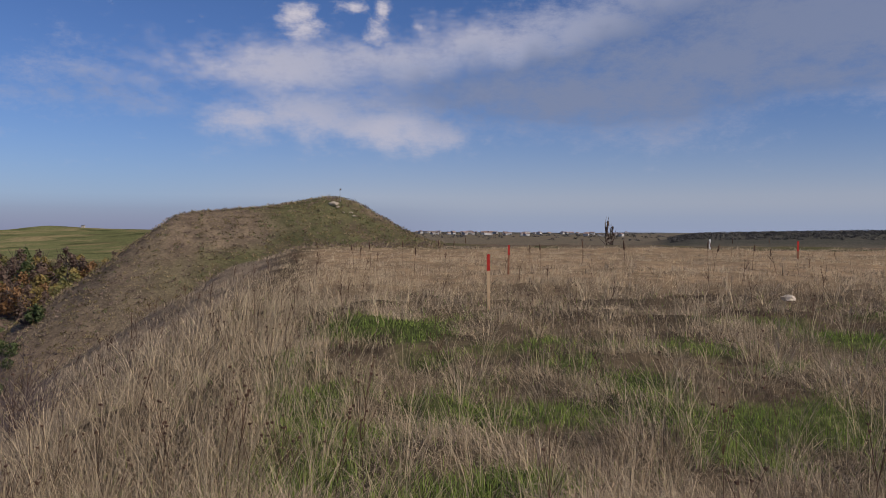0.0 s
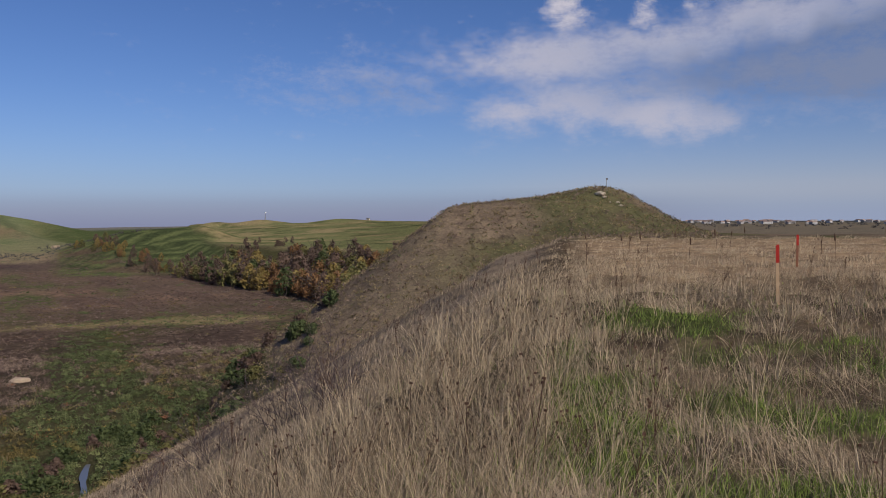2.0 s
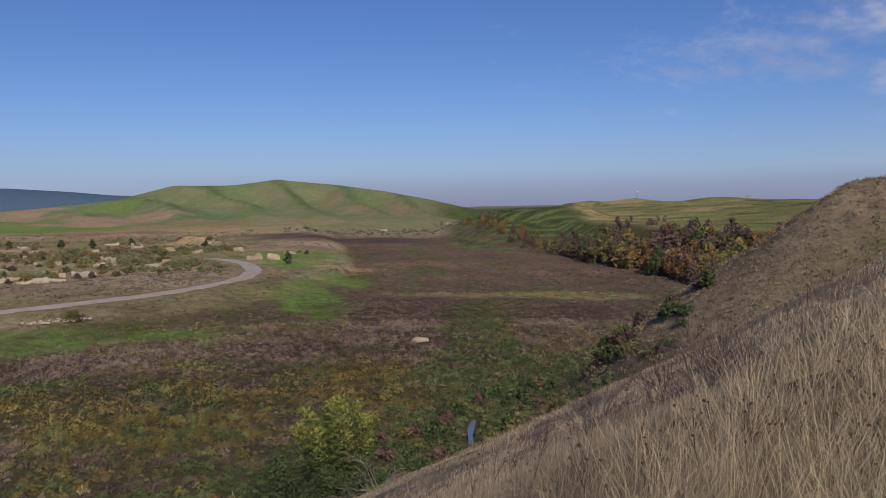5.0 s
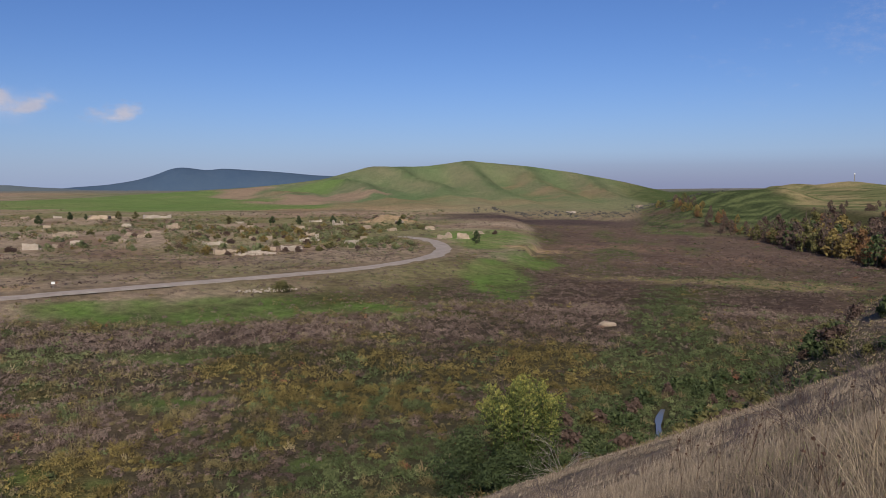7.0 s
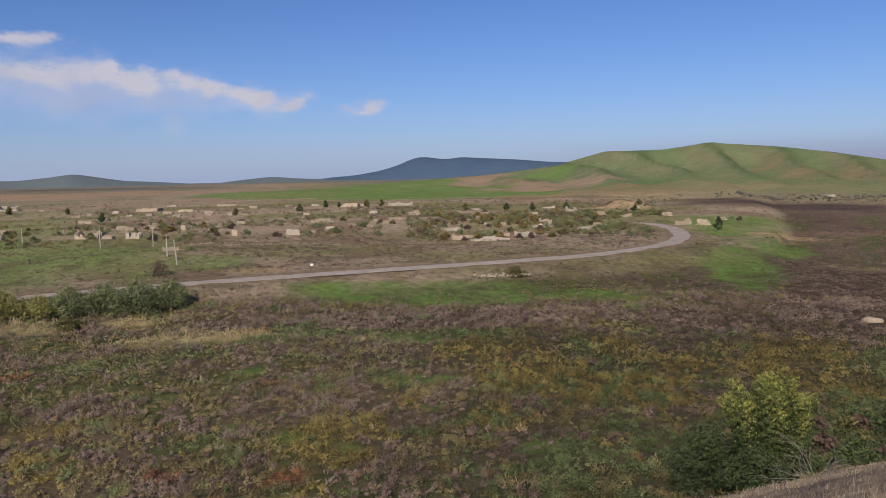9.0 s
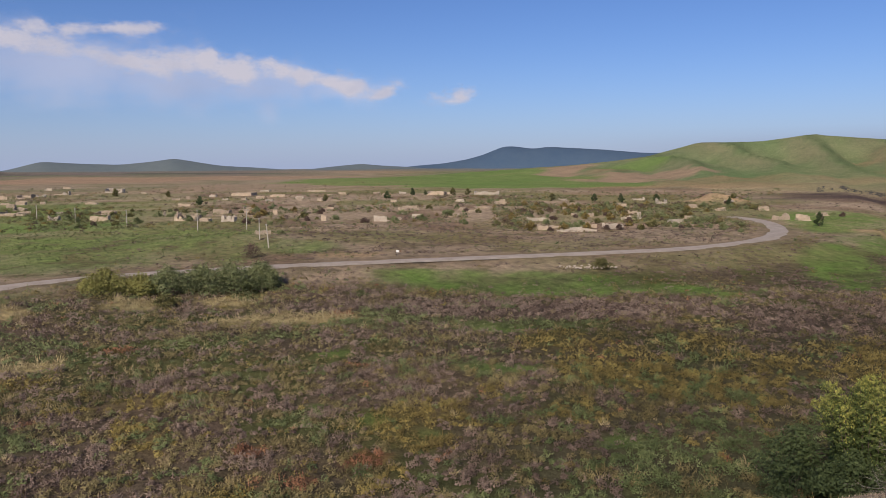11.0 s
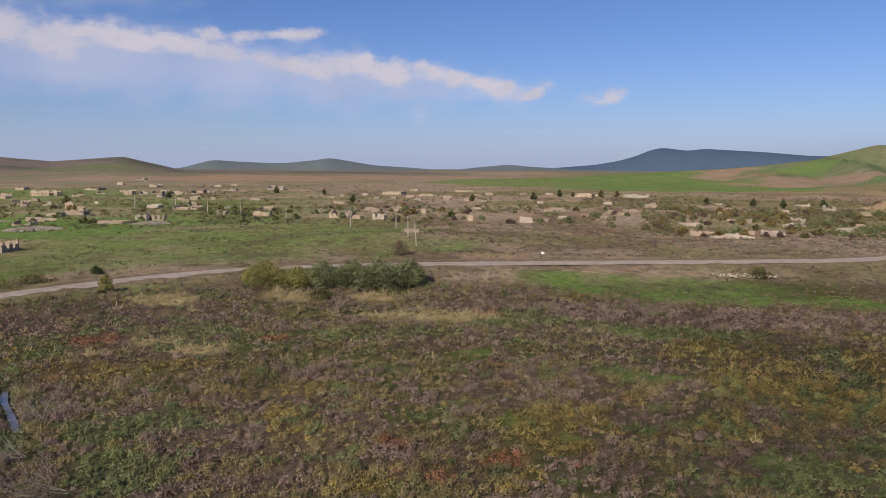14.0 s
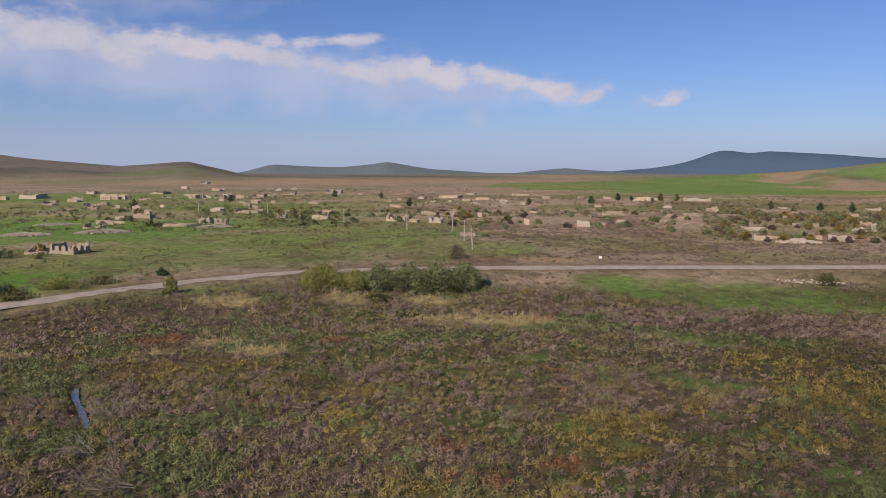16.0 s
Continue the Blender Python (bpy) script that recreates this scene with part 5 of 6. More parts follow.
def crown_mesh(name, centres, radii, per, leaf, mat, g, tone=0.45, rise=0.2):
    """A crown of leaf clumps: many small leaves round each centre, lighter towards the top, with light from above put
    into the tone.
    """
    C, R = np.asarray(centres, float), np.asarray(radii, float)
    n = len(C)
    d = g.normal(size=(n, per, 3))
    d /= np.linalg.norm(d, axis=2, keepdims=True)
    rad = g.uniform(0.35, 1.0, (n, per, 1)) ** 0.6
    c = C[:, None] + d * rad * R[:, None, None] * [1, 1, 0.9]
    nrm = d + g.normal(0, 0.6, d.shape) + [0, 0, 0.3]
    nrm /= np.linalg.norm(nrm, axis=2, keepdims=True)
    a = np.cross(nrm, g.normal(size=d.shape))
    a /= np.linalg.norm(a, axis=2, keepdims=True) + 1e-6
    b = np.cross(nrm, a)
    s = leaf * g.uniform(0.6, 1.4, (n, per, 1))
    V = np.stack([c + a * s, c + b * s * 0.55, c - a * s, c - b * s * 0.55], 2).reshape(-1, 3)
    F = np.arange(n * per * 4).reshape(-1, 4)
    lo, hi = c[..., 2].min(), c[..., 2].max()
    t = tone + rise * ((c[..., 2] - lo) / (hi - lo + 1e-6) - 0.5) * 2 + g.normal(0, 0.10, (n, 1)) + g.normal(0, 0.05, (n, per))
    me = mesh_from(name, V, F, mat)
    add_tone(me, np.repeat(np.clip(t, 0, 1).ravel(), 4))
    return me


def tree(name, at, height, width, colour, label, seed, per=26, clumps=26, leaf=0.26, stems=1, low=0.25, tone=0.45, group="", tall=1.0, category="tree", vase=0.0):
    """A trunk (or several stems) with limbs, and a crown of uneven leaf clumps."""
    g = np.random.default_rng(seed)
    root = thing(name, at, label, category, group)
    sticks, centres, radii = [], [], []
    for k in range(stems):
        a = g.uniform(0, 6.28)
        foot = np.zeros(3)
        d = np.array([math.cos(a), math.sin(a), 0]) * (0.32 * width / height * (stems > 1)) + [0, 0, 1.0]
        twigs(foot - [0, 0, 0.25], d / np.linalg.norm(d), height * (0.72 if stems == 1 else 0.42), 0.022 * height / stems ** 0.5, 1, g, sticks, 0.38, 0.06)
    for k in range(clumps):
        f = low + (1 - low) * (k + 0.5) / clumps
        girth = 0.5 * width * (math.sin(min(1, (f - low) / (1 - low) * 0.92 + 0.16) * math.pi) ** 0.6)
        girth = girth * (1 - vase) + vase * 0.5 * width * min(1.0, 0.35 + 0.9 * (f - low) / (1 - low)) * (1.0 if f < 0.86 else 0.8)
        a, q = g.uniform(0, 6.28), girth * math.sqrt(g.uniform(0.15, 1.0)) * 0.85
        centres.append((q * math.cos(a), q * math.sin(a), f * height * 0.95))
        radii.append(width * g.uniform(0.13, 0.24))
    part("trunk", sticks_mesh("trunk", sticks, bark, 4), root)
    C = np.array(centres)
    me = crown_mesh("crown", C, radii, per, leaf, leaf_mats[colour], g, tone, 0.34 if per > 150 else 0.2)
    if tall != 1.0:
        co = np.empty(len(me.vertices) * 3, np.float32)
        me.vertices.foreach_get("co", co)
        co = co.reshape(-1, 3)
        co[:, 2] *= tall
        me.vertices.foreach_set("co", co.ravel())
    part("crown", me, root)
    return root


def ground_at(x, y, dz=0.0):
    return (x, y, float(land(np.array([x]), np.array([y]))[0]) + dz)


def place_copies(models, places, g, lo, hi, sink=0.1):
    """Copies of the models, in turn by chance, over the places, each turned and sized on its own."""
    for n, (x, y) in enumerate(places):
        src = models[g.integers(len(models))]
        s = g.uniform(lo, hi)
        copy_thing(src, pose(*ground_at(x, y, -sink), 0, 0, g.uniform(0, 360)) @ Matrix.Diagonal((s * g.uniform(0.85, 1.2), s * g.uniform(0.85, 1.2), s, 1)))


gt = np.random.default_rng(21)
# the tree at the foot of the slope, its understorey and a bare bush beside it
def plumed_tree(at, height, width, colour, label, seed, shoots, per, leaf):
    """A young many-stemmed tree: upright leafy shoots side by side, each ending in a plume of its own."""
    g = np.random.default_rng(seed)
    root = thing("tree", at, label, "tree")
    sticks, VV, TT = [], [], []
    for k in range(shoots):
        a, q = g.uniform(0, 6.283), math.sqrt(g.uniform(0, 1))
        out = np.array([math.cos(a), math.sin(a), 0.0])
        h = height * g.uniform(0.82, 1.0) * (1 - 0.12 * q ** 2.2)
        P = np.array([0.12 * width * q * out, 0.30 * width * q * out + [0, 0, 0.34 * h], 0.46 * width * q * out + [0, 0, 0.7 * h], 0.58 * width * q * out + g.normal(0, 0.3, 3) * [1, 1, 0] + [0, 0, h]])
        for i in range(3):
            sticks.append((P[i], P[i + 1], 0.07 * (1 - 0.3 * i), 0.07 * (0.7 - 0.3 * i) + 0.004))
        twig = g.integers(0, 46, per)
        side = (twig * 2.4) % 6.283 + g.normal(0, 0.22, per)
        f = np.clip(0.07 + 0.93 * (twig + g.uniform(0, 1.3, per)) / 46, 0, 1) ** 0.85
        c = np.stack([np.interp(f, [0, 0.34, 0.7, 1], P[:, j]) for j in range(3)], 1)
        reach = (0.95 * (1 - f) ** 0.5 + 0.28) * g.uniform(0.2, 1.0, per)
        c += np.stack([np.cos(side) * reach, np.sin(side) * reach, 0.45 * reach + g.normal(0, 0.08, per)], 1)
        nrm = np.stack([np.cos(side), np.sin(side), np.full(per, 0.5)], 1) + g.normal(0, 0.6, (per, 3))
        nrm /= np.linalg.norm(nrm, axis=1, keepdims=True)
        e = np.cross(nrm, g.normal(size=(per, 3)))
        e /= np.linalg.norm(e, axis=1, keepdims=True)
        b = np.cross(nrm, e)
        s = leaf * g.uniform(0.6, 1.4, (per, 1))
        VV.append(np.stack([c + e * s, c + b * s * 0.5, c - e * s, c - b * s * 0.5], 1).reshape(-1, 3))
        # sunlit plume tops and shaded lower leaves are painted into the tone
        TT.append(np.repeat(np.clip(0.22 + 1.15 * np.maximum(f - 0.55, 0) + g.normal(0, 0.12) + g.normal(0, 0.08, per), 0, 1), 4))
    part("trunk", sticks_mesh("trunk", sticks, bark, 5), root)
    V = np.concatenate(VV)
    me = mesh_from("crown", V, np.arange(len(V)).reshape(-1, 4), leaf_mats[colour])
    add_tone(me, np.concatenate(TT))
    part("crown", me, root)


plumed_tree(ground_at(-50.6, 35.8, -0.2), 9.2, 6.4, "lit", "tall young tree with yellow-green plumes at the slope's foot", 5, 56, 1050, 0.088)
tree("bush", ground_at(-54.2, 32.6, -0.2), 5.4, 6.4, "green", "dark green leafy bush under the tall tree", 6, per=190, clumps=36, leaf=0.11, stems=4, low=0.1, tone=0.3, category="bush")
tree("bush", ground_at(-48.6, 33.4, -0.2), 3.6, 5.0, "green", "dark green leafy bush under the tall tree", 61, per=190, clumps=30, leaf=0.11, stems=4, low=0.1, tone=0.3, category="bush")

# thick bushes beside the road
HEDGE = ((-146.5, -46.5, 7.5, 4.2, "lime"), (-147.5, -40.5, 6.0, 3.2, "lime"), (-149.0, -35.8, 7.5, 4.4, "hedge"), (-150.5, -30.2, 8.5, 5.2, "hedge"), (-153.0, -24.8, 9.0, 5.6, "hedge"), (-156.5, -20.0, 7.0, 5.2, "hedge"))
for n, (x, y, w, h, c) in enumerate(HEDGE):
    tree("bush", ground_at(x, y, -0.3), h * 0.9, w * 1.25, c, "yellow-green bush beside the gravel road" if c == "lime" else "dense blue-green bush beside the gravel road", 30 + n, per=135, clumps=46, leaf=0.20, stems=4, low=0.02, tone=0.52, group="bushes by the road", category="bush")
tree("bush", ground_at(-130.9, -70.7, -0.2), 3.3, 3.2, "lime", "round yellow bush standing alone by the road", 44, per=60, clumps=24, leaf=0.17, stems=4, low=0.06, tone=0.55, category="bush")
tree("bush", ground_at(-151.7, -83.8, -0.2), 1.6, 3.4, "green", "low dark bush on the far side of the road", 45, per=40, clumps=18, leaf=0.2, stems=3, low=0.06, tone=0.4, category="bush")
tree("bush", ground_at(-186.4, -25.5, -0.2), 3.4, 6.0, "rust", "bare grey-brown bush on the bank above the road", 46, per=40, clumps=24, leaf=0.16, stems=5, low=0.06, tone=0.6, category="bush")
tree("bush", ground_at(-170.5, 55.0, -0.2), 2.0, 6.0, "olive", "low spreading bush by a stone heap on the grass", 47, per=50, clumps=22, leaf=0.22, stems=4, low=0.04, tone=0.45, category="bush")
tree("tree", ground_at(-252.5, 143.0 + 16, -0.2), 5.5, 3.4, "green", "small dark tree beside the bend of the road", 48, per=40, clumps=20, leaf=0.25, low=0.15, tone=0.4)
for n, (a, r, w, h) in enumerate(((125.0, 160, 9, 1.6), (122.6, 165, 7, 1.4), (104, 146, 7, 1.5), (127.8, 150, 7, 1.2), (128.5, 158, 6, 1.4))):
    tree("bush", ground_at(-r * math.sin(radians(a)), r * math.cos(radians(a)), -0.2), h, w, ("lime", "olive", "olive", "olive", "green")[n], "low ragged bush along the road's verge", 90 + n, per=40, clumps=26, leaf=0.22, stems=3, low=0.04, tone=0.5, group="verge bushes", category="bush")

# models for the copies
wood = []
for n, (c, h, w, label) in enumerate((("olive", 9, 7.0, "olive-green tree in the autumn wood across the valley"), ("gold", 8, 6.5, "yellow autumn tree in the wood across the valley"), ("orange", 7.5, 7.5, "orange autumn tree in the wood across the valley"),
                                      ("rust", 10, 7.0, "brown half-bare tree in the wood across the valley"), ("rust", 8.5, 6.0, "brown half-bare tree in the wood across the valley"), ("green", 9, 6.5, "dark green tree in the wood across the valley"), ("olive", 7.5, 6.5, "olive-green tree in the wood across the valley"))):
    k = 20 + 17 * n
    x, y = -120 - 0.824 * k - 0.566 * -10, 220 + 0.566 * k + 0.824 * 10
    wood.append(tree("tree", ground_at(x, y, -0.3), h, w, c, label, 60 + n, per=17, clumps=24, leaf=0.47, low=0.06, tone=0.62, group="autumn wood"))
spots = []
for k in np.arange(-90, 150, 4.2):                   # the tall wood, climbing the bank
    for b in (3, 13, 24, 36):
        if gt.random() < (0.9 if k < 108 else 0.55) and (b < 30 or k < 100):
            q, e = k + gt.uniform(-2.5, 2.5), b + gt.uniform(-4, 4)
            spots.append((-120 - 0.824 * q + 0.566 * e, 220 + 0.566 * q + 0.824 * e))
place_copies(wood + wood[1:5], spots, gt, 0.85, 1.35)
spots = []
for k in np.arange(125, 370, 6.0):                   # lower growth farther along
    for b in (2, 11):
        if gt.random() < 0.62:
            q, e = k + gt.uniform(-3, 3), b + gt.uniform(-4, 5)
            spots.append((-120 - 0.824 * q + 0.566 * e, 220 + 0.566 * q + 0.824 * e))
place_copies(wood[:5], spots, gt, 0.45, 0.8)
spots = [(-120 - 0.824 * q + 0.566 * e, 220 + 0.566 * q + 0.824 * e) for q, e in zip(gt.uniform(150, 230, 14), gt.uniform(40, 90, 14))]
place_copies(wood[3:5], spots, gt, 0.3, 0.5)

# ---- the ruined village ----
stone_mat = mottled("ruin_stone", (0.25, 0.20, 0.15), (0.50, 0.41, 0.31), 0.8, 0.95, 0.7, 0.06, per_object=0.18)
pale_mat = mottled("ruin_plaster", (0.30, 0.255, 0.205), (0.53, 0.465, 0.385), 0.6, 0.95, 0.4, 0.04, per_object=0.12)


def wall_blocks(length, height, thick, g, openings, broken):
    """A ruined wall along x as upright courses, with its window and door gaps left open and its top broken."""
    n = max(3, int(round(length / 0.42)))
    w = length / n
    tops, level = [], g.uniform(1 - broken, 1.0)
    for k in range(n):
        level = min(1.0, max(1 - broken, level + g.normal(0, 0.08 * broken + 0.015)))
        tops.append(height * level)
    gaps = {}
    if openings:
        every = max(5, int(2.4 / w))
        for k in range(2 + g.integers(2), n - 2, every):
            door = g.random() < 0.25
            for j in range(k, min(n - 1, k + max(1, int(round(0.95 / w))))):
                gaps[j] = (0.0, 2.0) if door else (0.95, 2.05)
    out = []
    for k in range(n):
        x = -length / 2 + (k + 0.5) * w
        t = thick * g.uniform(0.94, 1.08)
        if k in gaps:
            lo, hi = max(gaps[k][0], 0.2), gaps[k][1]
            run = [tops[j] for j in range(max(0, k - 3), min(n, k + 4))]
            out.append((x, 0, lo / 2 - 0.2, w * 1.04, t, lo + 0.4))
            if min(run) > hi + 0.2:
                out.append((x, 0, (hi + tops[k]) / 2, w * 1.04, t, tops[k] - hi))
        else:
            out.append((x, 0, tops[k] / 2 - 0.2, w * 1.04, t, tops[k] + 0.4))
    return out


def stones(n, spread_x, spread_y, heap, g, lo=0.15, hi=0.5):
    out = []
    for _ in range(n):
        a, q = g.uniform(0, 6.28), math.sqrt(g.random())
        s = g.uniform(lo, hi)
        out.append((q * spread_x * math.cos(a), q * spread_y * math.sin(a), heap * (1 - q) + s * 0.2, s * g.uniform(0.8, 1.5), s * g.uniform(0.8, 1.4), s * g.uniform(0.6, 1.0)))
    return out


def ruin(x, y, w, h, seed):
    g = np.random.default_rng(seed)
    r, a = math.hypot(x, y), math.degrees(math.atan2(-x, y))
    pale = g.random() < 0.3
    mat = pale_mat if pale else stone_mat
    w, h = w * 1.05, max(1.3, h * 1.05)
    deep = max(2.5, w * g.uniform(0.55, 0.9))
    label = ("roofless plastered house ruin with empty windows" if pale else "roofless stone house ruin with broken walls") if w > 3 else "lone standing stump of a ruined stone wall"
    root = thing("ruined_house" if w > 3 else "ruined_wall", ground_at(x, y), label, "ruin", "ruined village", 86 + g.uniform(-14, 14))
    broken = g.uniform(0.35, 0.85)
    sides = [("front", 0, 0, w, 0)] if w <= 3 else [("front", 0, -deep / 2, w, 0), ("back", 0, deep / 2, w, 0), ("side", -w / 2 + 0.25, 0, deep - 0.5, 90), ("side", w / 2 - 0.25, 0, deep - 0.5, 90)]
    for k, (_, px, py, ln, turn) in enumerate(sides):
        if k and g.random() < 0.12:
            continue
        low = 0.45 if (k == 0 and w > 4 and g.random() < 0.3) else 1.0
        me = boxes_mesh("wall", wall_blocks(ln, h * low * g.uniform(0.8, 1.0), 0.45, g, w > 3.5 and h > 2.7 and broken < 0.5, broken), mat, 0.03, seed + k)
        ob = part("wall", me, root)
        ob.matrix_basis = pose(px, py, 0, 0, 0, turn)
    if w > 3:
        fallen = part("rubble", boxes_mesh("rubble", stones(26 if r < 450 else 12, w * 0.75, deep * 0.8, 0.35, g), mat, 0.06, seed + 9), root)
        tagged(fallen, kind="stuff")
    return root


RUINS_WEST = [(-189, -130, 7.2, 3.3), (-187, -138, 4.6, 1.9), (-274, -177, 6.4, 2.0), (-294, -183, 7.8, 2.1), (-336, -192, 8.2, 3.5), (-326, -196, 5.7, 1.7), (-381, -220, 5.3, 4.0), (-306, -140, 4.8, 2.8),
              (-310, -149, 4.6, 2.6), (-290, -150, 9.8, 1.6), (-384, -162, 8.8, 1.9), (-420, -273, 7.5, 2.7), (-499, -336, 7.2, 3.6), (-566, -417, 14.8, 4.2), (-451, -321, 7.5, 3.0), (-545, -427, 6.3, 3.1),
              (-547, -340, 9.5, 4.4), (-556, -334, 8.0, 4.0), (-674, -435, 9.7, 2.9), (-684, -372, 14.1, 2.8), (-604, -322, 8.3, 2.5), (-872, -442, 7.4, 3.5)]
RUINS_MID = [(-1122, -536, 11.2, 3.7), (-796, -366, 10.6, 3.2), (-583, -289, 5.9, 3.9), (-584, -279, 4.9, 3.5), (-592, -256, 7.8, 2.9), (-620, -249, 10.1, 3.0), (-537, -305, 6.5, 1.9), (-341, -108, 6.8, 2.6),
             (-380, -118, 7.8, 1.9), (-331, -70, 8.6, 3.2), (-322, -52, 4.8, 2.9), (-385, -65, 7.1, 2.4), (-386, -55, 4.7, 1.7), (-350, -130, 3.9, 2.3), (-393, -144, 3.8, 1.4), (-385, -160, 10.1, 1.9),
             (-326, -62, 3.5, 1.5), (-721, -214, 13.6, 4.5), (-681, -241, 5.4, 3.3), (-859, -303, 6.9, 2.7), (-818, -307, 5.3, 2.6), (-489, -159, 6.2, 1.4)]
RUINS_EAST = [(-618, -87, 15.1, 2.3), (-583, -58, 8.8, 1.8), (-710, -81, 7.5, 1.9), (-509, -37, 3.1, 3.1), (-382, -26, 4.6, 1.4), (-536, -88, 3.3, 1.4), (-590, -270, 7.8, 3.9), (-493, -201, 4.8, 2.4),
              (-366, -38, 1.9, 2.4), (-224, -27, 4.0, 1.8), (-576, 59, 12.6, 2.9), (-578, 70, 5.8, 2.9), (-576, 97, 17.6, 2.7), (-382, 25, 9.0, 2.0), (-315, 9, 4.9, 2.3), (-315, 17, 1.8, 2.1),
              (-332, 25, 3.3, 1.7), (-323, -14, 2.1, 2.9), (-435, 81, 5.9, 2.9), (-303, 71, 7.3, 1.3), (-261, 63, 3.3, 2.3), (-268, 70, 4.8, 1.8)]
RUINS_BEND = [(-253, 71, 7.0, 1.3), (-264, 82, 2.2, 1.9), (-261, 88, 5.7, 2.5), (-304, 108, 3.8, 1.9), (-361, 98, 1.7, 2.2), (-319, 98, 2.4, 1.8), (-335, 42, 1.8, 2.2), (-329, 69, 2.4, 1.3), (-316, 118, 1.7, 2.5),
              (-461, 172, 6.6, 1.8), (-691, -35, 13.9, 2.1), (-598, 23, 6.0, 1.4), (-327, 93, 2.5, 1.6), (-408, -14, 3.6, 1.6), (-279, 160, 4.6, 3.0), (-274, 166, 4.0, 2.6), (-300, 190, 3.5, 1.4), (-413, 167, 5.0, 2.9),
              (-298, 132, 2.9, 1.7), (-339, 165, 3.7, 1.9), (-302, 113, 1.7, 2.6), (-597, 577, 6.2, 3.1), (-550, 448, 6.7, 2.7)]
gr = np.random.default_rng(77)
scattered = []                                       # smaller stumps of walls between the larger ruins
for a0, a1, r0, r1, n in ((104, 127, 400, 760, 26), (86, 106, 330, 620, 22), (61, 84, 300, 520, 16)):
    for _ in range(n):
        q, a = math.sqrt(gr.uniform(r0 * r0, r1 * r1)), radians(gr.uniform(a0, a1))
        scattered.append((-q * math.sin(a), q * math.cos(a), gr.uniform(2.4, 6.0), gr.uniform(1.2, 2.3)))
ruins = RUINS_WEST + RUINS_MID + RUINS_EAST + RUINS_BEND + scattered
for n, (x, y, w, h) in enumerate(ruins):
    ruin(x, y, w, h, 300 + 7 * n)


def heap(x, y, rx, ry, h, n, seed, label, lo=0.15, hi=0.45):
    g = np.random.default_rng(seed)
    me = boxes_mesh("rubble_heap", stones(int(n * 1.5), rx, ry, h * 1.4, g, lo * 1.5, hi * 1.6), pale_mat, 0.12, seed)
    ob = new("rubble_heap", me)
    ob.matrix_world = pose(*ground_at(x, y), 0, 0, math.degrees(math.atan2(-x, y)))
    return tagged(ob, label, "rubble", kind="stuff")


heap(-241, -183, 9, 5, 0.7, 170, 1, "low spread of broken pale building stones")
heap(-288, -203, 9, 4, 0.5, 120, 2, "low spread of broken pale building stones")
heap(-256, -162, 10, 6, 0.9, 210, 3, "broad heap of pale stones before a ruin")
heap(-194, -131, 3, 2.4, 0.9, 60, 4, "small heap of brick rubble beside a ruin")
heap(-287, -135, 8, 4, 0.6, 110, 5, "low spread of broken pale building stones")
heap(-171, 51, 7, 3, 0.1, 40, 6, "scattered pale stones beside a low bush", 0.12, 0.28)
heap(-252, 73, 6, 3, 0.5, 80, 7, "low spread of broken pale building stones")

# bushes and small trees among the ruins
grove = []
for n, (c, h, w, label) in enumerate((("hedge", 2.0, 3.8, "dark green bush grown up among the ruins"), ("olive", 2.0, 3.6, "olive-green bush grown up among the ruins"), ("gold", 2.2, 3.4, "yellow autumn bush among the ruins"), ("hedge", 1.9, 4.2, "low spreading green bush among the ruins"), ("rust", 1.6, 3.2, "brown withered bush among the ruins"))):
    grove.append(tree("bush", ground_at(-292 + 9 * n, 40 + 11 * n, -0.2), h, w, c, label, 120 + n, per=14, clumps=15, leaf=0.34, stems=2, low=0.06, tone=0.5, group="bushes among the ruins", category="bush"))
spots = []
for x, y, w, h in ruins:
    for _ in range(2):
        if gt.random() < 0.7 and math.hypot(x, y) < 460:
            a = gt.uniform(0, 6.28)
            q = w * 0.7 + gt.uniform(2.0, 9)
            spots.append((x + q * math.cos(a), y + q * math.sin(a)))
for a0, a1, r0, r1, n in ((61, 79, 262, 345, 50), (62, 80, 345, 430, 40), (82, 112, 300, 420, 40)):
    r, a = np.sqrt(gt.uniform(r0 * r0, r1 * r1, n)), np.radians(gt.uniform(a0, a1, n))
    spots += list(zip(-r * np.sin(a), r * np.cos(a)))
spots = [(x, y) for x, y in spots if road_distance(np.array([x]), np.array([y]))[0] > 9 and terrace(x, y) > 25]
place_copies(grove, spots, gt, 0.6, 1.25)
# bushes along the slope's foot
foot = [tree("bush", ground_at(-52.5, 50.0 + 6 * n, -0.2), h, w, c, label, 150 + n, per=26, clumps=18, leaf=0.19, stems=2, low=0.05, tone=0.45, group="bushes at the slope's foot", category="bush")
        for n, (c, h, w, label) in enumerate((("green", 1.9, 2.8, "dark green bush at the slope's foot"), ("olive", 1.6, 2.6, "olive-green bush at the slope's foot"), ("rust", 1.5, 2.4, "brown withered bush at the slope's foot"), ("green", 1.4, 3.0, "dark green weeds in a thick clump at the slope's foot")))]
spots = []
for _ in range(64):
    u, v = gt.uniform(43, 56), gt.uniform(46, 94)
    x, y = -u * math.sin(FALL) + v * math.cos(FALL), u * math.cos(FALL) + v * math.sin(FALL)
    if min(stream_distance(np.array([x]), np.array([y]), STREAM_A)[0], math.hypot(x + 50.6, y - 35.8) - 3) > 2.4:
        spots.append((x, y))
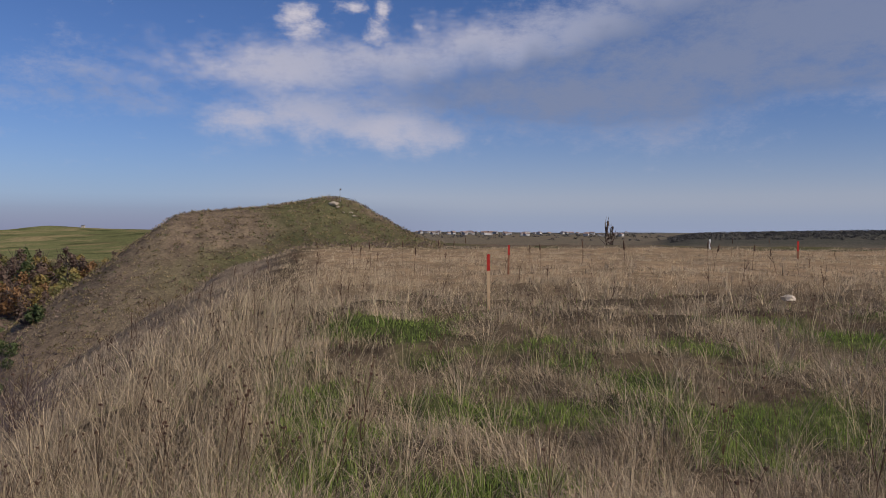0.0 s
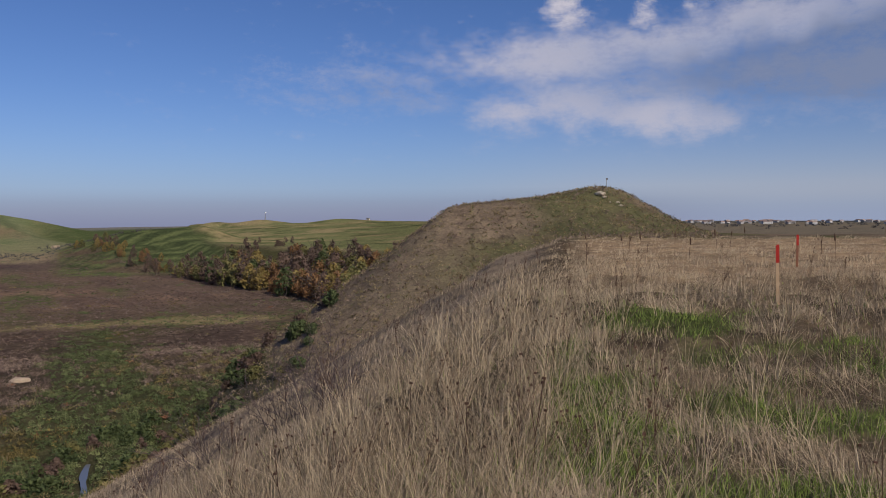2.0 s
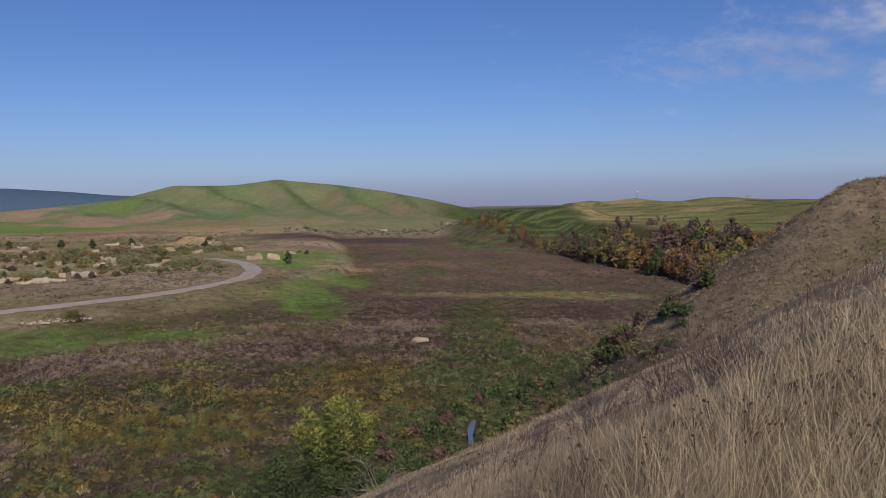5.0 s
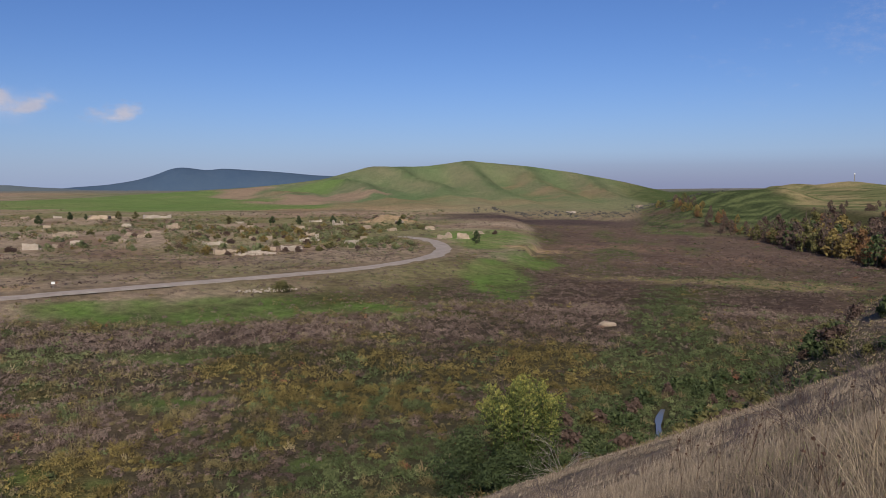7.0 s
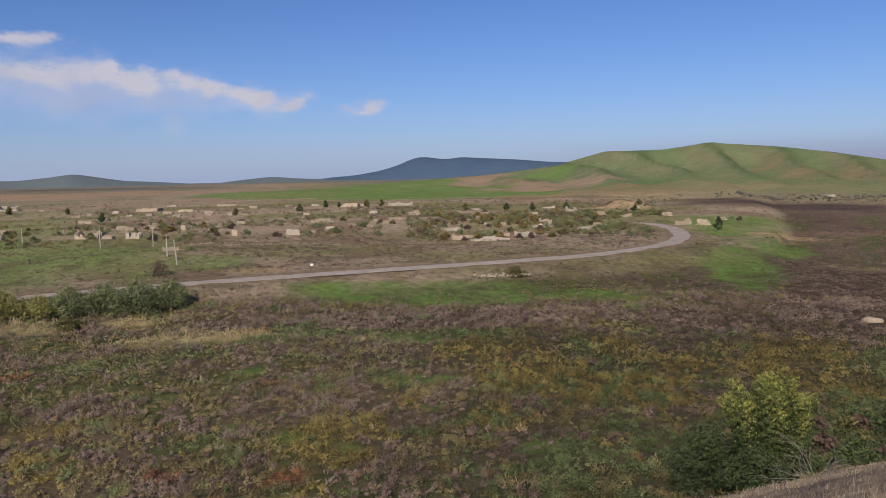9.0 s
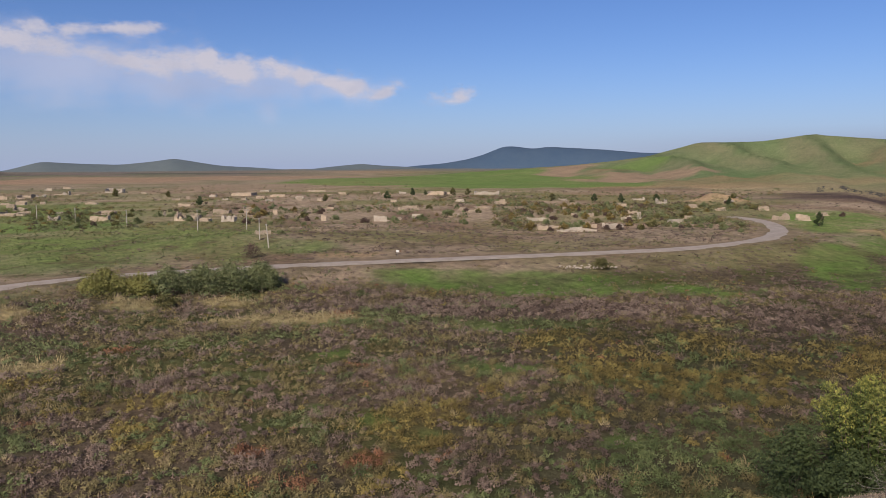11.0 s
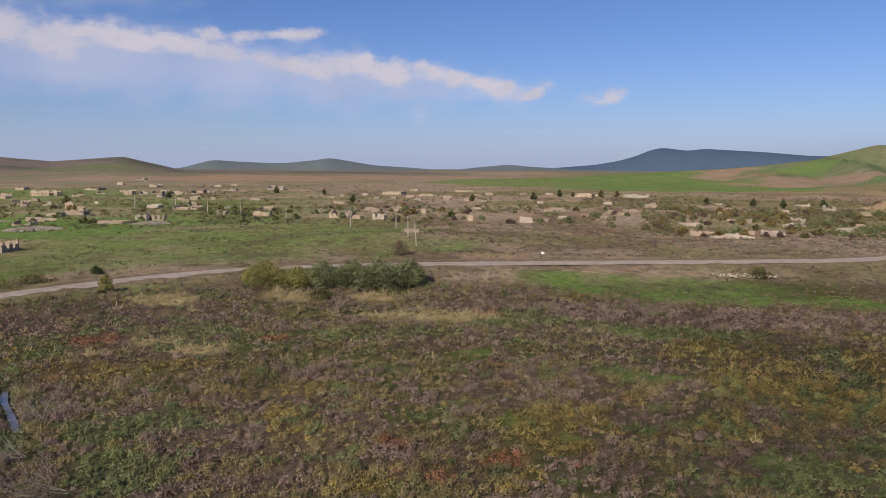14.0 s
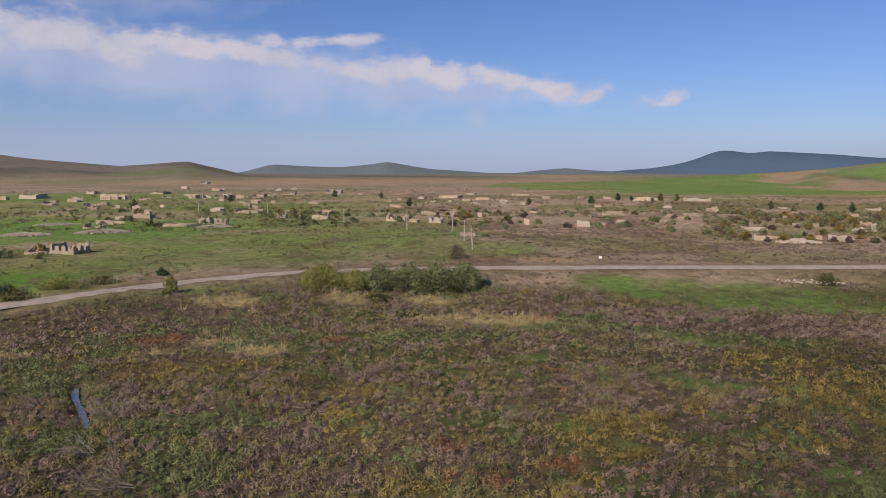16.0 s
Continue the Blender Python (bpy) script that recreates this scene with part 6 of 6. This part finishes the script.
for _ in range(46):                                  # and scattered up the mound's steep foot
    u, v = gt.uniform(30, 47), gt.uniform(66, 96)
    spots.append((-u * math.sin(FALL) + v * math.cos(FALL), u * math.cos(FALL) + v * math.sin(FALL)))
place_copies(foot, spots, gt, 0.6, 1.25)
# the thickets farther off, past counting
layers = {"hedge": [], "olive": [], "gold": [], "rust": []}
for a0, a1, r0, r1, n in ((61, 80, 275, 430, 1500), (62, 84, 430, 560, 800), (82, 112, 300, 430, 900), (106, 130, 300, 470, 650), (84, 128, 430, 700, 1300), (60, 80, 560, 660, 180), (100, 128, 480, 900, 560), (86, 112, 700, 1100, 200)):
    r, a = np.sqrt(gt.uniform(r0 * r0, r1 * r1, n)), np.radians(gt.uniform(a0, a1, n))
    x, y = -r * np.sin(a), r * np.cos(a)
    ok = (fbm(x / 40, y / 40, 3, 301) > -0.12) & (road_distance(x, y) > 9)
    x, y, r = x[ok], y[ok], r[ok]
    s = gt.uniform(0.8, 2.4, len(x))
    pick = gt.random(len(x))
    for c, lo, hi in (("hedge", 0, 0.42), ("olive", 0.42, 0.72), ("gold", 0.72, 0.84), ("rust", 0.84, 1.01)):
        m = (pick >= lo) & (pick < hi)
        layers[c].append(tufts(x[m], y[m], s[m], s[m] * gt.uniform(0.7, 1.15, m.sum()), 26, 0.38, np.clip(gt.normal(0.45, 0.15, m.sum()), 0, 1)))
for c, layer_parts in layers.items():
    off, VV, FF, TT = 0, [], [], []
    for V, F, T in layer_parts:
        VV.append(V), FF.append(F + off), TT.append(T)
        off += len(V)
    stuff("thicket", np.concatenate(VV), np.concatenate(FF), np.concatenate(TT), leaf_mats[c], {"hedge": "dark green", "olive": "olive-green", "gold": "yellow autumn", "rust": "brown withered"}[c] + " thickets scattered through the ruined village", "thicket")
upright = [tree("tree", ground_at(-430, 150, -0.2), 5.4, 3.6, "green", "small dark tree standing among the ruins", 140, per=30, clumps=22, leaf=0.36, low=0.2, tone=0.4, group="village trees"),
           tree("tree", ground_at(-565, 70, -0.2), 5.8, 4.4, "olive", "small olive tree standing among the ruins", 141, per=30, clumps=22, leaf=0.38, low=0.15, tone=0.45, group="village trees")]
place_copies(upright, [(-448, 140), (-470, 120), (-440, 175), (-380, 190), (-560, 40), (-566, 50), (-572, 82), (-520, 20), (-500, -20), (-600, -140), (-460, -90), (-640, -190), (-520, -230), (-410, -240)], gt, 0.7, 1.1)

# ---- poles, marker and stones ----
concrete = mottled("concrete", (0.30, 0.275, 0.24), (0.44, 0.41, 0.36), 1.5, 0.9, 0.2, 0.01)
metal = mottled("weathered_metal", (0.16, 0.15, 0.14), (0.30, 0.29, 0.27), 3.0, 0.6)
POLES = ((-278.6, -55.9, 7.2, 0.0), (-280.4, -39.4, 7.2, 1.5), (-211.9, -26.6, 5.9, 0.0), (-200.3, -23.0, 6.2, -4.0), (-304.7, -87.1, 6.2, 0.0), (-327.7, -113.6, 6.4, 1.0), (-357.0, -139.7, 6.4, 0.0), (-387.6, -168.5, 6.6, 0.0), (-393.6, -193.1, 6.6, 0.0))
for n, (x, y, h, tilt) in enumerate(POLES):
    root = thing("utility_pole", ground_at(x, y), "leaning pale concrete utility pole without wires" if tilt else "pale concrete utility pole without wires", "pole", "utility poles")
    shaft = part("shaft", boxes_mesh("shaft", [(0, 0, h * 0.25 - 0.3, 0.27, 0.24, h * 0.5 + 0.6), (0, 0, h * 0.75, 0.21, 0.19, h * 0.5)], concrete, 0.012, 5), root)
    arm = part("crossarm", boxes_mesh("crossarm", [(-0.45 * (n == 1), 0, h - 0.3, 1.5 if n == 1 else 0.45, 0.1, 0.1)], metal, 0.0, 5), root)
    for side in (-0.18, 0.18):
        part("insulator", boxes_mesh("insulator", [(side, 0, h - 0.20, 0.07, 0.07, 0.10), (side, 0, h - 0.12, 0.10, 0.10, 0.06)], metal, 0.0, 5), arm)
    root.matrix_world = pose(*ground_at(x, y), 0, tilt, 85 + 20 * (n == 3))
white = mottled("white_paint", (0.62, 0.62, 0.60), (0.82, 0.82, 0.80), 2.0, 0.7)
root = thing("road_marker", ground_at(-184.6, 9.0), "small white square board on a post by the road", "sign", turn=85)
part("post", boxes_mesh("post", [(0, 0, 0.5, 0.08, 0.08, 1.4)], metal), root)
part("board", boxes_mesh("board", [(0, -0.06, 1.3, 0.75, 0.03, 0.55)], white, 0.004), root)
# dead bushes and fallen bare branches on the valley floor
driftwood = mottled("grey_wood", (0.15, 0.135, 0.12), (0.29, 0.265, 0.24), 3.0, 0.9)
for n, (x, y, h, lean, label) in enumerate(((-55.5, -34.5, 3.0, 0.9, "fallen bare grey branches among the weeds"), (-72.5, -46.6, 2.0, 0.3, "bare grey dead bush beside the stream"), (-62.5, -42.5, 2.0, 0.9, "fallen bare grey branches among the weeds"), (-46.8, 36.2, 2.8, 0.3, "bare grey twiggy bush at the slope's foot"))):
    g = np.random.default_rng(400 + n)
    out = []
    for k in range(9):
        d = np.array([g.normal(0, 0.6) + 0.4 * lean, g.normal(0, 0.6) - lean, g.uniform(0.35, 1.0) * (1.15 - lean)])
        twigs((g.normal(0, 0.3), g.normal(0, 0.3), 0), d / np.linalg.norm(d), h * g.uniform(0.7, 1.1), 0.035, 2, g, out, 0.45)
    ob = new("dead_bush", sticks_mesh("dead_bush", out, driftwood))
    ob.matrix_world = pose(*ground_at(x, y, 0.5 * lean))
    tagged(ob, label, "bush")
# ---- things on the plateau and the mound ----
pine = mottled("bare_timber", (0.36, 0.25, 0.15), (0.52, 0.38, 0.24), 6.0, 0.8, 0.2, 0.003)
old_pine = mottled("weathered_timber", (0.16, 0.075, 0.045), (0.28, 0.13, 0.08), 6.0, 0.85)
red = mottled("red_paint", (0.30, 0.02, 0.016), (0.44, 0.035, 0.025), 9.0, 0.6)


def stake(x, y, h, wide, mat, label, red_from, tilt=0.0):
    root = thing("survey_stake", ground_at(x, y), label, "stake", "survey stakes")
    part("shaft", boxes_mesh("shaft", [(0, 0, red_from * h / 2 - 0.1, wide, wide * 0.55, red_from * h + 0.2)], mat, 0.002), root)
    part("painted_top", boxes_mesh("painted_top", [(0, 0, (1 + red_from) * h / 2, wide * 1.04, wide * 0.6, h * (1 - red_from)), (wide * 0.1, 0, h + 0.006, wide * 0.7, wide * 0.5, 0.015)], red, 0.002), root, "red painted top")
    root.matrix_world = pose(*ground_at(x, y), 0, tilt, 4)


stake(0.883, 14.85, 1.06, 0.052, pine, "pale wooden survey stake with a red painted top", 0.71, -0.6)
stake(2.20, 26.0, 0.98, 0.06, old_pine, "dark wooden survey stake with a red painted top", 0.68, 0.8)
stake(20.4, 44.5, 1.02, 0.10, old_pine, "dark wooden survey stake with a red painted top", 0.45, 0.0)
root = thing("marker_post", ground_at(28.6, 83.0), "short white post far out on the grass plateau", "post")
part("shaft", boxes_mesh("shaft", [(0, 0, 0.5, 0.15, 0.15, 1.4)], white, 0.01), root)


def rock(x, y, s, mat, label, seed, dz=0.0, long=1.35, flat=0.55, turn=None):
    g = np.random.default_rng(seed)
    bm = bmesh.new()
    bmesh.ops.create_icosphere(bm, subdivisions=2, radius=s)
    for v in bm.verts:
        n = noise.noise(v.co * (1.6 / s) + Vector((seed, 0, 0)))
        v.co *= 1 + 0.45 * n
        v.co.z *= flat
        v.co.x *= long
    me = bpy.data.meshes.new("rock")
    bm.to_mesh(me)
    bm.free()
    me.materials.append(mat)
    ob = new("rock", me)
    ob.matrix_world = pose(*ground_at(x, y, dz), 0, 0, g.uniform(0, 360) if turn is None else turn)
    return tagged(ob, label, "stone")


rock(-105.4, 93.9, 0.85, stone_mat, "long pale slab of stone lying in the valley scrub", 9, 0.45, 1.9, 0.62, 52)
rock(7.6, 17.0, 0.14, pale_mat, "white stone lying in the dry grass", 3, 0.16)
rock(-15.3, 108.2, 0.55, pale_mat, "white stone on top of the grassy mound", 4, 0.25)
rock(-14.6, 108.0, 0.35, pale_mat, "white stone on top of the grassy mound", 5, 0.2)
rock(-12.9, 108.6, 0.22, pale_mat, "small white stone on the mound's face", 6, 0.1)
rock(-12.4, 108.0, 0.25, pale_mat, "small white stone on the mound's face", 7, 0.1)
rock(-13.8, 107.2, 0.18, pale_mat, "small white stone on the mound's face", 8, 0.1)
root = thing("flag_pole", ground_at(-14.6, 110.6), "thin leaning pole with a small dark rag on the mound", "pole")
part("shaft", tube_mesh("shaft", [(0, 0, -0.3, 0.035), (-0.06, 0, 1.0, 0.03), (-0.12, 0, 2.0, 0.025)], 6, metal), root)
part("rag", boxes_mesh("rag", [(-0.02, 0, 1.88, 0.22, 0.02, 0.2)], bark, 0.03), root, "dark cloth rag")
root = thing("survey_post", ground_at(-17.3, 109.4), "short thin post on top of the mound", "post")
part("shaft", tube_mesh("shaft", [(0, 0, -0.2, 0.03), (0, 0, 0.6, 0.025)], 6, metal), root)
q, a = 960, radians(32.3)
root = thing("survey_tower", ground_at(-q * math.sin(a), q * math.cos(a)), "slender mast with a white ball on a far mound", "tower")
part("mast", tube_mesh("mast", [(0, 0, -0.5, 0.5), (0, 0, 4.0, 0.4), (0, 0, 7.2, 0.3)], 8, metal), root)
part("ball", tube_mesh("ball", [(0, 0, 6.9, 0.1), (0, 0, 7.1, 0.5), (0, 0, 7.7, 0.7), (0, 0, 8.3, 0.5), (0, 0, 8.5, 0.1)], 10, white), root, "white ball")
q, a = 990, radians(24.9)
root = thing("hut", ground_at(-q * math.sin(a), q * math.cos(a)), "small dark hut on the green upland", "hut")
part("body", boxes_mesh("body", [(0, 0, 1.0, 3.4, 3.0, 2.6)], concrete, 0.03), root)
part("roof", boxes_mesh("roof", [(0, 0, 2.45, 3.9, 3.5, 0.3)], metal, 0.03), root)

# dead flower stalks standing above the grass
stalk_mat = mottled("dead_stalk", (0.05, 0.03, 0.022), (0.13, 0.075, 0.05), 9.0, 0.95)
STALKS = ((5.8, 24.6, 1.15), (-1.8, 34.2, 1.1), (-3.0, 32.2, 1.1), (-0.1, 33.7, 1.05), (1.4, 46.4, 1.25), (3.7, 29.2, 1.0), (6.2, 34.4, 1.1), (11.8, 34.6, 1.15), (9.3, 26.6, 1.0), (11.8, 29.5, 0.95), (-3.7, 32.2, 1.0), (-6.2, 39.3, 1.2),
          (14.0, 40.0, 1.1), (17.5, 47.0, 1.2), (0.5, 40.5, 1.1), (8.0, 44.0, 1.15), (-1.0, 27.0, 0.95), (22.0, 52.0, 1.2))
gs = np.random.default_rng(51)
for x, y, h in STALKS:
    root = thing("dead_stalk", ground_at(x, y), "dark dead flower stalk with a long seed head", "plant", "dead stalks")
    b1, b2 = gs.normal(0, 0.10, 2)
    w = 0.007
    part("stem", tube_mesh("stem", [(0, 0, -0.1, w), (b1 * 0.4, b2 * 0.4, h * 0.5, w * 0.9), (b1, b2, h * 0.78, w * 0.8)], 5, stalk_mat), root)
    part("seed_head", tube_mesh("seed_head", [(b1, b2, h * 0.72, 0.012), (b1 * 1.08, b2 * 1.08, h * 0.78, 0.028), (b1 * 1.25, b2 * 1.25, h * 0.92, 0.024), (b1 * 1.4, b2 * 1.4, h, 0.008)], 6, stalk_mat), root)

# withered umbels and thistles: dark dots on thin branching stems
out, dots = [], []
ux, uy, ur = sector(900, 3.5, 46, -34, 50)
uu = uv_of(ux, uy)[0]
sel = (uu > -0.5) & (gs.random(900) < 0.22) | (gs.random(900) < 0.08)
ux, uy, ur = ux[sel], uy[sel], ur[sel]
uz = land(ux, uy)
for x, y, z, r in zip(ux, uy, uz, ur):
    h = gs.uniform(0.45, 0.85)
    tip = np.array([x + gs.normal(0, 0.1), y + gs.normal(0, 0.1), z + h])
    mid = np.array([x, y, z]) * 0.45 + tip * 0.55
    w = max(0.0022, 0.00028 * r)
    out.append((np.array([x, y, z - 0.05]), mid, w, w))
    for _ in range(gs.integers(3, 7)):
        e = mid + (tip - mid) * gs.uniform(0.5, 1.1) + gs.normal(0, 0.07, 3)
        out.append((mid, e, w * 0.8, w * 0.6))
        dots.append((*e, *(np.array([0.012, 0.012, 0.009]) * gs.uniform(0.6, 1.3) * (1 + 0.02 * r))))
tagged(new("withered_weeds", sticks_mesh("withered_weeds", out, stalk_mat)), "thin withered weed stems among the dry grass", "weeds", kind="stuff")
tagged(new("weed_heads", boxes_mesh("weed_heads", dots, stalk_mat, 0.004, 3)), "small dark seed heads on withered weeds", "weeds", kind="stuff")

# dark thorn bushes on the slope
thorn = mottled("thorn_twigs", (0.05, 0.04, 0.04), (0.13, 0.10, 0.10), 8.0, 0.9)
for n, (x, y, h) in enumerate(((-6.2, 11.2, 1.05), (-6.9, 11.0, 0.9), (-5.5, 9.6, 0.85), (-7.9, 10.4, 0.8), (-17.0, 26.0, 0.8), (-12.6, 14.5, 0.6), (-13.0, 9.5, 0.7))):
    g = np.random.default_rng(500 + n)
    out = []
    for k in range(13):
        d = np.array([g.normal(0, 0.55), g.normal(0, 0.55), 1.0])
        twigs((g.normal(0, 0.12), g.normal(0, 0.12), -0.05), d / np.linalg.norm(d), h * g.uniform(0.6, 1.0), 0.008, 2, g, out, 0.4)
    ob = new("thorn_bush", sticks_mesh("thorn_bush", out, thorn))
    ob.matrix_world = pose(*ground_at(x, y))
    tagged(ob, "leafless dark thorn bush in the slope's dry grass", "bush", "thorn bushes")

# ---- the far town, poplars and woods on the skyline ----
wall_white = mottled("town_wall", (0.28, 0.28, 0.29), (0.46, 0.46, 0.46), 0.3, 0.9, per_object=0.2)
roof_grey = mottled("town_roof", (0.16, 0.12, 0.11), (0.30, 0.22, 0.19), 0.3, 0.9, per_object=0.3)
houses = []
for n, (w, d, h, rh) in enumerate(((11, 8, 4.0, 2.5), (16, 9, 5.5, 2.8), (9, 9, 3.5, 2.4), (22, 10, 5.0, 2.0))):
    root = thing("house", ground_at(60 + 25 * n, 2480 + 30 * n, 1.0), "small pale house in the far town", "house", "far town houses", 10 * n)
    part("wall", boxes_mesh("wall", [(0, 0, h / 2 - 2, w, d, h + 4)], wall_white, 0.02), root)
    V = [(-w / 2 - 0.4, -d / 2 - 0.4, h), (w / 2 + 0.4, -d / 2 - 0.4, h), (w / 2 + 0.4, d / 2 + 0.4, h), (-w / 2 - 0.4, d / 2 + 0.4, h), (-w / 2, 0, h + rh), (w / 2, 0, h + rh)]
    me = bpy.data.meshes.new("roof")
    me.from_pydata(V, [], [(0, 1, 5, 4), (2, 3, 4, 5), (1, 2, 5), (3, 0, 4), (3, 2, 1, 0)])
    me.materials.append(roof_grey)
    part("roof", me, root)
    houses.append(root)
for _ in range(64):
    a, q = radians(gs.uniform(-13.5, 2.4)), gs.uniform(2150, 2900)
    copy_thing(houses[gs.integers(4)], pose(*ground_at(-q * math.sin(a), q * math.cos(a), 1.0), 0, 0, gs.uniform(0, 180)))
for a, q, h in ((-12.0, 700, 33), (-12.33, 705, 28)):
    tree("poplar", ground_at(-q * math.sin(radians(a)), q * math.cos(radians(a)), -1), h, h * 0.16, "rust", "tall slender bare poplar on the far skyline", int(h), per=40, clumps=30, leaf=0.5, low=0.1, tone=0.75, group="far poplars")

far_parts = []
for n, r0, r1, a0, a1, size in ((2200, 1020, 1330, -38, -16.2, 4.2), (240, 1700, 2900, -16, 3, 7.0), (200, 2250, 2750, -14, 3, 6.0), (140, 620, 720, 47, 58, 2.2), (90, 640, 900, 40, 47, 2.4)):
    x, y = scrub_points(n, r0, r1, a0, a1)
    s = rng.uniform(0.6, 1.3, n) * size
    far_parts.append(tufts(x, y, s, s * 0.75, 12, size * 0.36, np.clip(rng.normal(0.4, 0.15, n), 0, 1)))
off, VV, FF, TT = 0, [], [], []
for V, F, T in far_parts:
    VV.append(V), FF.append(F + off), TT.append(T)
    off += len(V)
far_mat = toned("far_wood", [(0.0, (0.05, 0.05, 0.05)), (0.5, (0.085, 0.082, 0.075)), (1.0, (0.13, 0.125, 0.11))])
stuff("far_woods", np.concatenate(VV), np.concatenate(FF), np.concatenate(TT), far_mat, "dark woods and hedges far off on the skyline", "woods")
